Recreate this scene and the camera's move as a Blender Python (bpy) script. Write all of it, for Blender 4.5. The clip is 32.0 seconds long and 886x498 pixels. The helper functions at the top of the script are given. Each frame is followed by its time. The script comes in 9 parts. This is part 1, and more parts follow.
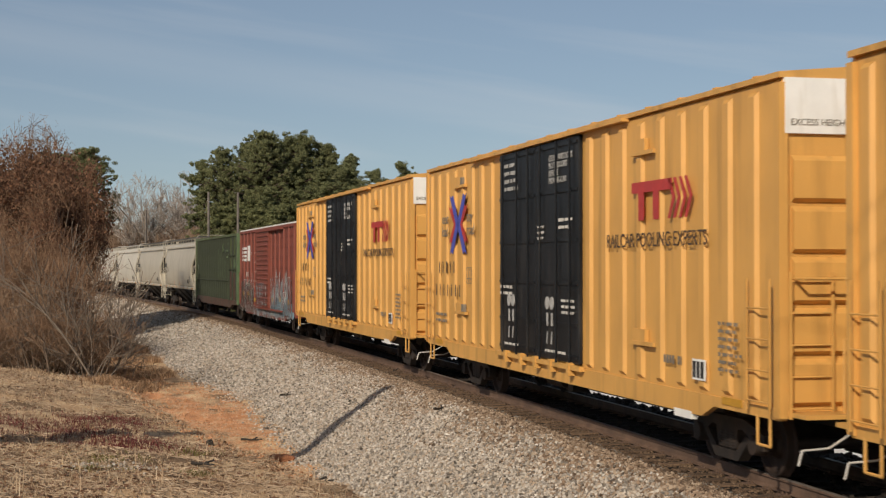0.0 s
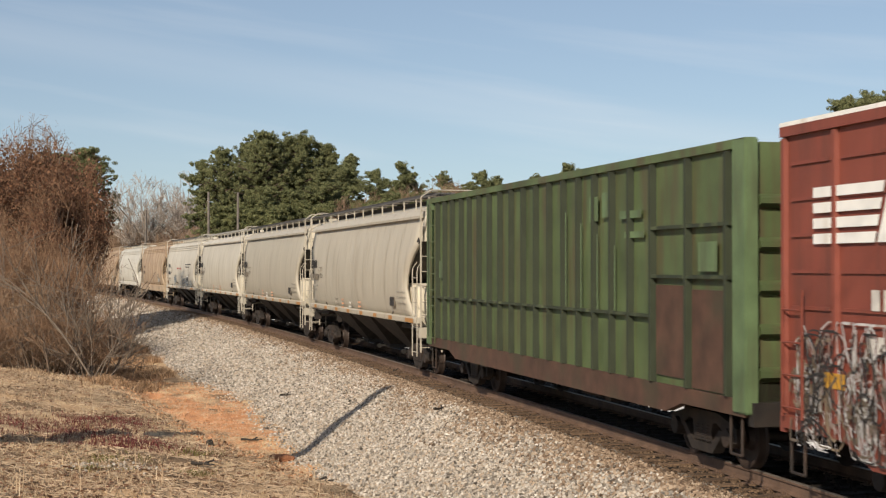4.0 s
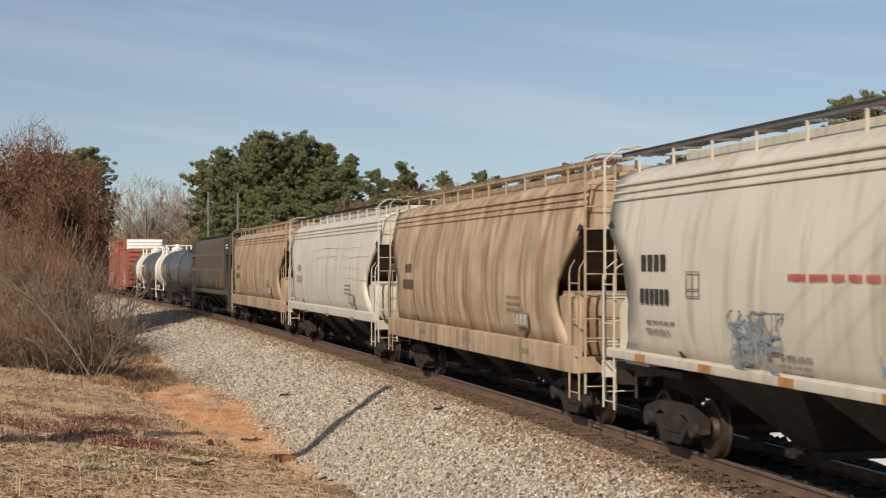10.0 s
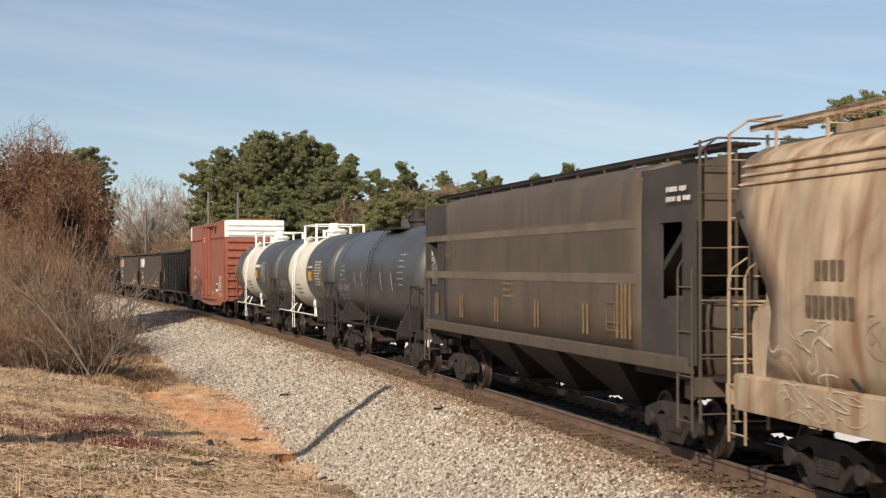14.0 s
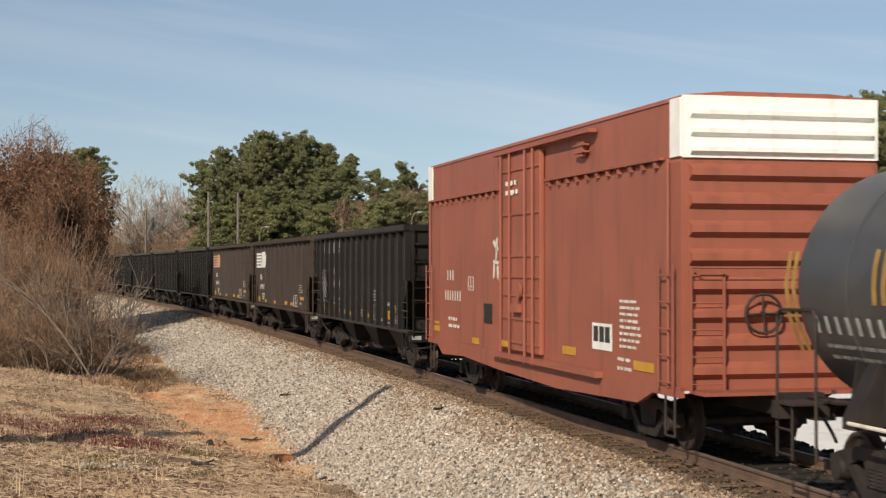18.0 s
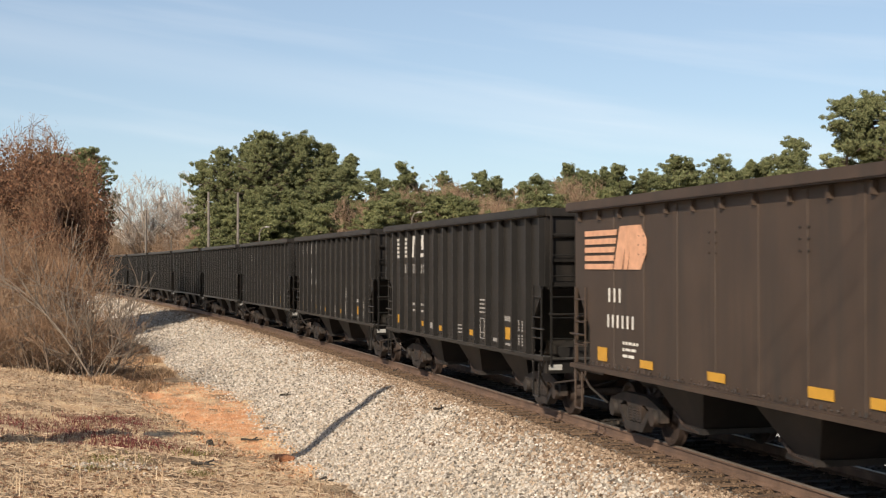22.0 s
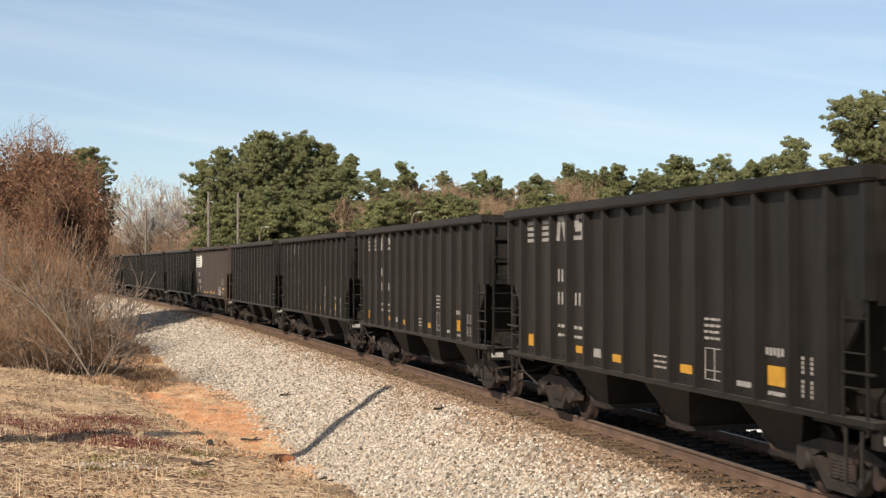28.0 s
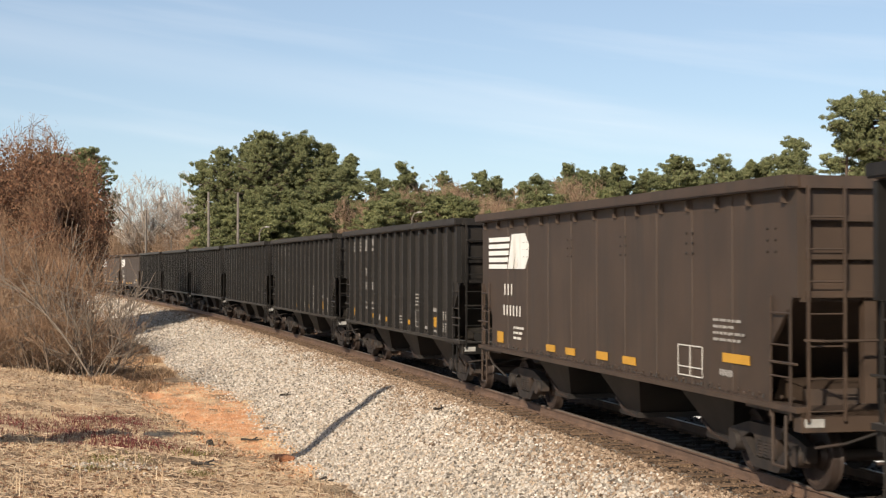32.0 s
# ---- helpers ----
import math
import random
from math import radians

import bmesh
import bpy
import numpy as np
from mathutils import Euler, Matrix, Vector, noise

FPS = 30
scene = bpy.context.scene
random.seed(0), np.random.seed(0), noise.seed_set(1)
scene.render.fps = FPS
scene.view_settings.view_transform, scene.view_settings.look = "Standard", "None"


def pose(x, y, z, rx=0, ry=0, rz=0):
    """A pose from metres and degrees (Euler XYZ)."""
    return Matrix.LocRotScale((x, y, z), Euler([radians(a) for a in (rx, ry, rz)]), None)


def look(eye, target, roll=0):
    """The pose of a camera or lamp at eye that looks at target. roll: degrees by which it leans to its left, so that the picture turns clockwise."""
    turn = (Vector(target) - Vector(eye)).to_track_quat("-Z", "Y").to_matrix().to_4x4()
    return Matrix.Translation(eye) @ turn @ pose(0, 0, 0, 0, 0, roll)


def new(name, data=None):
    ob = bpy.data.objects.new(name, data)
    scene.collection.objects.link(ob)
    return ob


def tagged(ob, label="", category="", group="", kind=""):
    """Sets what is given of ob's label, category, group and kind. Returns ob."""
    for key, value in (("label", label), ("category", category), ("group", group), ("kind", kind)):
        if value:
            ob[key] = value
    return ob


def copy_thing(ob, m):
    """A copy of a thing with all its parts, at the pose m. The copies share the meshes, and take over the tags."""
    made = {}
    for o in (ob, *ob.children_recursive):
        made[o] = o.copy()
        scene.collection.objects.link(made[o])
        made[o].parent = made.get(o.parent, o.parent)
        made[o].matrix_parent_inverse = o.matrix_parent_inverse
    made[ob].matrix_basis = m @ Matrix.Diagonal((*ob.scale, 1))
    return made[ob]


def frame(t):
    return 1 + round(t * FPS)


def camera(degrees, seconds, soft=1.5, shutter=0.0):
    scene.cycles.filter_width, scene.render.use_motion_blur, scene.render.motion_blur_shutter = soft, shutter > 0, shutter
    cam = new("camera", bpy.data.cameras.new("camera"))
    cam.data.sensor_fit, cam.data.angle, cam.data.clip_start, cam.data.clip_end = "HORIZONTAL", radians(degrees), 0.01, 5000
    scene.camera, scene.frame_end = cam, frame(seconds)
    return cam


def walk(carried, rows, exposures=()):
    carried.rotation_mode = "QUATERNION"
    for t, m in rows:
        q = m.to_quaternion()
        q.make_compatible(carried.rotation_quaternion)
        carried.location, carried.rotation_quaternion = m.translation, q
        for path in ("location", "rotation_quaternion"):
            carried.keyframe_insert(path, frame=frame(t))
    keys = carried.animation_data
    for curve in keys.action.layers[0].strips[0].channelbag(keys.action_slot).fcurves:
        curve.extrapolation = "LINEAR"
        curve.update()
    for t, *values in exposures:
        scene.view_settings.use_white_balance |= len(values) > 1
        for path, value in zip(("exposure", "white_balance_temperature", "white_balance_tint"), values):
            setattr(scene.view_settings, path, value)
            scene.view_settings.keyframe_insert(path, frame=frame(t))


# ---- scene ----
# World: z = 0 at the rail heads, the camera stands over the origin and looks along +y.
EYE_Z = 2.767
cam = camera(33.62, 32.0, soft=1.25, shutter=0.14)
VIEW = pose(0, 0, EYE_Z, 90.683, 0, 0)
walk(cam, [(0.0, VIEW), (32.0, VIEW)],
     exposures=[(0.0, -0.45), (1.5, -0.35), (3.0, 0.05), (6.0, -0.15), (9.0, -0.17), (13.0, -0.14), (14.0, 0.09), (15.5, 0.05), (17.0, -0.15), (18.0, -0.06), (19.0, 0.24), (21.0, 0.3), (32.0, 0.36)])

# ---- sky and sun ----
SUN_AZ, SUN_EL = 24.0, 31.0      # the rays run towards +y, turned 24 degrees to +x
sun_way = Vector((math.sin(radians(SUN_AZ)) * math.cos(radians(SUN_EL)),
                  math.cos(radians(SUN_AZ)) * math.cos(radians(SUN_EL)), -math.sin(radians(SUN_EL))))
world = bpy.data.worlds.new("sky")
scene.world = world
world.use_nodes = True
wn, wl = world.node_tree.nodes, world.node_tree.links
sky = wn.new("ShaderNodeTexSky")
sky.sky_type = "NISHITA"
sky.sun_disc = False
sky.sun_elevation = radians(SUN_EL)
sky.sun_rotation = math.atan2(-sun_way.x, -sun_way.y)
# the lower sky is as deep a blue as the air above it
lift = wn.new("ShaderNodeVectorMath")
lift.operation = "ADD"
lift.inputs[1].default_value = (0, 0, 0.05)
sky.air_density, sky.dust_density, sky.ozone_density = 1.0, 0.9, 1.15
# thin cirrus: faint streaks that fall slowly to one side, one of them broad and long
tc = wn.new("ShaderNodeTexCoord")
axes = wn.new("ShaderNodeSeparateXYZ")
wl.new(tc.outputs["Generated"], axes.inputs["Vector"])
wl.new(tc.outputs["Generated"], lift.inputs[0])
wl.new(lift.outputs["Vector"], sky.inputs["Vector"])


def sums(op, a, c, d=0.0):
    n = wn.new("ShaderNodeMath")
    n.operation = op
    for k, v in enumerate((a, c, d)):
        if isinstance(v, float):
            n.inputs[k].default_value = v
        else:
            wl.new(v, n.inputs[k])
    return n.outputs[0]


fall = sums("MULTIPLY_ADD", axes.outputs["X"], 0.135, axes.outputs["Z"])
place = wn.new("ShaderNodeCombineXYZ")
wl.new(sums("MULTIPLY", axes.outputs["X"], 3.0), place.inputs["X"])
wl.new(sums("MULTIPLY", axes.outputs["Y"], 3.0), place.inputs["Y"])
wl.new(sums("MULTIPLY", fall, 42.0), place.inputs["Z"])
cirrus = wn.new("ShaderNodeTexNoise")
cirrus.inputs["Scale"].default_value, cirrus.inputs["Detail"].default_value = 1.0, 6
wl.new(place.outputs["Vector"], cirrus.inputs["Vector"])
wisp = wn.new("ShaderNodeMapRange")
wisp.inputs["From Min"].default_value, wisp.inputs["From Max"].default_value = 0.52, 0.85
wisp.inputs["To Max"].default_value = 0.22
wl.new(cirrus.outputs["Fac"], wisp.inputs["Value"])
off = sums("ABSOLUTE", sums("SUBTRACT", fall, 0.112), 0.0)
broad = wn.new("ShaderNodeMapRange")
broad.interpolation_type = "SMOOTHSTEP"
broad.inputs["From Min"].default_value, broad.inputs["From Max"].default_value = 0.0, 0.02
broad.inputs["To Min"].default_value, broad.inputs["To Max"].default_value = 0.28, 0.0
wl.new(off, broad.inputs["Value"])
veil = sums("MULTIPLY_ADD", broad.outputs["Result"], cirrus.outputs["Fac"], wisp.outputs["Result"])
mix = wn.new("ShaderNodeMix")
mix.data_type = "RGBA"
mix.inputs["B"].default_value = (8.7, 8.7, 8.8, 1)
wl.new(sums("ADD", veil, 0.09), mix.inputs["Factor"])
wl.new(sky.outputs["Color"], mix.inputs["A"])
wl.new(mix.outputs["Result"], wn["Background"].inputs["Color"])
wn["Background"].inputs["Strength"].default_value = 0.1

sun = new("sun", bpy.data.lights.new("sun", "SUN"))
sun.data.energy, sun.data.angle, sun.data.color = 5.0, radians(0.53), (1.0, 0.88, 0.72)
sun.matrix_world = look((0, 0, 30), Vector((0, 0, 30)) + sun_way)

# ---- the line: a plan curve by its length s, and where the train is ----
SIDE = 1.57                      # from the middle of the track to a car's side
_ds = 0.5
_S = np.arange(-760, 700.01, _ds)
_c = np.clip(_S, -190, 45)
_TH = -1.31264 - 0.00075 * _c - 0.00017 * _c ** 2 / 200 - 0.00059 * _c ** 3 / 60000
_X = np.concatenate([[0], np.cumsum((np.cos(_TH)[1:] + np.cos(_TH)[:-1]) / 2 * _ds)])
_Y = np.concatenate([[0], np.cumsum((np.sin(_TH)[1:] + np.sin(_TH)[:-1]) / 2 * _ds)])
_i0 = int(np.argmin(abs(_S)))
_X += -3.88347 - _X[_i0]
_Y += 49.01825 - _Y[_i0]
_X, _Y = _X - np.sin(_TH) * SIDE, _Y + np.cos(_TH) * SIDE


def line(s, lat=0.0):
    """Plan point and heading on the track; lat: metres to the far side of it."""
    a = float(np.interp(s, _S, _TH))
    return (float(np.interp(s, _S, _X)) - math.sin(a) * lat, float(np.interp(s, _S, _Y)) + math.cos(a) * lat, a)


def run(t):
    """How far the train has gone at t seconds."""
    slack = float(np.interp(t, [0, 0.5, 1, 1.5, 2, 2.5, 3, 3.5, 4.5, 6], [0, 0.2, 0.42, 0.58, 0.66, 0.5, 0.28, 0.1, 0, -0.06]))   # the couplings run in and out
    return 14.36751 * t + 0.04905 * (t - 16) ** 2 / 2 - 0.00085 * (t - 16) ** 3 / 600 + slack


def nearest(x, y):
    """Arrays of length s and lateral distance (towards the camera's side positive) of plan points."""
    near = (_S > -330) & (_S < 200)
    sx, sy, ss, st = _X[near][::2], _Y[near][::2], _S[near][::2], _TH[near][::2]
    out_s, out_l = np.empty(len(x)), np.empty(len(x))
    for k in range(0, len(x), 20000):
        d = (x[k:k + 20000, None] - sx) ** 2 + (y[k:k + 20000, None] - sy) ** 2
        j = d.argmin(1)
        dx, dy = x[k:k + 20000] - sx[j], y[k:k + 20000] - sy[j]
        out_s[k:k + 20000] = ss[j] + dx * np.cos(st[j]) + dy * np.sin(st[j])
        out_l[k:k + 20000] = dx * np.sin(st[j]) - dy * np.cos(st[j])
    return out_s, out_l

# ---- materials ----
def surface(name, base, rough=0.6, metal=0.0, vary=0.25, scale=3.0, fine=60.0, bump=0.15, stain=None, stain_amount=0.4,
            streak=0.0, stain_scale=1.2, spread=0.0, dist=0.01):
    """A surface with grain at two scales; stain: a second colour in blotches; streak > 0: blotches drawn out downwards;
    spread: how far the brightness of repeats differs."""
    m = bpy.data.materials.new(name)
    m.use_nodes = True
    n, l = m.node_tree.nodes, m.node_tree.links
    b = n["Principled BSDF"]
    b.inputs["Roughness"].default_value, b.inputs["Metallic"].default_value = rough, metal
    tc = n.new("ShaderNodeTexCoord")
    src = tc.outputs["Object"]

    def noise_at(sc, detail=4, stretch=None):
        t = n.new("ShaderNodeTexNoise")
        t.inputs["Scale"].default_value, t.inputs["Detail"].default_value = sc, detail
        v = src
        if stretch:
            mp = n.new("ShaderNodeMapping")
            mp.inputs["Scale"].default_value = stretch
            l.new(v, mp.inputs["Vector"])
            v = mp.outputs["Vector"]
        l.new(v, t.inputs["Vector"])
        return t.outputs["Fac"]

    def ramped(fac, lo, hi):
        r = n.new("ShaderNodeMapRange")
        r.inputs["From Min"].default_value, r.inputs["From Max"].default_value = lo, hi
        l.new(fac, r.inputs["Value"])
        return r.outputs["Result"]

    def mixed(fac, a, c, how="MIX"):
        x = n.new("ShaderNodeMix")
        x.data_type, x.blend_type = "RGBA", how
        if isinstance(fac, float):
            x.inputs["Factor"].default_value = fac
        else:
            l.new(fac, x.inputs["Factor"])
        for key, v in (("A", a), ("B", c)):
            if isinstance(v, tuple):
                x.inputs[key].default_value = (*v[:3], 1)
            else:
                l.new(v, x.inputs[key])
        return x.outputs["Result"]

    dark = tuple(c * (1 - vary) for c in base)
    light = tuple(min(1, c * (1 + vary)) for c in base)
    col = mixed(ramped(noise_at(scale), 0.3, 0.7), dark, light)
    grain = noise_at(fine, 3)
    col = mixed(ramped(grain, 0.25, 0.75), mixed(1.0, col, (1 - vary * 0.5,) * 3, "MULTIPLY"), col)
    if stain:
        fac = noise_at(stain_scale, 6, (3.0, 3.0, 3.0 * (1 - streak) + 0.12) if streak else None)
        f = ramped(fac, 0.62 - 0.3 * stain_amount, 0.85 - 0.25 * stain_amount)
        col = mixed(f, col, stain)
    if spread:
        oi = n.new("ShaderNodeObjectInfo")
        g = n.new("ShaderNodeMapRange")
        g.inputs["To Min"].default_value, g.inputs["To Max"].default_value = 1 - spread, 1 + spread
        l.new(oi.outputs["Random"], g.inputs["Value"])
        hs = n.new("ShaderNodeHueSaturation")
        l.new(g.outputs["Result"], hs.inputs["Value"])
        l.new(col, hs.inputs["Color"])
        col = hs.outputs["Color"]
    l.new(col, b.inputs["Base Color"])
    if bump:
        bp = n.new("ShaderNodeBump")
        bp.inputs["Strength"].default_value, bp.inputs["Distance"].default_value = bump, dist
        l.new(grain, bp.inputs["Height"])
        l.new(bp.outputs["Normal"], b.inputs["Normal"])
    return m


def island_surface(name, colours, rough=0.85, scale=6.0, translucent=0.0, bump=0.0):
    """For joined loose pieces (stones, leaves): each piece takes a colour of its own from the ramp."""
    m = bpy.data.materials.new(name)
    m.use_nodes = True
    n, l = m.node_tree.nodes, m.node_tree.links
    b = n["Principled BSDF"]
    b.inputs["Roughness"].default_value = rough
    b.inputs["Specular IOR Level"].default_value = 0.25
    g = n.new("ShaderNodeNewGeometry")
    r = n.new("ShaderNodeValToRGB")
    els = r.color_ramp.elements
    while len(els) < len(colours):
        els.new(0.5)
    for k, c in enumerate(colours):
        els[k].position, els[k].color = k / max(1, len(colours) - 1), (*c, 1)
    l.new(g.outputs["Random Per Island"], r.inputs["Fac"])
    t = n.new("ShaderNodeTexNoise")
    t.inputs["Scale"].default_value = scale
    tc = n.new("ShaderNodeTexCoord")
    l.new(tc.outputs["Object"], t.inputs["Vector"])
    x = n.new("ShaderNodeMix")
    x.data_type, x.blend_type = "RGBA", "MULTIPLY"
    x.inputs["Factor"].default_value = 0.55
    mr = n.new("ShaderNodeMapRange")
    mr.inputs["From Min"].default_value, mr.inputs["From Max"].default_value = 0.3, 0.7
    mr.inputs["To Min"].default_value, mr.inputs["To Max"].default_value = 0.55, 1.25
    l.new(t.outputs["Fac"], mr.inputs["Value"])
    l.new(r.outputs["Color"], x.inputs["A"])
    l.new(mr.outputs["Result"], x.inputs["B"])
    l.new(x.outputs["Result"], b.inputs["Base Color"])
    if translucent:
        tr = n.new("ShaderNodeBsdfTranslucent")
        ms = n.new("ShaderNodeMixShader")
        ms.inputs["Fac"].default_value = translucent
        l.new(x.outputs["Result"], tr.inputs["Color"])
        l.new(b.outputs["BSDF"], ms.inputs[1])
        l.new(tr.outputs["BSDF"], ms.inputs[2])
        l.new(ms.outputs["Shader"], n["Material Output"].inputs["Surface"])
    return m


M_YELLOW = surface("yellow_paint", (0.64, 0.343, 0.09), 0.5, vary=0.1, scale=0.8, stain=(0.4, 0.22, 0.06), stain_amount=0.35, streak=0.95)
M_BLACKDOOR = surface("black_door_paint", (0.012, 0.013, 0.015), 0.42, vary=0.3, scale=1.5, stain=(0.05, 0.045, 0.04), stain_amount=0.2, streak=0.9)
M_BLACKDOOR.node_tree.nodes["Principled BSDF"].inputs["Specular IOR Level"].default_value = 0.25
M_WHITE = surface("white_paint", (0.8, 0.79, 0.75), 0.5, vary=0.06, stain=(0.55, 0.5, 0.42), stain_amount=0.2, streak=0.9)
M_BROWNRED = surface("oxide_red_paint", (0.212, 0.053, 0.033), 0.6, vary=0.16, scale=1.2, stain=(0.13, 0.04, 0.026), stain_amount=0.42, streak=0.9)
M_GREEN = surface("green_paint", (0.085, 0.118, 0.045), 0.6, vary=0.35, scale=1.0, stain=(0.08, 0.06, 0.03), stain_amount=0.5, streak=0.92)
# grime plus painted-in shade for the hoppers' undersides and recesses
M_BAYSHADE = surface("grimy_shaded_bay_paint", (0.026, 0.021, 0.017), 0.7, vary=0.3, scale=1.5, stain=(0.07, 0.055, 0.043), stain_amount=0.35, streak=0.5)
M_BEIGE = surface("beige_paint", (0.44, 0.397, 0.32), 0.5, vary=0.06, scale=0.6, stain=(0.33, 0.285, 0.22), stain_amount=0.35, streak=0.97)
M_PALE = surface("pale_grey_paint", (0.56, 0.52, 0.44), 0.5, vary=0.08, scale=0.6, stain=(0.4, 0.35, 0.27), stain_amount=0.35, streak=0.95)
M_TAN = surface("rusty_tan_paint", (0.43, 0.33, 0.225), 0.65, vary=0.25, scale=0.9, stain=(0.24, 0.135, 0.075), stain_amount=0.6, streak=0.93)
M_DARKBROWN = surface("dark_brown_paint", (0.092, 0.069, 0.049), 0.6, vary=0.18, scale=0.9, stain=(0.062, 0.05, 0.038), stain_amount=0.5, streak=0.8)
M_TANKBLACK = surface("black_tank_paint", (0.058, 0.06, 0.061), 0.4, vary=0.2, scale=0.7, stain=(0.07, 0.064, 0.056), stain_amount=0.3, streak=0.9)
M_TANKWHITE = surface("white_tank_paint", (0.72, 0.66, 0.56), 0.42, vary=0.07, scale=1.0, stain=(0.5, 0.42, 0.3), stain_amount=0.35, streak=0.93)
M_RED = surface("brick_red_paint", (0.3, 0.093, 0.056), 0.55, vary=0.1, scale=0.7, stain=(0.21, 0.072, 0.046), stain_amount=0.4, streak=0.9)
M_COALBLACK = surface("coal_black_paint", (0.0105, 0.0094, 0.0086), 0.5, vary=0.3, scale=1.0, stain=(0.022, 0.0182, 0.0152), stain_amount=0.42, streak=0.93)
M_COALBROWN = surface("coal_brown_paint", (0.054, 0.034, 0.0225), 0.6, vary=0.22, scale=0.9, stain=(0.036, 0.025, 0.018), stain_amount=0.5, streak=0.93)
dust = M_COALBLACK.node_tree.nodes["Principled BSDF"]     # a film of dust
dust.inputs["Specular IOR Level"].default_value = 0.22
dust.inputs["Sheen Weight"].default_value, dust.inputs["Sheen Roughness"].default_value = 0.2, 0.3
dust.inputs["Sheen Tint"].default_value = (0.9, 0.78, 0.66, 1)
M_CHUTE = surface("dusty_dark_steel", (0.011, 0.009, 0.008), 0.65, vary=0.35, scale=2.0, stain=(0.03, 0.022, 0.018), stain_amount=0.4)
M_STEEL = surface("grimy_steel", (0.018, 0.014, 0.0115), 0.7, vary=0.35, scale=4, stain=(0.05, 0.029, 0.02), stain_amount=0.5)
M_TRUCK = surface("dusty_cast_steel", (0.024, 0.018, 0.0145), 0.75, vary=0.4, scale=5, stain=(0.075, 0.044, 0.028), stain_amount=0.5)
M_WHEEL = surface("rusty_wheel_steel", (0.05, 0.034, 0.027), 0.6, metal=0.3, vary=0.3, scale=5)
M_RAIL = surface("rusty_rail_steel", (0.15, 0.092, 0.062), 0.75, vary=0.3, scale=3, stain=(0.09, 0.056, 0.04), stain_amount=0.5)
M_RAILTOP = surface("worn_rail_head", (0.3, 0.25, 0.21), 0.5, metal=0.6, vary=0.15, scale=2)
M_TIE = surface("weathered_tie_timber", (0.14, 0.086, 0.05), 0.9, vary=0.35, scale=6, bump=0.5, spread=0.3, dist=0.02)
tie_n, tie_l = M_TIE.node_tree.nodes, M_TIE.node_tree.links   # grease that drips between the rails
tie_axes, tie_abs, tie_edge, tie_mix = tie_n.new("ShaderNodeSeparateXYZ"), tie_n.new("ShaderNodeMath"), tie_n.new("ShaderNodeMapRange"), tie_n.new("ShaderNodeMix")
tie_abs.operation = "ABSOLUTE"
tie_edge.inputs["From Min"].default_value, tie_edge.inputs["From Max"].default_value = 0.78, 0.66
tie_mix.data_type = "RGBA"
tie_mix.inputs["B"].default_value = (0.014, 0.011, 0.009, 1)
tie_old = tie_n["Principled BSDF"].inputs["Base Color"].links[0].from_socket
tie_l.new([q for q in tie_n if q.type == "TEX_COORD"][0].outputs["Object"], tie_axes.inputs["Vector"])
tie_l.new(tie_axes.outputs["Y"], tie_abs.inputs[0])
tie_l.new(tie_abs.outputs[0], tie_edge.inputs["Value"])
tie_l.new(tie_edge.outputs["Result"], tie_mix.inputs["Factor"])
tie_l.new(tie_old, tie_mix.inputs["A"])
tie_l.new(tie_mix.outputs["Result"], tie_n["Principled BSDF"].inputs["Base Color"])
M_ORANGE = surface("yellow_reflective_strip", (0.52, 0.27, 0.03), 0.4, vary=0.12, scale=6)
M_DIRTYWHITE = surface("dirty_white_stencil", (0.6, 0.57, 0.52), 0.6, vary=0.15, scale=6)
M_INK = surface("black_stencil_paint", (0.03, 0.028, 0.027), 0.6, vary=0.2, scale=6)
M_GREYINK = surface("faded_grey_stencil", (0.2, 0.17, 0.13), 0.6, vary=0.2, scale=6)
M_LOGORED = surface("red_logo_paint", (0.45, 0.04, 0.035), 0.5, vary=0.12, scale=6)
M_LOGOBLUE = surface("blue_logo_paint", (0.07, 0.085, 0.42), 0.5, vary=0.12, scale=6)
M_SALMON = surface("faded_orange_logo", (0.62, 0.33, 0.2), 0.6, vary=0.15, scale=6)

# ---- mesh helpers ----
def box(bm, x0, x1, y0, y1, z0, z1):
    v = [bm.verts.new((x, y, z)) for x in (x0, x1) for y in (y0, y1) for z in (z0, z1)]
    for f in ((0, 1, 3, 2), (4, 6, 7, 5), (0, 4, 5, 1), (2, 3, 7, 6), (0, 2, 6, 4), (1, 5, 7, 3)):
        bm.faces.new([v[k] for k in f])
    return bm


def prism(bm, pts, a0, a1, axis="x"):
    """A closed outline drawn out along an axis. Outline in (y, z) for x, (x, z) for y, (x, y) for z."""
    def at(p, a):
        return {"x": (a, p[0], p[1]), "y": (p[0], a, p[1]), "z": (p[0], p[1], a)}[axis]
    A = [bm.verts.new(at(p, a0)) for p in pts]
    C = [bm.verts.new(at(p, a1)) for p in pts]
    n = len(pts)
    bm.faces.new(A)
    bm.faces.new(C[::-1])
    for k in range(n):
        bm.faces.new((A[k], C[k], C[(k + 1) % n], A[(k + 1) % n]))
    return bm


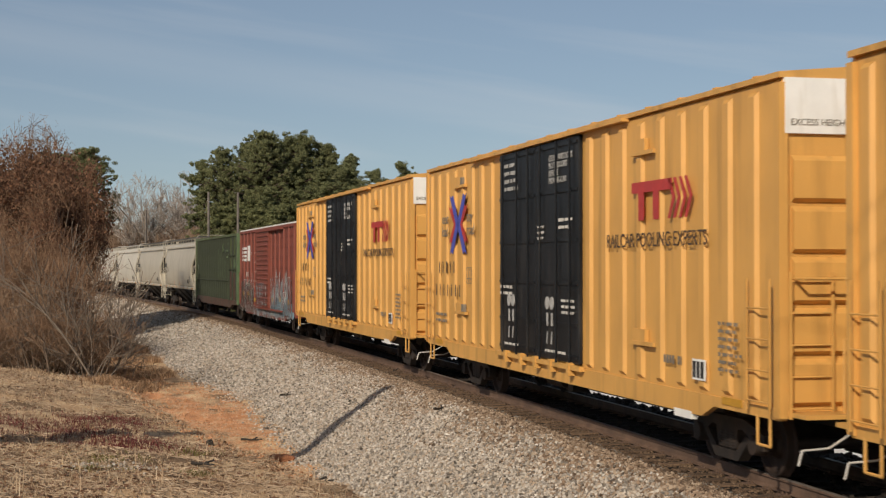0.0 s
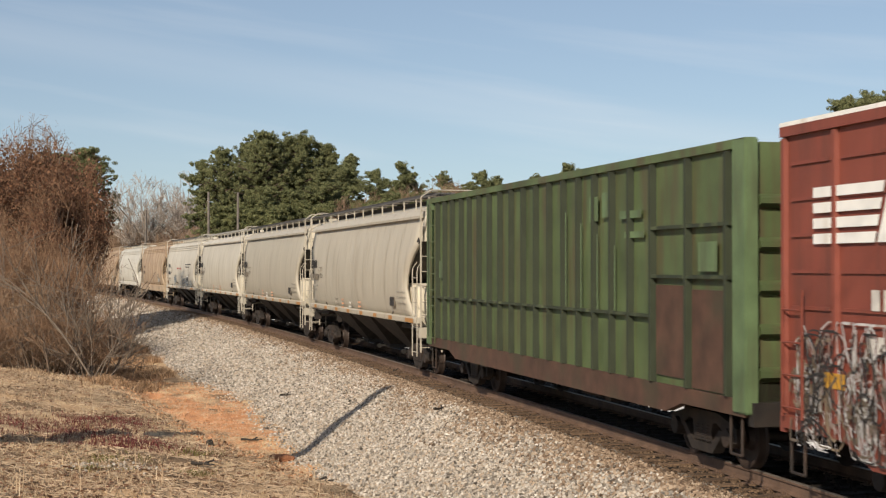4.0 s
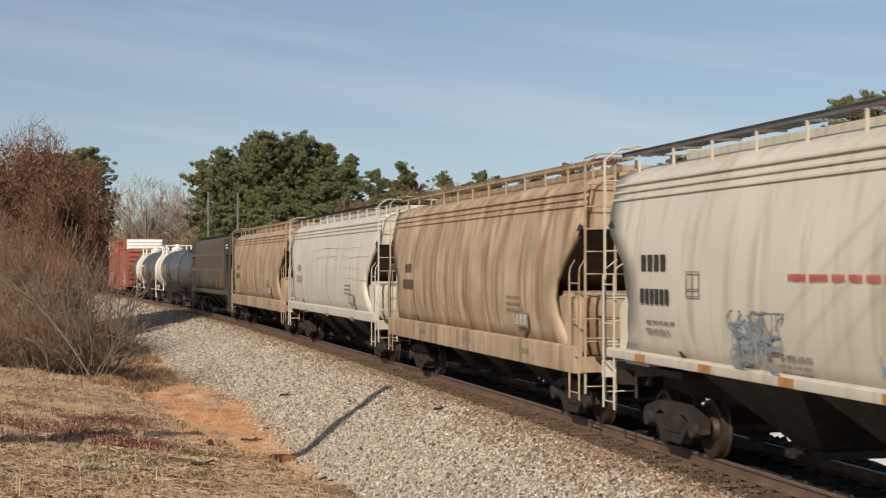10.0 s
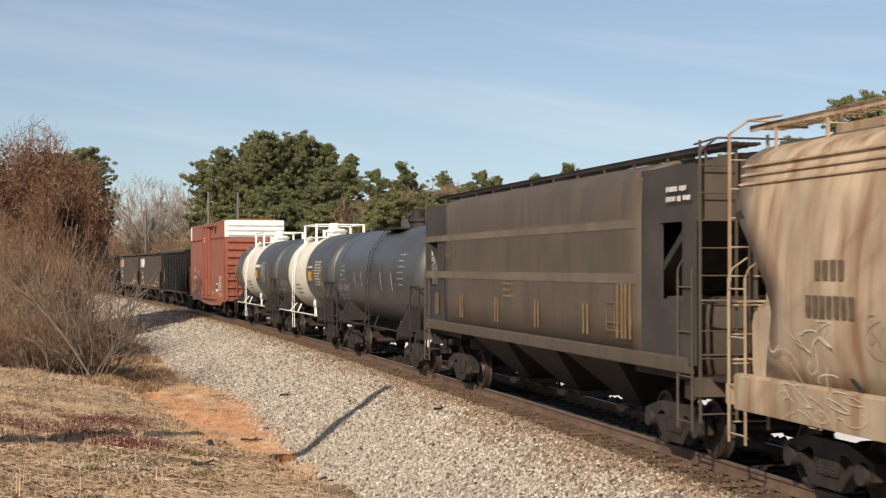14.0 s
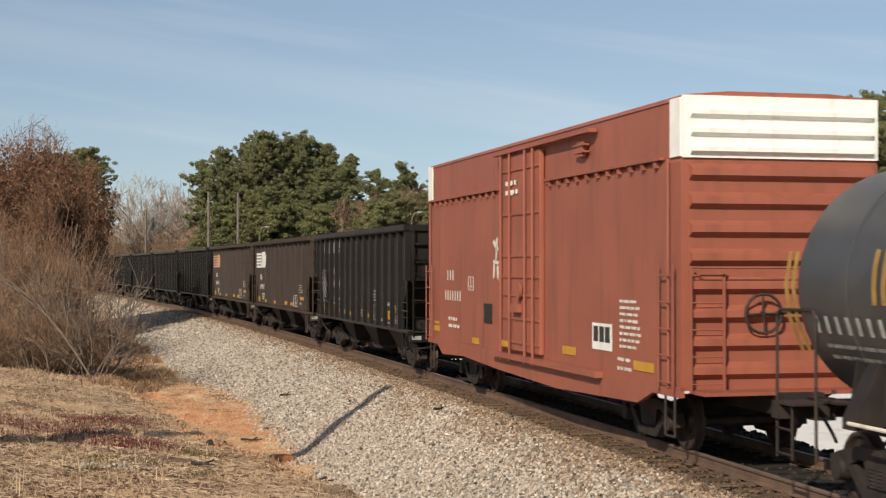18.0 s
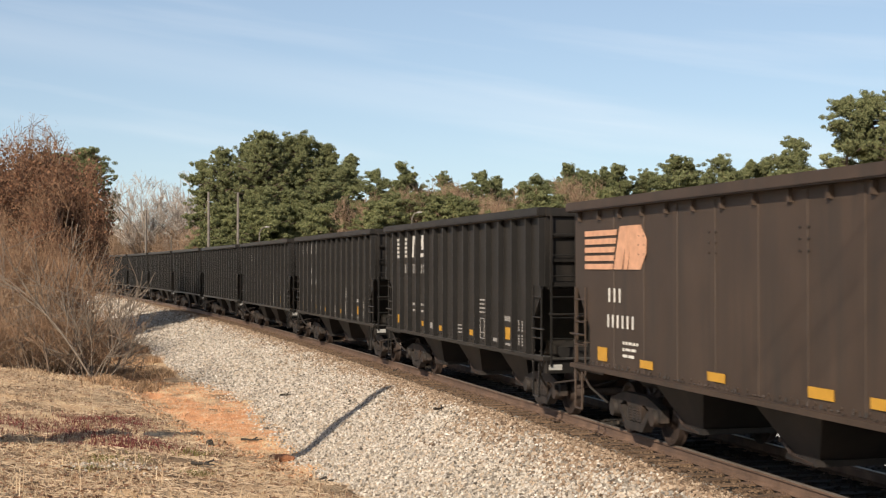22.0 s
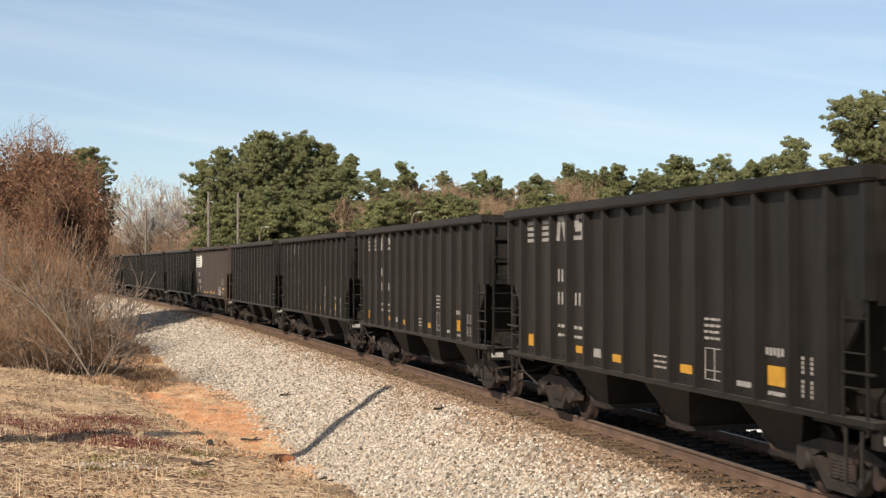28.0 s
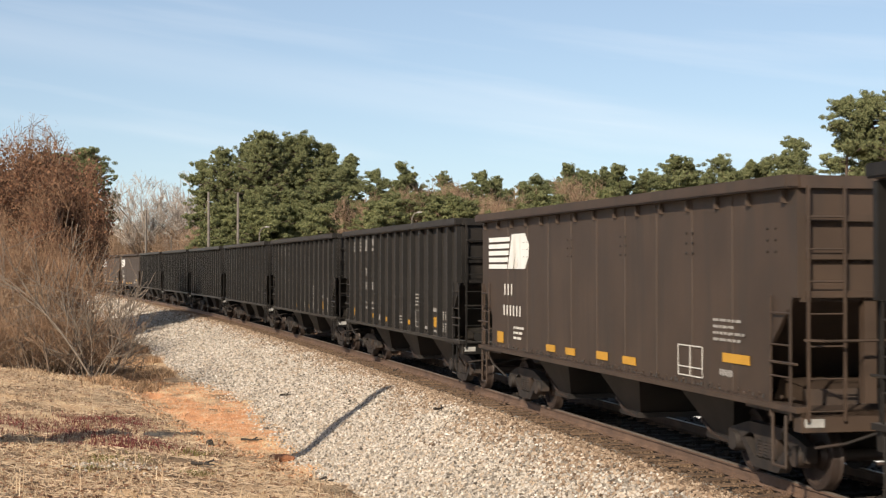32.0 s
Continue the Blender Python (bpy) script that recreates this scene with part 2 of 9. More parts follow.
def rod(bm, p, q, r, seg=8, r2=None):
    """A round bar from p to q."""
    p, q = Vector(p), Vector(q)
    d = (q - p)
    u = d.orthogonal().normalized()
    w = d.normalized().cross(u)
    r2 = r if r2 is None else r2
    ring = [(math.cos(2 * math.pi * k / seg), math.sin(2 * math.pi * k / seg)) for k in range(seg)]
    A = [bm.verts.new(p + (u * c + w * s) * r) for c, s in ring]
    C = [bm.verts.new(q + (u * c + w * s) * r2) for c, s in ring]
    bm.faces.new(A[::-1])
    bm.faces.new(C)
    for k in range(seg):
        bm.faces.new((A[k], A[(k + 1) % seg], C[(k + 1) % seg], C[k]))
    return bm


def bar_path(bm, pts, r, seg=6):
    for p, q in zip(pts, pts[1:]):
        rod(bm, p, q, r, seg)
    return bm


def lathe(bm, prof, axis="y", seg=24, centre=(0, 0, 0)):
    """A turned body: prof is a list of (along, radius)."""
    rings = []
    for a, r in prof:
        ring = []
        for k in range(seg):
            c, s = math.cos(2 * math.pi * k / seg), math.sin(2 * math.pi * k / seg)
            p = (a, r * c, r * s) if axis == "x" else (r * c, a, r * s) if axis == "y" else (r * c, r * s, a)
            ring.append(bm.verts.new(Vector(p) + Vector(centre)))
        rings.append(ring)
    for A, C in zip(rings, rings[1:]):
        for k in range(seg):
            bm.faces.new((A[k], A[(k + 1) % seg], C[(k + 1) % seg], C[k]))
    bm.faces.new(rings[0])
    bm.faces.new(rings[-1][::-1])
    return bm


def to_mesh(name, bm, materials, angle=32):
    bmesh.ops.recalc_face_normals(bm, faces=bm.faces)
    me = bpy.data.meshes.new(name)
    for f in bm.faces:
        f.smooth = True
    bm.to_mesh(me)
    bm.free()
    for m in (materials if isinstance(materials, (list, tuple)) else [materials]):
        me.materials.append(m)
    me.set_sharp_from_angle(angle=radians(angle))
    return me


def part(name, bm, material, parent, label=""):
    """Links a bmesh as one mesh object under a thing or a part."""
    ob = new(name, to_mesh(name, bm, material))
    ob.parent = parent
    if label:
        tagged(ob, label)
    return ob


def piece(name, me, parent, m=None):
    """One more object on a shared mesh."""
    ob = new(name, me)
    ob.parent = parent
    if m is not None:
        ob.matrix_basis = m
    return ob


def raw_mesh(name, verts, faces, materials, smooth=False, mat_index=None):
    """A joined mesh from arrays: verts (n, 3), faces (m, 3 or 4)."""
    me = bpy.data.meshes.new(name)
    verts, faces = np.asarray(verts, np.float32), np.asarray(faces, np.int32)
    k = faces.shape[1]
    me.vertices.add(len(verts))
    me.vertices.foreach_set("co", verts.ravel())
    me.loops.add(faces.size)
    me.loops.foreach_set("vertex_index", faces.ravel())
    me.polygons.add(len(faces))
    me.polygons.foreach_set("loop_start", np.arange(0, faces.size, k, dtype=np.int32))
    for m in (materials if isinstance(materials, (list, tuple)) else [materials]):
        me.materials.append(m)
    if mat_index is not None:
        me.polygons.foreach_set("material_index", np.asarray(mat_index, np.int32))
    me.polygons.foreach_set("use_smooth", np.full(len(faces), smooth))
    me.update()
    me.validate()
    return me

# ---- ground ----
def smooth01(x):
    x = np.clip(x, 0, 1)
    return x * x * (3 - 2 * x)


def ripple(x, y, size, seed=0):
    """Cheap smooth noise on arrays, about -1 to 1."""
    r = np.random.RandomState(seed)
    out = np.zeros_like(x)
    for k in range(5):
        a = r.uniform(0, 2 * math.pi)
        f = 2 * math.pi / size * r.uniform(0.6, 1.9)
        out += np.sin((x * math.cos(a) + y * math.sin(a)) * f + r.uniform(0, 6))
    return out / 2.6


def height(x, y, rough=1.0):
    """Ground height on arrays of plan points: ballast bed, ditch, near bank and the flat far side."""
    s, lat = nearest(x, y)
    toe_z = np.interp(y, [10, 24, 33, 41, 60], [-1.5, -1.55, -1.42, -0.82, -0.85])
    toe_l = np.interp(y, [10, 33, 41, 52], [4.7, 4.8, 5.2, 6.4])
    edge_l = np.interp(y, [10, 22, 25, 28, 36, 44], [5.2, 5.9, 6.7, 7.3, 8.1, 8.9])
    edge_z = np.interp(y, [-10, 0, 14, 22, 36, 44, 60], [1.2, 1.15, -0.1, -0.52, -0.56, -0.62, -0.85])
    bed = -0.2 - (-0.2 - toe_z) * np.clip((lat - 1.95) / (toe_l - 1.95), 0, 1)
    up = np.interp(y, [0, 10, 25, 37, 42, 50], [0, 0.06, 0.1, 0.16, 0.14, 0.0])
    bank = edge_z + up * np.clip(lat - edge_l, 0, 6.5)
    ditch = smooth01((lat - edge_l + 0.75) / 0.8)
    ditch = toe_z + (bank - toe_z) * ditch
    near = np.where(lat < toe_l, bed, ditch)
    far = -0.2 - 2.0 * np.clip((-lat - 1.95) / 4.6, 0, 1)
    z = np.where(lat > 0, near, far)
    bumpy = np.clip((lat - toe_l) / 1.5, 0, 1)
    z = z + rough * bumpy * (0.05 * ripple(x, y, 2.3, 1) + 0.035 * ripple(x, y, 0.8, 2) + 0.015 * ripple(x, y, 0.45, 5))
    z = z + rough * np.clip((lat - 2.0) / 1.0, 0, 1) * (lat < toe_l) * 0.035 * ripple(x, y, 1.9, 3)
    return z, s, lat


def earth_material():
    """Dry grass on the bank, red clay in the cut, pale stone on the bed: by place, with uneven borders."""
    m = bpy.data.materials.new("ground_earth")
    m.use_nodes = True
    n, l = m.node_tree.nodes, m.node_tree.links
    b = n["Principled BSDF"]
    b.inputs["Roughness"].default_value = 0.95
    b.inputs["Specular IOR Level"].default_value = 0.15
    tc = n.new("ShaderNodeTexCoord")

    def tex(sc, detail=6):
        t = n.new("ShaderNodeTexNoise")
        t.inputs["Scale"].default_value, t.inputs["Detail"].default_value = sc, detail
        l.new(tc.outputs["Object"], t.inputs["Vector"])
        return t.outputs["Fac"]

    def ramp_of(fac, *stops):
        r = n.new("ShaderNodeValToRGB")
        e = r.color_ramp.elements
        while len(e) < len(stops):
            e.new(0.5)
        for k, (p, c) in enumerate(stops):
            e[k].position, e[k].color = p, (*c, 1)
        l.new(fac, r.inputs["Fac"])
        return r.outputs["Color"]

    def mixed(fac, a, c):
        x = n.new("ShaderNodeMix")
        x.data_type = "RGBA"
        l.new(fac, x.inputs["Factor"])
        l.new(a, x.inputs["A"])
        l.new(c, x.inputs["B"])
        return x.outputs["Result"]

    def attr(name):
        a = n.new("ShaderNodeAttribute")
        a.attribute_name = name
        return a.outputs["Fac"]

    def ragged(fac, sc, amount):
        a = n.new("ShaderNodeMath")
        a.operation = "MULTIPLY_ADD"
        l.new(tex(sc), a.inputs[0])
        a.inputs[1].default_value = amount
        l.new(fac, a.inputs[2])
        r = n.new("ShaderNodeMapRange")
        r.inputs["From Min"].default_value, r.inputs["From Max"].default_value = 0.42 + amount / 2, 0.58 + amount / 2
        l.new(a.outputs[0], r.inputs["Value"])
        return r.outputs["Result"]

    grass = ramp_of(tex(1.7), (0.28, (0.2, 0.13, 0.085)), (0.48, (0.41, 0.29, 0.185)), (0.7, (0.58, 0.45, 0.3)))
    litter = ramp_of(tex(0.55), (0.38, (0.62, 0.6, 0.58)), (0.5, (1.0, 0.97, 0.92)), (0.64, (1.25, 1.2, 1.08)))
    x = n.new("ShaderNodeMix")
    x.data_type, x.blend_type = "RGBA", "MULTIPLY"
    x.inputs["Factor"].default_value = 1.0
    l.new(grass, x.inputs["A"])
    l.new(litter, x.inputs["B"])
    grass = x.outputs["Result"]
    clay = ramp_of(tex(3.0), (0.3, (0.38, 0.19, 0.1)), (0.5, (0.56, 0.28, 0.14)), (0.72, (0.6, 0.41, 0.265)))
    stone = ramp_of(tex(16.0, 8), (0.3, (0.1, 0.085, 0.07)), (0.5, (0.28, 0.25, 0.21)), (0.7, (0.42, 0.38, 0.33)))
    col = mixed(ragged(attr("clay"), 1.6, 1.3), grass, clay)
    col = mixed(ragged(attr("stone"), 3.0, 0.5), col, stone)
    # near-black: oil, and the shade under the train painted into the ground
    oily_shade = ramp_of(tex(12.0, 8), (0.3, (0.012, 0.01, 0.0085)), (0.7, (0.034, 0.028, 0.023)))
    col = mixed(ragged(attr("oily_shade"), 3.0, 0.3), col, oily_shade)
    l.new(col, b.inputs["Base Color"])
    bp = n.new("ShaderNodeBump")
    bp.inputs["Strength"].default_value, bp.inputs["Distance"].default_value = 0.8, 0.04
    l.new(tex(24.0, 8), bp.inputs["Height"])
    l.new(bp.outputs["Normal"], b.inputs["Normal"])
    return m


def build_ground():
    # one sheet, fine near the cut and coarse towards the horizon
    def axis_steps(lo, hi, fine_lo, fine_hi, fine, far_n):
        a = fine_lo - np.geomspace(1, fine_lo - lo + 1, far_n)[::-1] + 1
        c = fine_hi + np.geomspace(1, hi - fine_hi + 1, far_n) - 1
        return np.unique(np.concatenate([a, np.arange(fine_lo, fine_hi, fine), c]))
    gx = axis_steps(-2500, 2500, -34, 16, 0.22, 34)
    gy = axis_steps(-400, 3500, 8, 75, 0.18, 44)
    X, Y = np.meshgrid(gx, gy)
    x, y = X.ravel(), Y.ravel()
    z, s, lat = height(x, y)
    far_off = np.hypot(x, y) > 240
    z = np.where(far_off, np.where(lat > 0, -0.95, -2.2), z)
    nx, ny = len(gx), len(gy)
    i = (np.arange(ny - 1)[:, None] * nx + np.arange(nx - 1)).ravel()
    faces = np.stack([i, i + 1, i + nx + 1, i + nx], 1)
    me = raw_mesh("ground", np.stack([x, y, z], 1), faces, earth_material(), smooth=True)
    toe_l = np.interp(y, [10, 33, 41, 52], [4.7, 4.8, 5.2, 6.4])
    edge_l = np.interp(y, [10, 22, 25, 28, 36, 44], [5.2, 5.9, 6.7, 7.3, 8.1, 8.9])
    stone = np.where(lat > 0, smooth01((toe_l + 0.25 - lat) / 0.5), smooth01((lat + 13) / 1.0)) * (~far_off)
    # painted shade strip: below the train and over its far shoulder
    oily_shade = smooth01((1.42 - lat) / 0.2) * smooth01((lat + 4.6) / 0.8) * (~far_off)
    floor = smooth01((lat - toe_l + 0.1) / 0.5) * smooth01((edge_l + 0.1 - lat) / 0.5)
    clay = floor * np.interp(y, [10, 29, 33, 36, 41, 44, 48], [0.15, 0.1, 0.36, 0.62, 0.52, 0.3, 0.0]) * (lat > 0)
    clay += 0.7 * np.exp(-((x + 9.6) / 0.9) ** 2 - ((y - 47) / 3) ** 2)
    for key, val in (("stone", stone), ("clay", clay), ("oily_shade", oily_shade)):
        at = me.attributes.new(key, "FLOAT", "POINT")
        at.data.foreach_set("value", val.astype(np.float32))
    return tagged(new("ground", me), "dry grassy bank, red clay ditch and pale ballast bed", "ground", kind="structure")


build_ground()


def far_road():
    """A pale service road on the far side, along the track."""
    bm = bmesh.new()
    rows = []
    for s in np.arange(-90, 90.1, 3.0):
        ring = []
        for lat, z in ((8.4, -2.4), (8.4, -2.17), (15, -2.12), (22, -2.17), (22, -2.4)):
            X, Y, a = line(s, lat)
            ring.append(bm.verts.new((X, Y, z)))
        rows.append(ring)
    for A, C in zip(rows, rows[1:]):
        for k in range(4):
            bm.faces.new((A[k], C[k], C[k + 1], A[k + 1]))
    m = surface("worn_concrete_road", (0.78, 0.75, 0.7), 0.9, vary=0.08, scale=0.6, bump=0.3, stain=(0.55, 0.5, 0.44), stain_amount=0.3)
    tagged(new("road", to_mesh("road", bm, m)), "pale worn concrete service road beyond the track", "road", kind="structure")


far_road()


def rail_mesh(lat, s0, s1):
    prof = [(-0.075, -0.175), (0.075, -0.175), (0.075, -0.163), (0.012, -0.14), (0.012, -0.045), (0.037, -0.035), (0.037, -0.006),
            (0.028, 0.0), (-0.028, 0.0), (-0.037, -0.006), (-0.037, -0.035), (-0.012, -0.045), (-0.012, -0.14), (-0.075, -0.163)]
    ss = np.arange(s0, s1 + 0.1, 2.0)
    verts, faces, mi = [], [], []
    n = len(prof)
    for k, s in enumerate(ss):
        for q, zz in prof:
            X, Y, a = line(s, lat + q)
            verts.append((X, Y, zz))
        if k:
            for j in range(n):
                a0, c0 = (k - 1) * n + j, (k - 1) * n + (j + 1) % n
                faces.append((a0, c0, c0 + n, a0 + n))
                mi.append(1 if j in (7, 6, 8) else 0)
    return raw_mesh("rail", verts, faces, [M_RAIL, M_RAILTOP], False, mi)


def build_track():
    track = tagged(new("track"), "rusty steel rails on weathered timber ties", "railway track", kind="structure")
    for lat in (-0.755, 0.755):
        part_ob = new("rail", rail_mesh(lat, -330, 190))
        part_ob.parent = track
    # ties: one mesh, an object each along the stretch in view
    bm = bmesh.new()
    box(bm, -0.11, 0.11, -1.3, 1.3, -0.36, -0.178)
    bmesh.ops.bevel(bm, geom=list(bm.edges), offset=0.012, segments=1, affect="EDGES")
    tie = to_mesh("tie", bm, M_TIE)
    bm = bmesh.new()
    for lat in (-0.755, 0.755):
        box(bm, -0.09, 0.09, lat - 0.19, lat + 0.17, -0.179, -0.168)
        for q in (-0.1, 0.1):
            for u in (-0.055, 0.055):
                box(bm, u - 0.012, u + 0.012, lat + q - 0.012, lat + q + 0.012, -0.17, -0.14)
    plate = to_mesh("tie_plate", bm, M_RAIL)
    rng = random.Random(5)
    s, n = 42.0, 0
    while n < 300:
        X, Y, a = line(s)
        o = piece("tie", tie, track, Matrix.Translation((X, Y, rng.uniform(-0.012, 0.0))) @ Matrix.Rotation(a + rng.uniform(-0.025, 0.025), 4, "Z"))
        if n < 120:
            piece("tie_plate", plate, track, pose(X, Y, 0) @ Matrix.Rotation(a, 4, "Z"))
        s -= 0.52 + rng.uniform(-0.03, 0.03)
        n += 1
    far = bmesh.new()
    while s > -300:
        X, Y, a = line(s)
        d = Vector((math.cos(a), math.sin(a), 0))
        c = Vector((-d.y, d.x, 0))
        ring = [Vector((X, Y, 0)) + d * u + c * w for u, w in ((-0.11, -1.3), (0.11, -1.3), (0.11, 1.3), (-0.11, 1.3))]
        prism(far, [(p.x, p.y) for p in ring], -0.36, -0.178, "z")
        s -= 0.52
    tagged(part("tie_row", far, M_TIE, track), kind="stuff")
    return track


build_track()

# ---- running gear ----
WHEEL_R = 0.42
TRAIN = []                       # (car, place along the train, half the distance of its trucks)
WHEELS = {-1: [], 1: []}
GEAR = {}


def gear_meshes():
    bm = bmesh.new()                                   # bolster
    prism(bm, [(-1.0, 0.52), (-0.95, 0.38), (0.95, 0.38), (1.0, 0.52), (0.5, 0.66), (-0.5, 0.66)], -0.2, 0.2)
    lathe(bm, [(0.6, 0.3), (0.76, 0.3)], "z", 16)
    GEAR["bolster"] = to_mesh("truck", bm, M_TRUCK)
    bm = bmesh.new()                                   # side frame: arched casting with a window for the springs
    outline = [(-1.12, 0.36), (-1.12, 0.56), (-0.93, 0.62), (-0.5, 0.72), (0.5, 0.72), (0.93, 0.62), (1.12, 0.56), (1.12, 0.36),
               (0.78, 0.36), (0.7, 0.48), (0.46, 0.58), (0.34, 0.56), (0.28, 0.3), (-0.28, 0.3), (-0.34, 0.56), (-0.46, 0.58), (-0.7, 0.48), (-0.78, 0.36)]
    prism(bm, outline, -0.07, 0.07, "y")
    prism(bm, [(-0.72, 0.47), (-0.36, 0.14), (0.36, 0.14), (0.72, 0.47), (0.6, 0.5), (0.3, 0.27), (-0.3, 0.27), (-0.6, 0.5)], -0.08, 0.08, "y")
    for x in (-0.89, 0.89):
        lathe(bm, [(-0.13, 0.1), (-0.13, 0.13), (0.05, 0.15)], "y", 12, (x, 0, 0.42))
    GEAR["side_frame"] = to_mesh("side_frame", bm, M_TRUCK)
    bm = bmesh.new()                                   # spring nest
    for x in (-0.17, 0.0, 0.17):
        for k in range(6):
            lathe(bm, [(0.28 + k * 0.042, 0.075), (0.295 + k * 0.042, 0.09), (0.31 + k * 0.042, 0.075)], "z", 10, (x, 0, 0))
    GEAR["spring_nest"] = to_mesh("spring_nest", bm, M_TRUCK)
    bm = bmesh.new()                                   # wheelset
    rod(bm, (0, -1.08, 0), (0, 1.08, 0), 0.085, 12)
    for sgn in (-1, 1):
        prof = [(0.69 * sgn, 0.14), (0.69 * sgn, 0.18), (0.725 * sgn, 0.33), (0.685 * sgn, 0.37), (0.685 * sgn, 0.445), (0.715 * sgn, 0.435),
                (0.725 * sgn, 0.424), (0.825 * sgn, 0.418), (0.83 * sgn, 0.37), (0.775 * sgn, 0.33), (0.765 * sgn, 0.19), (0.84 * sgn, 0.15), (0.84 * sgn, 0.1)]
        lathe(bm, prof, "y", 32)
        for k in range(3):                             # cap screws on the bearing end
            a = k * 2.0944
            rod(bm, (0.055 * math.cos(a), 1.07 * sgn, 0.055 * math.sin(a)), (0.055 * math.cos(a), 1.12 * sgn, 0.055 * math.sin(a)), 0.02, 6)
    GEAR["wheelset"] = to_mesh("wheelset", bm, M_WHEEL)


gear_meshes()


def truck(parent, x):
    """A two-axle truck under a car."""
    t = piece("truck", GEAR["bolster"], parent, pose(x, 0, 0))
    for y in (-1.0, 1.0):
        piece("side_frame", GEAR["side_frame"], t, pose(0, y, 0))
        tagged(piece("spring_nest", GEAR["spring_nest"], t, pose(0, y, 0)), kind="stuff")
    for u in (-0.89, 0.89):
        piece("wheelset", GEAR["wheelset"], t, pose(u, 0, WHEEL_R))
    return t


def coupler(parent, x, sgn):
    bm = bmesh.new()
    rod(bm, (x, 0, 0.86), (x + 0.62 * sgn, 0, 0.86), 0.075, 8)
    box(bm, x + 0.55 * sgn - 0.14, x + 0.55 * sgn + 0.14, -0.15, 0.15, 0.7, 1.0)
    bar_path(bm, [(x, 0.25, 0.8), (x + 0.4 * sgn, 0.25, 0.5), (x + 0.75 * sgn, 0.12, 0.42)], 0.025)
    bmesh.ops.bevel(bm, geom=[e for e in bm.edges if e.calc_length() > 0.25 and len(e.link_faces) == 2 and e.calc_face_angle(0) > 1.2], offset=0.02, segments=1, affect="EDGES")
    return part("coupler", bm, M_STEEL, parent)


def enrol(car, left, right, trucks):
    """Puts a car into the train between two places along it; its space has x forward and the middle of the car at 0."""
    TRAIN.append((car, (left + right) / 2, trucks))


# ---- parts that many cars share ----
def box_part(name, parent, m, x0, x1, y0, y1, z0, z1, label="", bevel=0.0):
    bm = bmesh.new()
    box(bm, x0, x1, y0, y1, z0, z1)
    if bevel:
        bmesh.ops.bevel(bm, geom=list(bm.edges), offset=bevel, segments=2, affect="EDGES")
    return part(name, bm, m, parent, label)


def ladder_parts(parent, m, stiles, rungs, r, apart):
    """Two stiles with rungs; apart: each rung is a piece of its own on one mesh."""
    bm = bmesh.new()
    for b in stiles:
        box(bm, *b)
    (p, q), z0 = rungs[0], rungs[0][0][2]
    if not apart:
        for p, q in rungs:
            rod(bm, p, q, r, 6)
        return part("ladder", bm, m, parent)
    ladder = part("ladder", bm, m, parent)
    bm = bmesh.new()
    rod(bm, p, q, r, 6)
    me = to_mesh("rung", bm, m)
    for k, (p, q) in enumerate(rungs):
        piece("rung", me, ladder, pose(0, 0, p[2] - z0))
    return ladder


def rung_heights(z0, z1, step):
    return [z0 + 0.12 + step * k for k in range(int((z1 - z0 - 0.12) / step - 1e-6) + 1)]


def end_ladder(parent, x, y0, y1, z0, z1, m, step=0.38, r=0.012, apart=True):
    """Stiles and rungs in the plane of a car's end."""
    return ladder_parts(parent, m, [(x - 0.01, x + 0.01, y - 0.02, y + 0.02, z0, z1) for y in (y0, y1)], [((x, y0, z), (x, y1, z)) for z in rung_heights(z0, z1, step)], r, apart)


def side_ladder(parent, x0, x1, y, z0, z1, m, step=0.38, r=0.012, apart=True):
    """Stiles and rungs in the plane of a car's side."""
    return ladder_parts(parent, m, [(x - 0.02, x + 0.02, y - 0.01, y + 0.01, z0, z1) for x in (x0, x1)], [((x0, y, z), (x1, y, z)) for z in rung_heights(z0, z1, step)], r, apart)


def stirrup(parent, x, y, m, w=0.34, z1=0.9, z0=0.35):
    bm = bmesh.new()
    bar_path(bm, [(x - w / 2, y, z1), (x - w / 2, y, z0), (x + w / 2, y, z0), (x + w / 2, y, z1)], 0.02, 6)
    return part("step", bm, m, parent)


def reflector(parent, x, z, w, h, y):
    return box_part("reflector", parent, M_ORANGE, x, x + w, y - 0.008, y, z, z + h, "yellow reflective strip")


def stencil(parent, rows, y, m=None, label=""):
    """Unreadable stencilled lines as plain bars: rows of (x0, x1, z0, z1) on the near side."""
    bm = bmesh.new()
    for x0, x1, z0, z1 in rows:
        box(bm, x0, x1, y - 0.006, y, z0, z1)
    return tagged(part("stencil", bm, m or M_DIRTYWHITE, parent, label or "faded stencilled lines"), kind="stuff")


def text_rows(x, z, w, n, h=0.06, gap=0.12, seed=0):
    """Rows of short dashes, as wide as letters, in words."""
    r = random.Random(seed)
    rows = []
    for k in range(n):
        u = x
        end = x + w * r.uniform(0.75, 1.0)
        while u < end - 0.05:
            for j in range(r.randint(2, 6)):
                q = min(end, u + h * 0.55)
                rows.append((u, q, z - k * gap - h * r.uniform(0.75, 1.0), z - k * gap))
                u = q + h * 0.3
            u += h * 0.8
    return rows


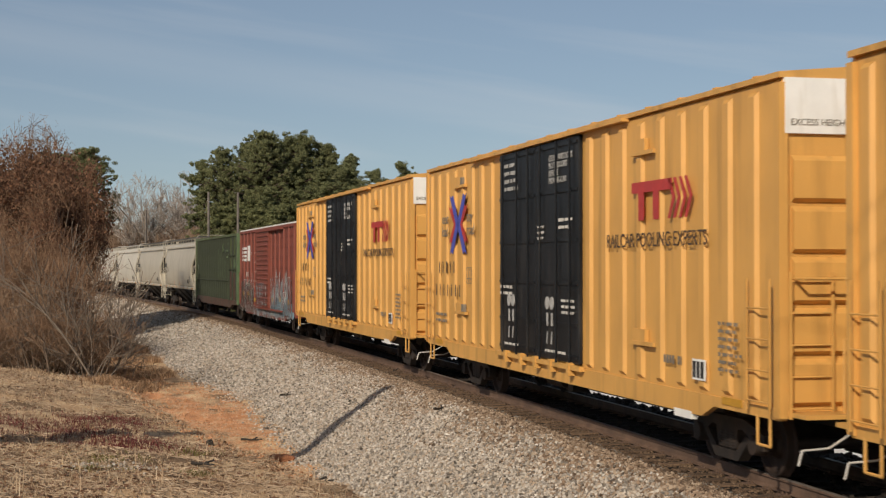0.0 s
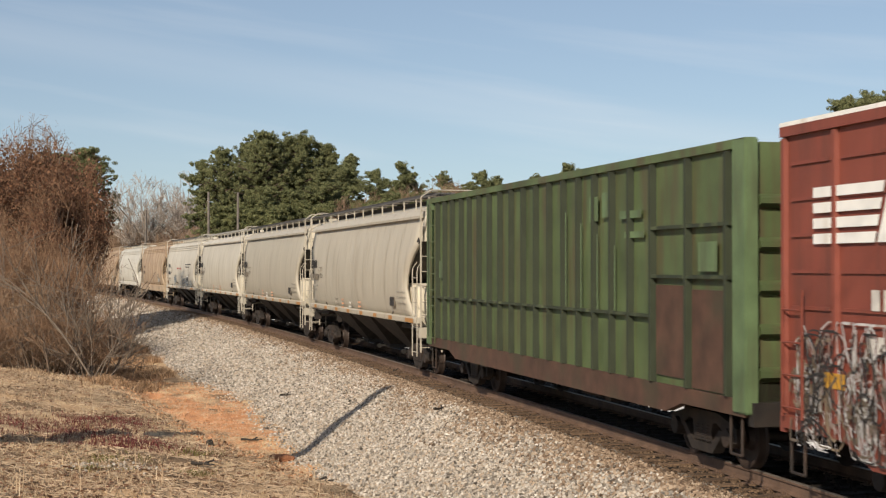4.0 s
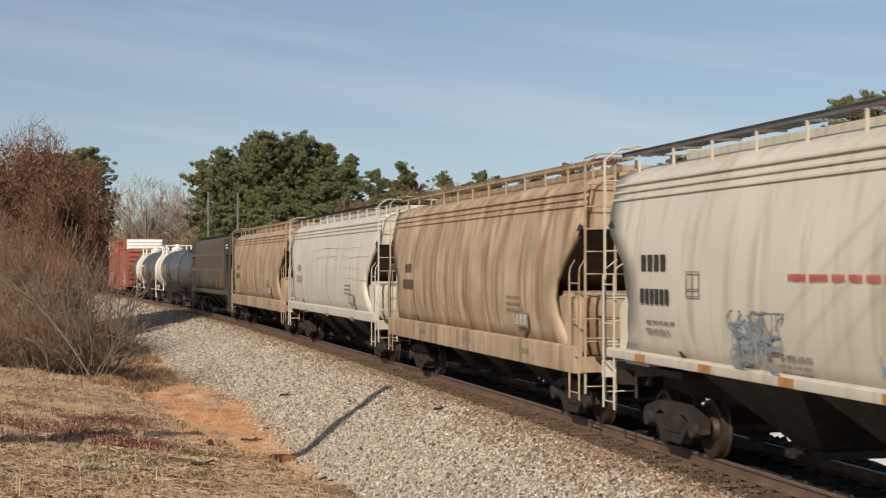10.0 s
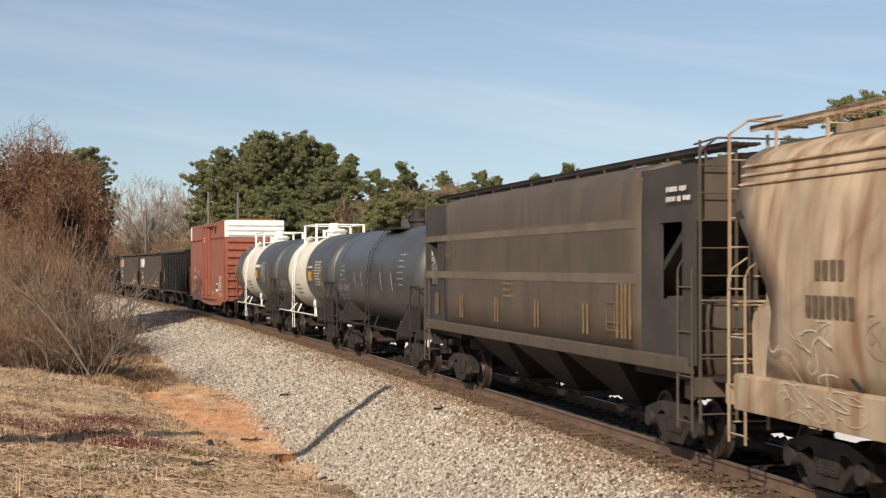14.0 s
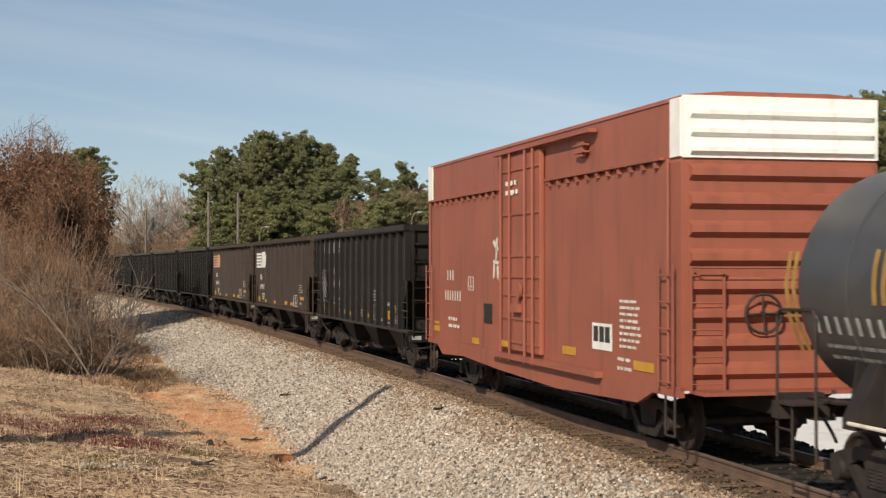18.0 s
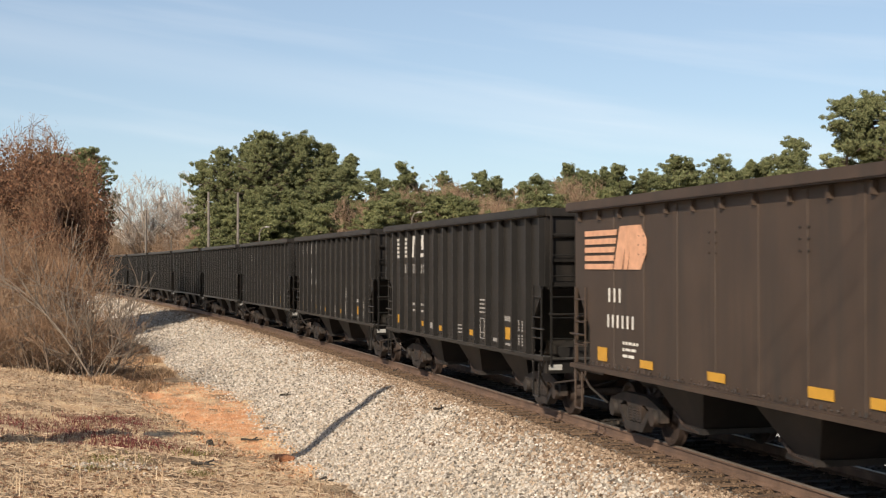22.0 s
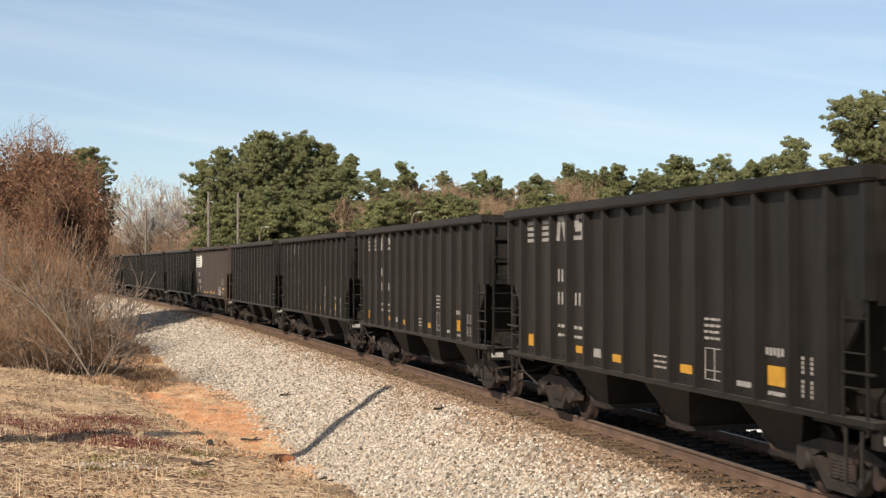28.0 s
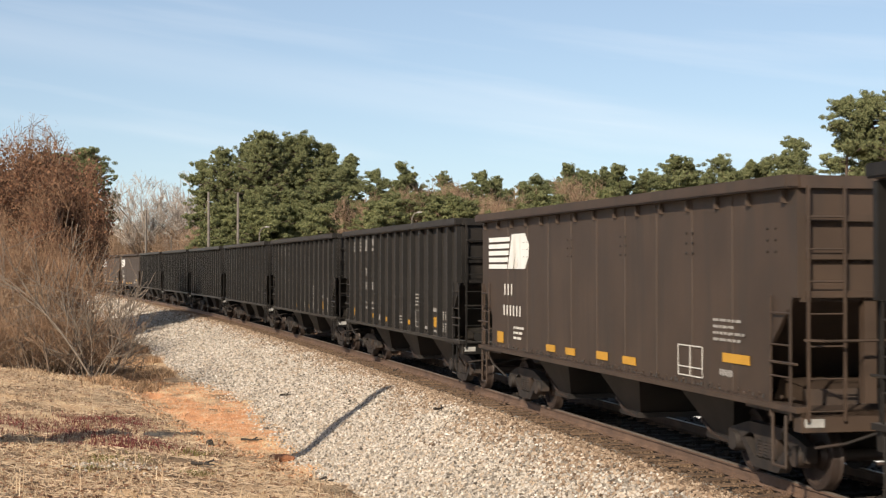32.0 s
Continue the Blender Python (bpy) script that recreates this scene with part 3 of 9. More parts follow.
def lettering(parent, words, x, z, size, m, y, end=False, squeeze=1.0):
    """Readable words in the built-in font; x, z: lower left corner; on the near side, or on the front end at x with y as its start."""
    cu = bpy.data.curves.new("lettering", "FONT")
    cu.body, cu.size, cu.extrude = words, size, 0.003
    cu.space_line = 0.85
    tmp = new("lettering_curve", cu)
    me = bpy.data.meshes.new_from_object(tmp.evaluated_get(bpy.context.evaluated_depsgraph_get()))
    bpy.data.objects.remove(tmp)
    me.materials.clear()
    me.materials.append(m)
    ob = new("lettering", me)
    ob.parent = parent
    turn = pose(0, 0, 0, 90, 0, 90) if end else pose(0, 0, 0, 90, 0, 0)
    me.transform(Matrix.Translation((x, y, z)) @ turn @ Matrix.Diagonal((squeeze, 1, 1, 1)))
    return tagged(ob, "stencilled words in plain letters", kind="stuff")


def frame_box(parent, x0, x1, z0, z1, y, m, split=2):
    """A stencilled or plated panel with a border and divisions."""
    bm = bmesh.new()
    t = 0.015
    for a in ((x0, x1, z0, z0 + t), (x0, x1, z1 - t, z1), (x0, x0 + t, z0, z1), (x1 - t, x1, z0, z1)):
        box(bm, a[0], a[1], y - 0.007, y, a[2], a[3])
    for k in range(1, split):
        u = x0 + (x1 - x0) * k / split
        box(bm, u - t / 2, u + t / 2, y - 0.007, y, z0, z1)
    box(bm, x0 + t, x1 - t, y - 0.007, y, z0 + (z1 - z0) * 0.28, z0 + (z1 - z0) * 0.28 + t)
    return tagged(part("data_panel", bm, m, parent, "stencilled data panel"), kind="stuff")


def rail_logo(parent, x, z, w, h, y, m, lines=4):
    """A railway mark as plain shapes: drawn-out bars that run into a slanted and a rounded block."""
    bm = bmesh.new()
    for k in range(lines):
        z0, z1 = z + h * k / lines, z + h * (k + 0.66) / lines
        a0, a1 = 0.47 + 0.08 * k / lines, 0.47 + 0.08 * (k + 0.66) / lines
        prism(bm, [(x, z0), (x + a0 * w, z0), (x + a1 * w, z1), (x, z1)], y - 0.006, y, "y")
    for u, lean, wd in ((0.49, 0.1, 0.13), (0.645, 0.06, 0.06)):
        prism(bm, [(x + u * w, z), (x + (u + wd) * w, z), (x + (u + wd + lean) * w, z + h), (x + (u + lean) * w, z + h)], y - 0.006, y, "y")
    z1, u0, u1, q = z + h, x + 0.72 * w, x + 0.98 * w, 0.08 * w   # the rounded block
    prism(bm, [(u0, z), (u1 - q, z), (u1, z + q), (u1 + 0.01 * w, z1 - q), (u1 - q, z1), (u0 + 0.04 * w, z1)], y - 0.006, y, "y")
    return part("logo", bm, m, parent, "railway mark in plain shapes")


def scrawl(parent, x0, x1, z0, z1, y, m, n, seed, label, thick=0.019):
    """Sprayed loops and strokes."""
    r = random.Random(seed)
    bm = bmesh.new()
    for k in range(n):
        cx, cz = r.uniform(x0, x1), r.uniform(z0, z1)
        a, c = r.uniform(0.08, 0.32), r.uniform(0.12, 0.4) * (z1 - z0)
        t0, t1 = r.uniform(0, 6.28), r.uniform(2.2, 5.0)
        lean = r.uniform(-0.3, 0.5)
        wd = thick * r.uniform(0.55, 1.45)
        pts = []
        for j in range(9):
            t = t0 + t1 * j / 8
            zz = min(max(cz + c * math.sin(t), z0 - 0.05), z1 + 0.05)
            pts.append((cx + a * math.cos(t * (1 + lean)) + lean * (zz - cz), zz))
        d = y - 0.002 - 0.0002 * k
        ring = []
        for j, (px, pz) in enumerate(pts):
            qx, qz = pts[min(j + 1, 8)]
            ox, oz = pts[max(j - 1, 0)]
            v = Vector((qx - ox, qz - oz))
            v = Vector((-v.y, v.x)).normalized() * wd if v.length > 1e-5 else Vector((wd, 0))
            ring.append((bm.verts.new((px + v.x, d, pz + v.y)), bm.verts.new((px - v.x, d, pz - v.y))))
        for A, C in zip(ring, ring[1:]):
            bm.faces.new((A[0], A[1], C[1], C[0]))
    return tagged(part("graffiti", bm, m, parent, label), kind="stuff")


def blotch(parent, shapes, y, m, label):
    """Sprayed fields with slanted edges: (x0, x1, z0, z1, lean)."""
    bm = bmesh.new()
    for k, (x0, x1, z0, z1, lean) in enumerate(shapes):
        d = y - 0.0015 - 0.0003 * k
        q = 0.3 * (z1 - z0)
        ring = [(x0, z0), ((x0 + x1) / 2, z0 - 0.05), (x1, z0 + 0.04), (x1 + 0.06, z0 + q), (x1 - 0.05 + lean * 0.6, z1 - q), (x1 + lean, z1), ((x0 + x1) / 2 + lean, z1 - 0.09), (x0 + lean, z1 - 0.03), (x0 - 0.04 + lean * 0.5, z1 - q), (x0 + 0.05, z0 + q)]
        prism(bm, ring, d, d + 0.001, "y")
    return tagged(part("graffiti", bm, m, parent, label), kind="stuff")


M_SPRAYBLUE = surface("pale_blue_spray", (0.22, 0.36, 0.43), 0.6, vary=0.35, scale=4.0, stain=(0.18, 0.08, 0.06), stain_amount=0.55, stain_scale=3.5)
M_SPRAYWHITE = surface("silver_spray", (0.52, 0.51, 0.5), 0.55, vary=0.3, scale=4.0, stain=(0.22, 0.12, 0.09), stain_amount=0.5, stain_scale=3.0)
M_DULLPINK = surface("worn_stencil_on_red", (0.36, 0.22, 0.18), 0.6, vary=0.25, scale=6)
M_SPRAYTAN = surface("tan_spray", (0.2, 0.15, 0.1), 0.55, vary=0.4, scale=3.0, stain=(0.07, 0.06, 0.055), stain_amount=0.5)
M_SPRAYGREY = surface("grey_spray", (0.2, 0.24, 0.27), 0.55, vary=0.25, scale=2.5)


def rib_mesh(name, w, d, z0, z1, m, slope=0.04):
    """A pressed upright rib that stands out towards -y from y = 0."""
    bm = bmesh.new()
    A = [bm.verts.new(p) for p in ((-w / 2, 0, z0), (-w / 2 + slope * 0.6, -d, z0 + slope), (w / 2 - slope * 0.6, -d, z0 + slope), (w / 2, 0, z0))]
    C = [bm.verts.new(p) for p in ((-w / 2, 0, z1), (-w / 2 + slope * 0.6, -d, z1 - slope), (w / 2 - slope * 0.6, -d, z1 - slope), (w / 2, 0, z1))]
    for k in range(3):
        bm.faces.new((A[k], A[k + 1], C[k + 1], C[k]))
    bm.faces.new(A)
    bm.faces.new(C[::-1])
    bm.faces.new((A[3], A[0], C[0], C[3]))
    return to_mesh(name, bm, m, 20)


def both_sides(name, me, parent, xs, half):
    for x in xs:
        piece(name, me, parent, pose(x, -half, 0))
        piece(name, me, parent, pose(x, half, 0, 0, 0, 180))


def end_corrugations(parent, x, sgn, half, zs, h, d, m, lo=-0.2, hi=0.2):
    """Level pressed ribs across a car's end."""
    bm = bmesh.new()
    y = half - 0.12
    prism(bm, [(0, -h / 2), (d * sgn, h * lo), (d * sgn, h * hi), (0, h / 2)], -y, y, "y")
    me = to_mesh("end_rib", bm, m, 20)
    for z in zs:
        piece("end_rib", me, parent, pose(x, 0, z))


def brake_gear(parent, m, x, z=0.55):
    """Air reservoir, valve and rods slung under the floor."""
    bm = bmesh.new()
    lathe(bm, [(x - 0.5, 0.05), (x - 0.46, 0.19), (x + 0.46, 0.19), (x + 0.5, 0.05)], "x", 14, (0, -0.75, z + 0.1))
    box(bm, x + 0.8, x + 1.1, -0.9, -0.6, z - 0.1, z + 0.25)
    bar_path(bm, [(x - 2.5, -0.45, z + 0.1), (x + 2.8, -0.4, z + 0.1)], 0.022)
    bar_path(bm, [(x - 2.8, 0.3, z + 0.15), (x + 2.8, 0.3, z + 0.15)], 0.03)
    return part("brake_gear", bm, m, parent)


def car_base(name, label, left, right, truck_x):
    car = tagged(new(name), label, "freight car", "cars of the freight train")
    for x in (-truck_x, truck_x):
        truck(car, x)
    enrol(car, left, right, truck_x)
    return car

# ---- box cars ----
M_GREYBROWN = surface("dark_brown_stencil", (0.07, 0.045, 0.028), 0.6, vary=0.2, scale=6)
M_DOORINK = surface("worn_white_on_black", (0.42, 0.41, 0.39), 0.6, vary=0.25, scale=6)


def yellow_boxcar(left, right):
    L, h, w = right - left, 5.05, 1.55
    car = car_base("boxcar", "tall yellow ribbed steel boxcar with black double doors", left, right, L / 2 - 2.6)
    e = L / 2
    bm = bmesh.new()
    prism(bm, [(-w, 1.02), (w, 1.02), (w, h - 0.06), (w - 0.06, h), (-w + 0.06, h), (-w, h - 0.06)], -e, e)
    part("body", bm, M_YELLOW, car)
    bm = bmesh.new()                                        # roof with cross seams and a long eave
    prism(bm, [(-w - 0.05, h - 0.02), (w + 0.05, h - 0.02), (w + 0.05, h + 0.05), (0.7, h + 0.13), (-0.7, h + 0.13), (-w - 0.05, h + 0.05)], -e - 0.03, e + 0.03)
    k = -e + 0.9
    while k < e:
        prism(bm, [(-w, h + 0.04), (w, h + 0.04), (w, h + 0.085), (0.7, h + 0.165), (-0.7, h + 0.165), (-w, h + 0.085)], k - 0.05, k + 0.05)
        k += 1.2
    part("roof", bm, M_YELLOW, car, "weathered yellow roof")
    for sgn in (-1, 1):                                     # side sill, deeper in the middle
        bm = bmesh.new()
        y = w * sgn
        prism(bm, [(-e, 0.92), (-e + 1.9, 0.92), (-e + 2.3, 0.76), (e - 2.3, 0.76), (e - 1.9, 0.92), (e, 0.92), (e, 1.06), (-e, 1.06)], y - 0.06 * sgn, y + 0.03 * sgn, "y")
        part("side_sill", bm, M_YELLOW, car)
    rib = rib_mesh("side_rib", 0.25, 0.055, 1.1, h - 0.12, M_YELLOW, 0.06)
    xs = [-e + 0.36 + k * 0.76 for k in range(13) if -e + 0.36 + k * 0.76 < -2.9] + [2.42 + k * 0.76 for k in range(14) if 2.42 + k * 0.76 < e - 0.15]
    both_sides("side_rib", rib, car, xs, w)
    for sgn in (-1, 1):                                     # double plug doors on their tracks
        y = sgn * w
        for x0, x1 in ((-2.74, -0.37), (-0.33, 2.04)):
            bm = bmesh.new()
            box(bm, x0, x1, min(y, y + 0.075 * sgn), max(y, y + 0.075 * sgn), 1.12, 4.97)
            bmesh.ops.bevel(bm, geom=list(bm.edges), offset=0.015, segments=1, affect="EDGES")
            d = part("door", bm, M_BLACKDOOR, car, "black plug door with white stencils")
            for z in (1.2, 1.75, 2.45, 3.2, 4.05, 4.85):
                box_part("door_rib", d, M_BLACKDOOR, x0 + 0.05, x1 - 0.05, min(y, y + 0.1 * sgn), max(y, y + 0.1 * sgn), z, z + 0.055)
            for u in (x0 + 0.35, (x0 + x1) / 2 + 0.1, x1 - 0.35):
                bm = bmesh.new()
                rod(bm, (u, y + 0.125 * sgn, 1.1), (u, y + 0.125 * sgn, 4.95), 0.022, 6)
                part("lock_bar", bm, M_BLACKDOOR, d)
        bm = bmesh.new()
        box(bm, -5.0, 4.2, min(y + 0.005 * sgn, y + 0.14 * sgn), max(y + 0.005 * sgn, y + 0.14 * sgn), 4.985, 5.04)
        part("door_track", bm, M_YELLOW, car)
        bm = bmesh.new()
        box(bm, -2.9, 2.2, min(y + 0.03 * sgn, y + 0.13 * sgn), max(y + 0.03 * sgn, y + 0.13 * sgn), 1.02, 1.1)
        for u in (-2.2, -1.2, -0.3, 0.6, 1.6):
            box(bm, u, u + 0.12, min(y + 0.03 * sgn, y + 0.16 * sgn), max(y + 0.03 * sgn, y + 0.16 * sgn), 0.92, 1.14)
        part("door_rail", bm, M_YELLOW, car)
    for sgn in (-1, 1):
        x = e * sgn
        end_corrugations(car, x, sgn, w, [1.38 + 0.61 * k for k in range(5)], 0.56, 0.085, M_YELLOW, -0.42, 0.38)
        box_part("end_panel", car, M_WHITE, min(x, x + 0.05 * sgn), max(x, x + 0.05 * sgn), -w + 0.02, w - 0.02, 4.36, h - 0.02, "white painted upper end panel")
        for sy in (-1, 1):
            end_ladder(car, x + 0.12 * sgn, sy * 0.95, sy * 1.5, 0.95, 2.7, M_YELLOW)
            side_ladder(car, x - 0.75 * sgn, x - 0.12 * sgn, (w + 0.11) * sy, 1.0, 2.62, M_YELLOW)
            stirrup(car, x - 0.45 * sgn, (w + 0.02) * sy, M_YELLOW, z1=0.95, z0=0.58)
            box_part("corner_post", car, M_YELLOW, min(x - 0.1 * sgn, x + 0.045 * sgn), max(x - 0.1 * sgn, x + 0.045 * sgn), sy * w - 0.06, sy * w + 0.06, 0.95, h - 0.08)
        bm = bmesh.new()                                    # crossover platform with a hand rail
        box(bm, min(x, x + 0.5 * sgn), max(x, x + 0.5 * sgn), -1.5, 1.5, 0.98, 1.03)
        part("crossover_platform", bm, M_YELLOW, car)
        bm = bmesh.new()
        bar_path(bm, [(x + 0.1 * sgn, -1.45, 2.62), (x + 0.35 * sgn, -1.45, 2.62), (x + 0.35 * sgn, 1.45, 2.62), (x + 0.1 * sgn, 1.45, 2.62)], 0.018)
        part("hand_rail", bm, M_YELLOW, car)
        bm = bmesh.new()
        bar_path(bm, [(x + 0.3 * sgn, -0.9, 1.03), (x + 0.3 * sgn, -0.9, 1.9), (x + 0.3 * sgn, 0.9, 1.9), (x + 0.3 * sgn, 0.9, 1.03)], 0.018)
        part("guard_rail", bm, M_YELLOW, car)
        bm = bmesh.new()
        box(bm, min(x - 2.0 * sgn, x + 0.2 * sgn), max(x - 2.0 * sgn, x + 0.2 * sgn), -0.35, 0.35, 0.72, 1.02)
        part("draft_sill", bm, M_STEEL, car)
        coupler(car, x + 0.2 * sgn, sgn)
        bm = bmesh.new()
        bar_path(bm, [(x + 0.15 * sgn, -0.5, 0.9), (x + 0.3 * sgn, -1.1, 0.62), (x + 0.3 * sgn, -1.45, 0.6), (x + 0.3 * sgn, -1.5, 0.42)], 0.013)
        part("uncoupling_lever", bm, M_DIRTYWHITE, car)
    bm = bmesh.new()
    ring = [(e + 0.16, 0.55 + 0.27 * math.cos(0.4 * k), 2.2 + 0.27 * math.sin(0.4 * k)) for k in range(17)]
    bar_path(bm, ring, 0.022)
    for k in range(0, 16, 4):
        bar_path(bm, [(e + 0.14, 0.55, 2.2), ring[k]], 0.016)
    rod(bm, (e, 0.55, 2.2), (e + 0.16, 0.55, 2.2), 0.04, 8)
    part("brake_wheel", bm, M_YELLOW, car)
    y = -w - 0.062
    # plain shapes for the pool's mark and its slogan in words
    bm = bmesh.new()
    box(bm, 4.45, 6.0, y - 0.006, y, 3.86, 4.02)
    for u in (4.72, 5.3):
        box(bm, u, u + 0.22, y - 0.006, y, 3.45, 3.86)
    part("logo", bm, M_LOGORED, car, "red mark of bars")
    bm = bmesh.new()
    for k in range(4):
        u = 5.85 + k * 0.2
        prism(bm, [(u, 4.02), (u + 0.09, 4.02), (u + 0.27, 3.74), (u + 0.09, 3.45), (u, 3.45), (u + 0.17, 3.74)], y - 0.006, y, "y")
    part("logo", bm, M_LOGORED, car, "red mark of chevrons")
    lettering(car, "next\nload", -7.62, 3.74, 0.34, M_GREYINK, y - 0.004)
    lettering(car, "any\nroad", -5.38, 3.74, 0.34, M_GREYINK, y - 0.004)
    lettering(car, "RAILCAR POOLING EXPERTS", 3.35, 3.06, 0.3, M_GREYBROWN, y - 0.004, squeeze=1.0)
    lettering(car, "EXCESS HEIGHT", e + 0.056, 4.46, 0.11, M_GREYINK, -1.46, end=True)
    for k, (m, a0, a1, wd) in enumerate(((M_LOGORED, (0.72, 0.42), (0.26, 0.0), 0.24), (M_LOGOBLUE, (0.6, 0.66), (0.06, 0.0), 0.28))):
        bm = bmesh.new()                                    # four arms that meet: red inside, blue above and below
        for sx in (-1, 1):
            for sz in (-1, 1):
                u0, z0, u1, z1 = -6.15 + sx * a0[0], 3.7 + sz * a0[1], -6.15 + sx * a1[0], 3.7 + sz * a1[1]
                prism(bm, [(u0 - wd / 2, z0), (u0, z0 - 0.06 * sz), (u0 + wd / 2, z0), (u1 + wd / 2, z1), (u1 - wd / 2, z1)], y - 0.006 - 0.001 * k, y, "y")
        part("logo", bm, m, car, "crossed red and blue flashes")
    stencil(car, [(-7.9 + 0.34 * k, -7.9 + 0.34 * k + 0.055, 2.62, 2.88) for k in range(5)], y, M_INK, "black stencilled mark as bars")
    stencil(car, [(-8.2 + 0.36 * k, -8.2 + 0.36 * k + 0.055, 2.1, 2.36) for k in range(7)], y, M_INK, "black stencilled mark as bars")
    stencil(car, text_rows(-8.2, 1.7, 1.2, 2, 0.07, 0.14, 3), y, M_GREYINK)
    stencil(car, text_rows(7.55, 2.05, 0.7, 7, 0.05, 0.1, 4), y, M_GREYINK)
    stencil(car, text_rows(5.7, 1.52, 0.7, 1, 0.12, 0.14, 5), y, M_GREYINK)
    for x, z in ((-6.0, 4.5), (4.9, 4.42), (4.9, 1.6), (-5.9, 1.72)):
        bm = bmesh.new()                                    # small brackets on the side
        box(bm, x - 0.45, x + 0.45, y - 0.03, y + 0.05, z, z + 0.06)
        box(bm, x - 0.4, x + 0.1, y - 0.02, y + 0.05, z + 0.06, z + 0.24)
        br = part("bracket", bm, M_YELLOW, car)
        if x < 0:
            box_part("tag_plate", br, M_GREYINK, x + 0.1, x + 0.28, y - 0.02, y + 0.05, z + 0.06, z + 0.22, "dark tag plates")
    frame_box(car, -5.4, -5.0, 2.4, 2.75, y, M_GREYINK)
    box_part("data_plate", car, M_WHITE, 6.72, 7.15, y - 0.01, y, 1.24, 1.52, "small white data plate")
    stencil(car, [(6.75 + 0.13 * k, 6.84 + 0.13 * k, 1.27, 1.49) for k in range(3)], y - 0.011, M_INK)
    reflector(car, 7.6, 0.98, 0.6, 0.1, -w - 0.036)
    reflector(car, -8.3, 0.98, 0.6, 0.1, -w - 0.036)
    box_part("jacking_pad", car, M_WHITE, 6.0, 6.6, -w - 0.034, -w + 0.05, 0.68, 0.79, "white jacking pad")
    yd = -w - 0.104
    lettering(car, "CLOSE AND LOCK\nBOTH DOORS\nBEFORE\nMOVING CAR", 0.5, 4.62, 0.155, M_DOORINK, yd)
    stencil(car, text_rows(-2.3, 4.75, 0.9, 4, 0.08, 0.15, 9), yd, M_DOORINK)
    stencil(car, text_rows(-0.15, 3.5, 0.4, 3, 0.05, 0.1, 10), yd)
    stencil(car, text_rows(1.05, 3.6, 0.85, 2, 0.06, 0.13, 11), yd)
    stencil(car, text_rows(1.2, 2.2, 0.75, 3, 0.05, 0.1, 12), yd)
    stencil(car, text_rows(-2.6, 2.4, 1.0, 2, 0.06, 0.12, 13), yd)
    stencil(car, text_rows(-2.3, 1.3, 1.2, 1, 0.05, 0.12, 14), yd)
    stencil(car, text_rows(0.3, 1.3, 1.2, 1, 0.05, 0.12, 15), yd)
    for x in (-1.85, 0.55):
        bm = bmesh.new()
        for sgn in (-1, 1):
            lathe(bm, [(yd - 0.012, 0.07), (yd - 0.012, 0.115), (yd, 0.115), (yd, 0.07)], "y", 14, (x + 0.13 * sgn, 0, 2.12))
            box(bm, x + 0.13 * sgn - 0.04, x + 0.13 * sgn + 0.04, yd - 0.01, yd, 1.72, 1.95)
            prism(bm, [(x + 0.13 * sgn - 0.05, 1.4), (x + 0.13 * sgn - 0.01, 1.4), (x + 0.13 * sgn + 0.03, 1.62), (x + 0.13 * sgn - 0.01, 1.62)], yd - 0.01, yd, "y")
        part("stencil", bm, M_DOORINK, car, "white latch marks")
    box_part("centre_sill", car, M_STEEL, -e + 3.2, e - 3.2, -0.3, 0.3, 0.42, 0.86)
    brake_gear(car, M_STEEL, -1.5)
    return car


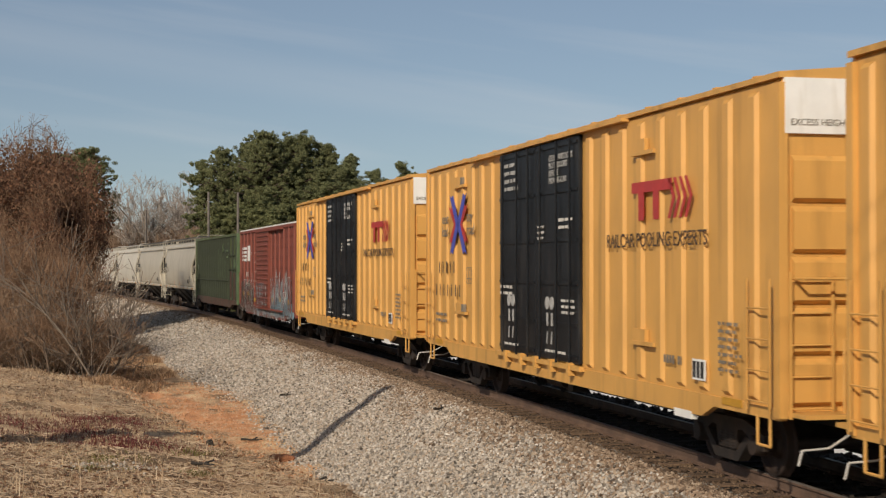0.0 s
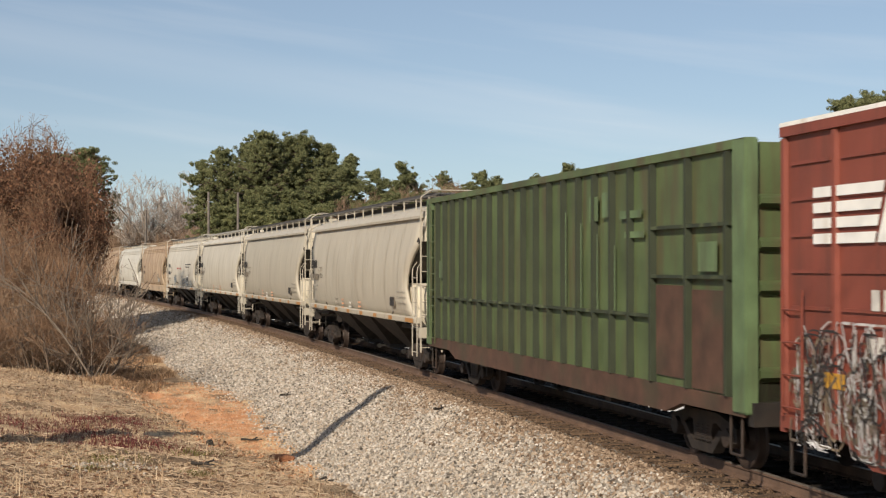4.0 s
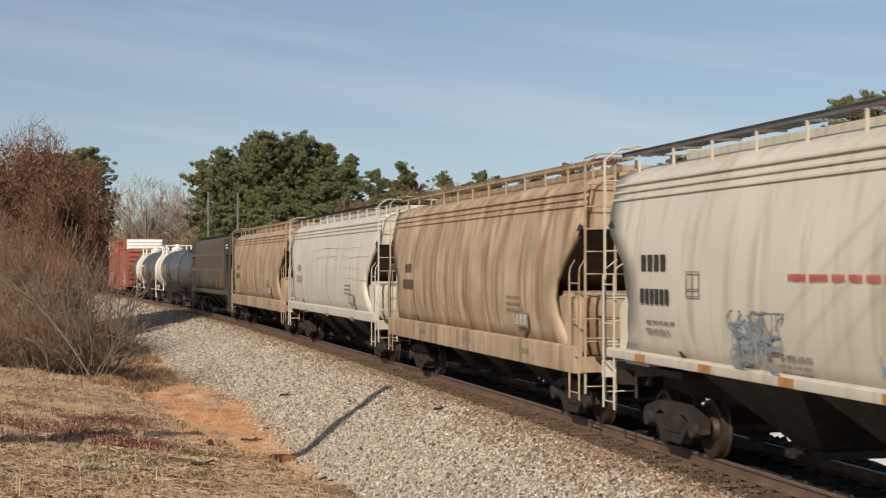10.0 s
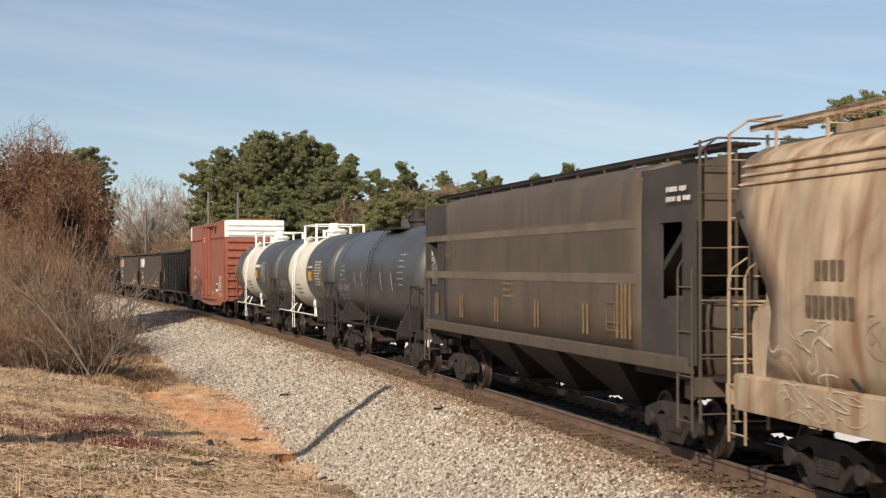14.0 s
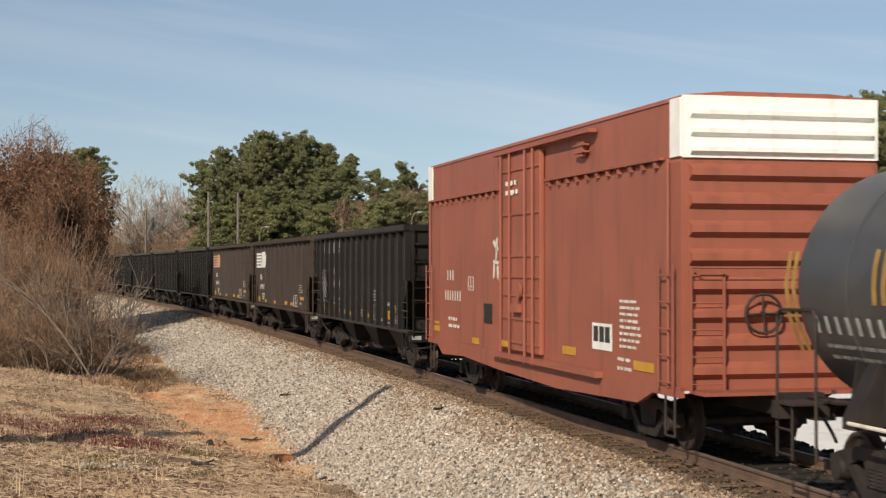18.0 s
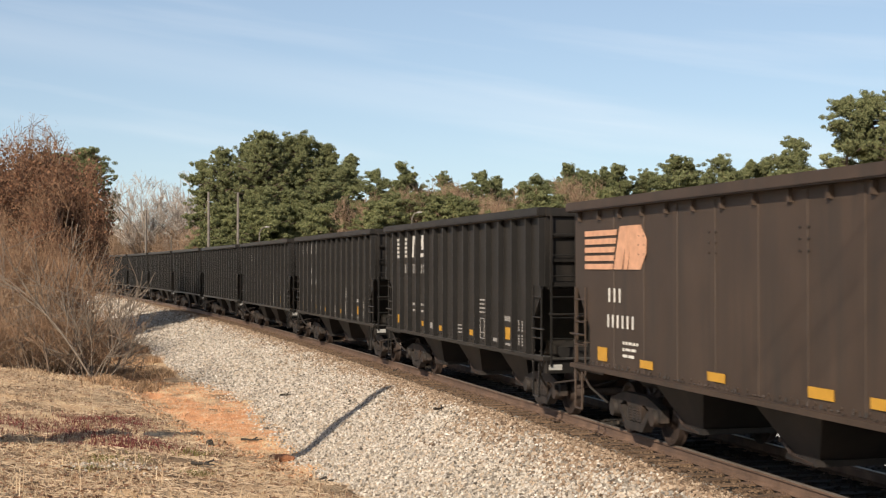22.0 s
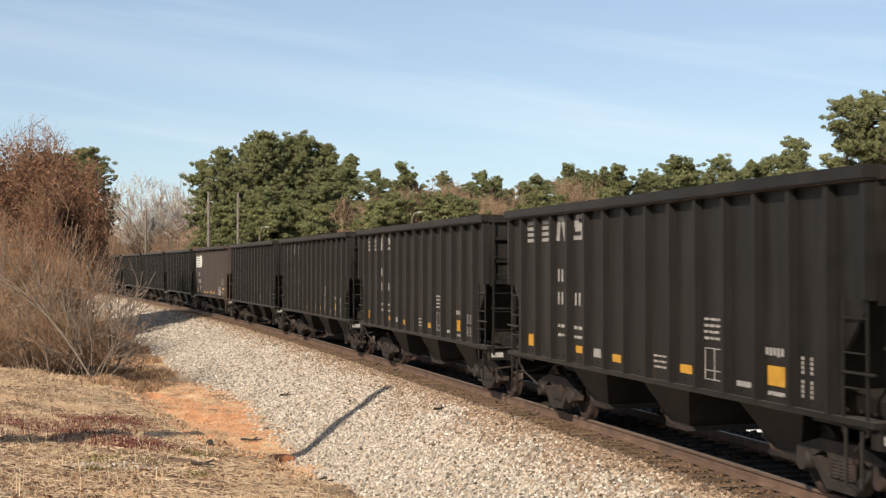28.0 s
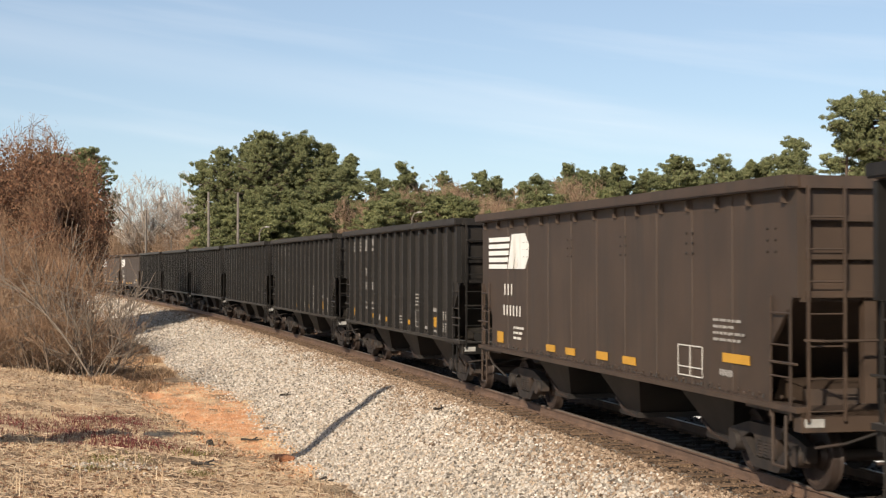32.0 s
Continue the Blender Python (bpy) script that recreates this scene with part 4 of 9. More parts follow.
def red_brown_boxcar(left, right):
    L, h, w = right - left, 4.42, 1.55
    e = L / 2
    car = car_base("boxcar", "rusty oxide-red boxcar with sprayed graffiti and pale roof", left, right, e - 2.3)
    bm = bmesh.new()
    box(bm, -e, e, -w, w, 0.98, h)
    part("body", bm, M_BROWNRED, car)
    bm = bmesh.new()
    prism(bm, [(-w - 0.05, h), (w + 0.05, h), (w + 0.05, h + 0.05), (0, h + 0.26), (-w - 0.05, h + 0.05)], -e - 0.02, e + 0.02)
    k = -e + 0.6
    while k < e:
        prism(bm, [(-w + 0.2, h + 0.05), (w - 0.2, h + 0.05), (w - 0.2, h + 0.1), (0, h + 0.28), (-w + 0.2, h + 0.1)], k - 0.04, k + 0.04)
        k += 1.05
    part("roof", bm, M_WHITE, car, "pale galvanised roof")
    for sgn in (-1, 1):
        y = w * sgn
        bm = bmesh.new()
        prism(bm, [(-e, 0.98), (-e, 0.86), (-e + 1.5, 0.86), (-e + 2.1, 0.62), (e - 2.1, 0.62), (e - 1.5, 0.86), (e, 0.86), (e, 1.02), (-e, 1.02)], y - 0.05 * sgn, y + 0.03 * sgn, "y")
        part("side_sill", bm, M_BROWNRED, car)
        a, c = sorted((y, y + 0.06 * sgn))
        box_part("top_rail", car, M_BROWNRED, -e, e, a, c, h - 0.12, h - 0.005)
        a, c = sorted((y, y + 0.11 * sgn))
        bm = bmesh.new()                                   # sliding door with level corrugations
        box(bm, -1.55, 1.7, a, c, 1.02, 4.24)
        d = part("door", bm, M_BROWNRED, car, "sliding door with level ribs")
        for k in range(15):
            z = 1.15 + k * 0.205
            bm = bmesh.new()
            prism(bm, [(y + 0.1 * sgn, z), (y + 0.15 * sgn, z + 0.03), (y + 0.15 * sgn, z + 0.08), (y + 0.1 * sgn, z + 0.11)], -1.45, 1.6)
            part("door_rib", bm, M_BROWNRED, d)
        a, c = sorted((y, y + 0.17 * sgn))
        box_part("door_track", car, M_BROWNRED, -1.7, 5.2, a, c, 4.25, 4.31)
        box_part("door_rail", car, M_BROWNRED, -1.7, 5.2, a, c, 0.95, 1.01)
    post = rib_mesh("side_post", 0.1, 0.055, 1.02, h - 0.12, M_BROWNRED, 0.02)
    both_sides("side_post", post, car, [-e + 0.06, -6.4, -5.2, -4.1, -3.0, -1.8, 1.95, 3.0, 4.1, 5.2, 6.4, e - 0.06], w)
    bm = bmesh.new()                                       # short level dashes pressed in the panels
    box(bm, -0.47, 0.47, -0.026, 0.0, -0.02, 0.02)
    dash = to_mesh("panel_press", bm, M_BROWNRED)
    for sgn in (-1, 1):
        for u in (-7.0, -5.8, -4.65, -3.55, -2.4, 2.48, 3.55, 4.65, 5.8, 7.0):
            for k in range(7):
                piece("panel_press", dash, car, pose(u, w * sgn, 1.45 + 0.42 * k, 0, 0, 0 if sgn < 0 else 180))
    for sgn in (-1, 1):
        x = e * sgn
        end_corrugations(car, x, sgn, w, [1.25 + 0.34 * k for k in range(9)], 0.24, 0.1, M_BROWNRED)
        for sy in (-1, 1):
            side_ladder(car, x - 0.6 * sgn, x - 0.1 * sgn, (w + 0.08) * sy, 1.0, 2.5, M_BROWNRED)
            end_ladder(car, x + 0.14 * sgn, sy * 0.95, sy * 1.45, 1.0, 2.6, M_BROWNRED)
            stirrup(car, x - 0.35 * sgn, w * sy, M_STEEL)
        box_part("draft_sill", car, M_STEEL, min(x - 2, x + 0.1 * sgn, x - 2 * sgn), max(x + 0.1 * sgn, x - 2 * sgn) if sgn > 0 else x + 2, -0.3, 0.3, 0.7, 0.98)
        coupler(car, x + 0.1 * sgn, sgn)
        box_part("end_sill", car, M_BROWNRED, min(x, x + 0.12 * sgn), max(x, x + 0.12 * sgn), -w, w, 0.8, 1.02)
    y = -w - 0.031
    rail_logo(car, -6.9, 3.02, 2.9, 0.7, y, M_WHITE)
    stencil(car, [(-5.6 + 0.25 * k, -5.44 + 0.25 * k, 2.3, 2.52) for k in range(3)] + [(-5.7 + 0.22 * k, -5.55 + 0.22 * k, 1.85, 2.03) for k in range(6)], y, M_DIRTYWHITE, "white stencilled mark as bars")
    stencil(car, text_rows(-2.9, 3.4, 0.6, 4, 0.06, 0.42, 21), y, M_DULLPINK)
    stencil(car, text_rows(-2.85, 1.9, 0.7, 2, 0.07, 0.3, 22), y, M_DULLPINK)
    stencil(car, text_rows(-3.9, 2.45, 0.5, 2, 0.05, 0.12, 23), y, M_DULLPINK)
    rd = random.Random(8)
    blotch(car, [(2.0 + 0.42 * q + rd.uniform(-0.1, 0.1), 2.5 + 0.42 * q + rd.uniform(-0.1, 0.2), 0.74 + rd.uniform(0, 0.15), 1.25 + rd.uniform(0, 0.55), rd.uniform(-0.15, 0.2)) for q in range(13)], y, M_SPRAYBLUE, "pale blue sprayed fields")
    blotch(car, [(u + rd.uniform(-0.05, 0.05), u + rd.uniform(0.12, 0.22), 1.2 + rd.uniform(-0.1, 0.2), t + rd.uniform(-0.15, 0.1), rd.uniform(-0.12, 0.14)) for u, t in ((2.15, 1.9), (2.5, 2.1), (3.0, 2.6), (3.3, 2.7), (3.62, 2.2), (3.9, 2.0), (4.25, 2.5), (4.6, 2.2), (4.95, 2.3), (5.3, 2.1), (5.6, 2.6), (5.85, 2.7), (6.2, 2.1), (6.7, 1.9))], y - 0.003, M_SPRAYWHITE, "silver sprayed strokes")
    scrawl(car, 1.9, 7.3, 0.8, 2.2, y - 0.007, M_SPRAYGREY, 120, 3, "grey sprayed outlines", 0.011)
    scrawl(car, 1.9, 7.0, 0.8, 2.3, y - 0.014, M_SPRAYWHITE, 90, 4, "white sprayed outlines", 0.01)
    scrawl(car, 2.0, 7.2, 0.8, 1.9, y - 0.024, M_INK, 40, 9, "dark sprayed outlines", 0.009)
    scrawl(car, 2.2, 7.3, 0.75, 1.5, y - 0.03, M_SPRAYBLUE, 60, 10, "blue sprayed strokes", 0.016)
    scrawl(car, -7.3, -3.0, 0.75, 2.1, y - 0.007, M_SPRAYWHITE, 110, 5, "white sprayed loops", 0.012)
    scrawl(car, -7.2, -3.0, 0.75, 2.0, y - 0.03, M_INK, 70, 6, "black sprayed loops", 0.012)
    scrawl(car, -7.3, -3.2, 0.8, 1.9, y - 0.02, M_SPRAYTAN, 60, 17, "tan sprayed loops", 0.014)
    scrawl(car, -3.2, 2.0, 0.66, 1.0, y - 0.007, M_SPRAYGREY, 90, 18, "grey sprayed band along the sill", 0.014)
    scrawl(car, -3.0, 7.3, 0.66, 0.98, y - 0.014, M_SPRAYWHITE, 90, 19, "pale sprayed band along the sill", 0.012)
    blotch(car, [(x, x + rd.uniform(0.1, 0.2), z + rd.uniform(-0.05, 0.04), z + rd.uniform(0.12, 0.26), rd.uniform(-0.06, 0.06)) for z in (1.78, 1.5, 1.12) for x in [-1.4 + 0.21 * q for q in range(14)] if rd.random() < 0.7],
           -w - 0.152, M_SPRAYWHITE, "rows of white sprayed strokes on the door")
    scrawl(car, -1.4, 1.5, 1.05, 2.0, -w - 0.156, M_SPRAYGREY, 50, 7, "grey sprayed loops on the door", 0.011)
    scrawl(car, -1.4, 1.5, 1.05, 1.7, -w - 0.168, M_BROWNRED, 30, 20, "red paint showing between the strokes", 0.012)
    blotch(car, [(-7.2 + 0.62 * q, -6.85 + 0.62 * q + rd.uniform(-0.1, 0.1), 0.95 + rd.uniform(0, 0.3), 1.5 + rd.uniform(-0.2, 0.3), rd.uniform(-0.15, 0.15)) for q in range(6)], y, M_SPRAYTAN, "dull tan and grey sprayed fields")
    for x, z in ((-6.6, 1.42), (-5.0, 1.45), (-2.9, 1.2), (2.2, 1.3), (4.15, 1.35), (6.2, 1.3)):
        reflector(car, x, z, 0.45, 0.17, y - 0.02)
    frame_box(car, 5.25, 5.85, 1.3, 1.75, y - 0.021, M_WHITE)
    brake_gear(car, M_STEEL, 0.6)
    return car


# darker copy of the side green: grime, and rib shadows painted in
M_GREENRIB = surface("grimy_shadow_green_paint", (0.028, 0.036, 0.018), 0.65, vary=0.35, scale=1.5, stain=(0.11, 0.13, 0.06), stain_amount=0.4, streak=0.95)
M_GREENPOST = surface("pale_green_paint", (0.11, 0.165, 0.075), 0.6, vary=0.25, scale=2.0, stain=(0.07, 0.08, 0.04), stain_amount=0.4, streak=0.9)
M_RUST = surface("dark_rusted_plate", (0.085, 0.042, 0.026), 0.8, vary=0.35, scale=2.5, stain=(0.05, 0.04, 0.022), stain_amount=0.5)


def green_car(left, right):
    L, h, w = right - left, 4.3, 1.5
    e = L / 2
    car = car_base("gondola", "faded green ribbed high-sided gondola with rust streaks", left, right, e - 2.4)
    for sgn in (-1, 1):
        y = w * sgn
        a, c = sorted((y, y - 0.06 * sgn))
        box_part("side_wall", car, M_GREEN, -e, e, a, c, 1.05, h, "faded green side sheet")
        a, c = sorted((y - 0.1 * sgn, y + 0.07 * sgn))
        box_part("top_chord", car, M_GREEN, -e, e, a, c, h - 0.02, h + 0.1)
        bm = bmesh.new()
        prism(bm, [(-e, 1.08), (-e, 0.86), (-e + 2, 0.86), (-e + 2.6, 0.7), (e - 2.6, 0.7), (e - 2, 0.86), (e, 0.86), (e, 1.08)], y - 0.08 * sgn, y + 0.06 * sgn, "y")
        part("side_sill", bm, M_RUST, car, "rust-stained sill")
    rib = rib_mesh("side_rib", 0.09, 0.1, 1.08, h - 0.03, M_GREENRIB, 0.01)
    both_sides("side_rib", rib, car, [-8.6, -7.8, -7.1, -6.4, -5.6, -4.9, -4.1, -3.3, -2.5, -1.7, -0.9, -0.1, 0.7, 1.5, 2.3, 3.1, 3.9, 4.7, 5.6, 6.9, 8.2], w)
    bm = bmesh.new()
    box(bm, -e, e, -w + 0.06, w - 0.06, 1.05, 1.3)
    box(bm, -e + 0.4, e - 0.4, -w + 0.06, w - 0.06, 3.6, 3.75)
    part("floor_and_load", bm, M_STEEL, car, "dark floor and load")
    for sgn in (-1, 1):
        x = e * sgn
        a, c = sorted((x, x - 0.06 * sgn))
        box_part("end_wall", car, M_GREEN, a, c, -w + 0.06, w - 0.06, 1.05, h + 0.05)
        end_corrugations(car, x, sgn, w, [1.4 + 0.55 * k for k in range(5)], 0.18, 0.12, M_GREEN)
        for sy in (-1, 1):
            a, c = sorted((x - 0.3 * sgn, x + 0.1 * sgn))
            box_part("corner_post", car, M_GREENPOST, a, c, sy * w - 0.09, sy * w + 0.1, 0.9, h + 0.1, "lighter green corner post", 0.02)
            stirrup(car, x - 0.35 * sgn, w * sy, M_STEEL)
        box_part("end_sill", car, M_STEEL, min(x, x + 0.15 * sgn), max(x, x + 0.15 * sgn), -w, w, 0.75, 1.05)
        coupler(car, x + 0.1 * sgn, sgn)
    side_ladder(car, -8.3, -7.9, -w - 0.1, 0.95, 4.2, M_GREEN)
    y = -w - 0.062
    for x0, x1, z0, z1 in ((5.7, 6.8, 1.2, 2.5), (7.0, 8.1, 1.1, 2.45)):
        box_part("side_plate", car, M_RUST, x0, x1, y + 0.03, y + 0.08, z0, z1, "rusted plate on the side")
    for x0, x1, z in ((5.6, 8.3, 2.6), (5.6, 8.3, 3.3), (-8.6, 5.6, 2.02)):
        box_part("grab_rail", car, M_GREENRIB, x0, x1, y - 0.03, y + 0.02, z, z + 0.05)
    stencil(car, [(2.9, 3.3, 3.5, 3.9), (3.5, 3.9, 3.55, 3.95), (4.3, 5.2, 3.5, 3.62), (4.5, 5.3, 3.2, 3.3), (-7.6, -7.2, 2.5, 2.9), (7.3, 7.9, 2.7, 3.1)], y, M_GREENPOST, "worn pale stencils")
    for k in range(4):
        stencil(car, [(1.65 + 0.8 * k, 1.68 + 0.8 * k, 2.0, 3.7 - 0.2 * k)], y, M_GREENPOST, "pale upright streak")
    brake_gear(car, M_STEEL, 1.0)
    return car


def red_boxcar(left, right):
    L, h, w = right - left, 5.13, 1.53
    e = L / 2
    car = car_base("boxcar", "brick-red high-roof boxcar with white upper ends", left, right, e - 2.4)
    bm = bmesh.new()
    prism(bm, [(-w, 1.02), (w, 1.02), (w, 4.25), (w - 0.02, 4.28), (w - 0.02, h), (-w + 0.02, h), (-w + 0.02, 4.28), (-w, 4.25)], -e, e)
    part("body", bm, M_RED, car)
    bm = bmesh.new()
    prism(bm, [(-w, h - 0.01), (w, h - 0.01), (w - 0.05, h + 0.06), (0.8, h + 0.12), (-0.8, h + 0.12), (-w + 0.05, h + 0.06)], -e, e)
    k = -e + 0.5
    while k < e:
        prism(bm, [(-w + 0.02, h + 0.03), (w - 0.02, h + 0.03), (0.8, h + 0.155), (-0.8, h + 0.155)], k - 0.04, k + 0.04)
        k += 1.0
    part("roof", bm, M_RED, car)
    for sgn in (-1, 1):
        y = w * sgn
        bm = bmesh.new()
        prism(bm, [(-e, 1.06), (-e, 0.95), (-e + 1.0, 0.95), (-e + 1.5, 0.74), (-e + 3.4, 0.8), (-1.6, 0.7), (2.2, 0.62), (e - 1.6, 0.72), (e - 1.0, 0.92), (e, 0.92), (e, 1.06)], y - 0.05 * sgn, y + 0.03 * sgn, "y")
        part("side_sill", bm, M_RED, car)
        for x0, x1 in ((-e + 0.1, -1.5), (1.6, e - 0.6)):
            a, c = sorted((y, y + 0.085 * sgn))
            bm = bmesh.new()
            box(bm, x0, x1, a, c, 4.3, 4.34)
            u = x0 + 0.2
            while u < x1 - 0.1:
                box(bm, u, u + 0.1, min(y, y + 0.06 * sgn), max(y, y + 0.06 * sgn), 4.2, 4.3)
                u += 0.5
            part("side_ledge", bm, M_RED, car)
        a, c = sorted((y, y + 0.09 * sgn))
        bm = bmesh.new()
        box(bm, -1.25, 1.45, a, c, 1.15, 4.92)
        bmesh.ops.bevel(bm, geom=list(bm.edges), offset=0.015, segments=1, affect="EDGES")
        d = part("door", bm, M_RED, car, "brick-red plug door")
        for z in (1.3, 1.75, 2.2, 2.55, 2.95, 3.75, 4.6):
            box_part("door_rib", d, M_RED, -1.2, 1.4, min(y, y + 0.115 * sgn), max(y, y + 0.115 * sgn), z, z + 0.05)
        for u in (-0.95, -0.35, 0.65, 1.15):
            bm = bmesh.new()
            rod(bm, (u, y + 0.14 * sgn, 0.95), (u, y + 0.14 * sgn, 4.95), 0.026, 6)
            part("lock_bar", bm, M_RED, d)
        bm = bmesh.new()
        box(bm, -0.1, 0.35, min(y + 0.1 * sgn, y + 0.2 * sgn), max(y + 0.1 * sgn, y + 0.2 * sgn), 1.9, 2.05)
        lathe(bm, [(y + 0.12 * sgn, 0.16), (y + 0.17 * sgn, 0.16)], "y", 14, (0.3, 0, 2.3))
        part("handle", bm, M_RED, d)
        a, c = sorted((y + 0.03 * sgn, y + 0.17 * sgn))
        box_part("door_track", car, M_RED, -1.5, 4.3, a, c, 4.96, 5.02)
        box_part("door_rail", car, M_RED, -1.6, 4.6, a, c, 0.98, 1.08)
    for sgn in (-1, 1):
        x = e * sgn
        end_corrugations(car, x, sgn, w, [1.3 + 0.4 * k for k in range(8)], 0.24, 0.11, M_RED)
        box_part("end_panel", car, M_WHITE, min(x, x + 0.04 * sgn), max(x, x + 0.04 * sgn), -w + 0.01, w - 0.01, 4.3, h + 0.05, "white painted upper end panel")
        end_corrugations(car, x + 0.04 * sgn, sgn, w, [4.42, 4.68, 4.94], 0.16, 0.08, M_WHITE)
        for sy in (-1, 1):
            a, c = sorted((x, x - 0.38 * sgn))
            box_part("corner_panel", car, M_WHITE, a, c, min(sy * (w - 0.02), sy * (w + 0.012)), max(sy * (w - 0.02), sy * (w + 0.012)), 4.32, h + 0.02, "white painted corner strip")
            side_ladder(car, x - 0.65 * sgn, x - 0.1 * sgn, (w + 0.09) * sy, 1.0, 2.8, M_RED)
            end_ladder(car, x + 0.15 * sgn, sy * 0.95, sy * 1.45, 1.0, 2.75, M_RED)
            stirrup(car, x - 0.4 * sgn, w * sy, M_STEEL, z1=1.0)
            bm = bmesh.new()
            rod(bm, (x - 0.35 * sgn, (w + 0.05) * sy, 1.05), (x - 0.35 * sgn, (w + 0.05) * sy, 4.3), 0.02, 6)
            part("drain_pipe", bm, M_RED, car)
        bm = bmesh.new()
        box(bm, min(x, x + 0.5 * sgn), max(x, x + 0.5 * sgn), -1.4, 1.4, 0.98, 1.03)
        part("crossover_platform", bm, M_RED, car)
        bm = bmesh.new()
        bar_path(bm, [(x + 0.1 * sgn, -1.4, 2.75), (x + 0.3 * sgn, -1.4, 2.75), (x + 0.3 * sgn, 1.4, 2.75), (x + 0.1 * sgn, 1.4, 2.75)], 0.018)
        part("hand_rail", bm, M_RED, car)
        a, c = sorted((x - 2 * sgn, x + 0.7 * sgn))
        box_part("draft_sill", car, M_STEEL, a, c, -0.3, 0.3, 0.7, 1.02)
        coupler(car, x + 0.6 * sgn, sgn)
    bm = bmesh.new()
    ring = [(e + 0.16, -0.35 + 0.28 * math.cos(0.4 * k), 2.1 + 0.28 * math.sin(0.4 * k)) for k in range(17)]
    bar_path(bm, ring, 0.022)
    for k in range(0, 16, 4):
        bar_path(bm, [(e + 0.14, -0.35, 2.1), ring[k]], 0.016)
    rod(bm, (e, -0.35, 2.1), (e + 0.16, -0.35, 2.1), 0.04, 8)
    part("brake_wheel", bm, M_STEEL, car)
    y = -w - 0.006
    stencil(car, [(-5.8 + 0.24 * k, -5.74 + 0.24 * k, 2.46, 2.68) for k in range(3)] + [(-6.0 + 0.22 * k, -5.94 + 0.22 * k, 2.0, 2.22) for k in range(7)], y, M_DIRTYWHITE, "white stencilled mark as bars")
    stencil(car, text_rows(-5.7, 1.62, 1.1, 2, 0.08, 0.16, 31), y)
    frame_box(car, -3.95, -3.5, 2.25, 2.55, y, M_DIRTYWHITE)
    stencil(car, text_rows(-0.65, 4.42, 0.9, 2, 0.1, 0.18, 32), -w - 0.12, M_WHITE)
    stencil(car, text_rows(5.3, 2.25, 0.9, 8, 0.05, 0.1, 33), y)
    stencil(car, text_rows(5.2, 1.35, 0.7, 2, 0.06, 0.14, 34), y)
    box_part("data_plate", car, M_WHITE, 4.05, 4.95, y - 0.01, y, 1.42, 1.85, "white framed data plate")
    stencil(car, [(4.13 + 0.27 * k, 4.34 + 0.27 * k, 1.55, 1.8) for k in range(3)], y - 0.011, M_INK)
    bm = bmesh.new()                                        # chalked strokes beside and on the door
    for x0, z0, x1, z1 in ((-1.95, 3.25, -1.6, 3.05), (-1.7, 3.3, -1.75, 2.85), (-1.95, 2.85, -1.55, 2.8), (-1.9, 2.8, -1.92, 2.5), (-1.65, 2.75, -1.6, 2.5), (-1.5, 2.6, -1.45, 2.35)):
        prism(bm, [(x0 - 0.045, z0), (x0 + 0.045, z0 + 0.06), (x1 + 0.045, z1 + 0.06), (x1 - 0.045, z1)], y - 0.004, y + 0.02, "y")
    tagged(part("chalk_mark", bm, M_DIRTYWHITE, car, "white chalk strokes"), kind="stuff")
    box_part("hatch", car, M_STEEL, -2.6, -2.05, y - 0.02, y, 1.6, 2.0, "dark side plate")
    for x, z, wd, ht in ((-7.1, 1.25, 0.55, 0.13), (-7.1, 1.42, 0.5, 0.06), (-3.6, 1.12, 0.55, 0.13), (-0.9, 1.2, 0.5, 0.12), (2.5, 1.25, 0.7, 0.14), (5.9, 1.2, 0.8, 0.14)):
        reflector(car, x, z, wd, ht, y - 0.12 if abs(x) < 1.2 else y)
    bm = bmesh.new()
    for z in (4.66, 4.78):
        box(bm, 3.3, 3.9, y - 0.1, y, z, z + 0.03)
    box(bm, 3.45, 3.75, y - 0.08, y, 4.6, 4.85)
    part("bracket", bm, M_RED, car)
    brake_gear(car, M_STEEL, 0.2)
    return car


yellow_boxcar(27.9, 46.35)
yellow_boxcar(7.75, 26.2)
yellow_boxcar(-12.4, 5.95)
red_brown_boxcar(-28.5, -13.1)
green_car(-47.0, -29.6)
red_boxcar(-244.7, -229.3)

# ---- covered hoppers ----
M_FAINTINK = surface("faint_grey_stencil", (0.33, 0.3, 0.25), 0.6, vary=0.3, scale=20)


def shell_half(outline, ends, nx):
    """Grid of a hopper's side and roof sheet: outline is (y, z) from the sill over the top to the far sill, ends(z) is how far the sheet
    reaches along the car at that height."""
    verts, faces = [], []
    n = len(outline)
    for i in range(nx + 1):
        u = -1 + 2 * i / nx
        for y, z in outline:
            verts.append((u * ends(z), y, z))
    for i in range(nx):
        for j in range(n - 1):
            a = i * n + j
            faces.append((a, a + n, a + n + 1, a + 1))
    return verts, faces


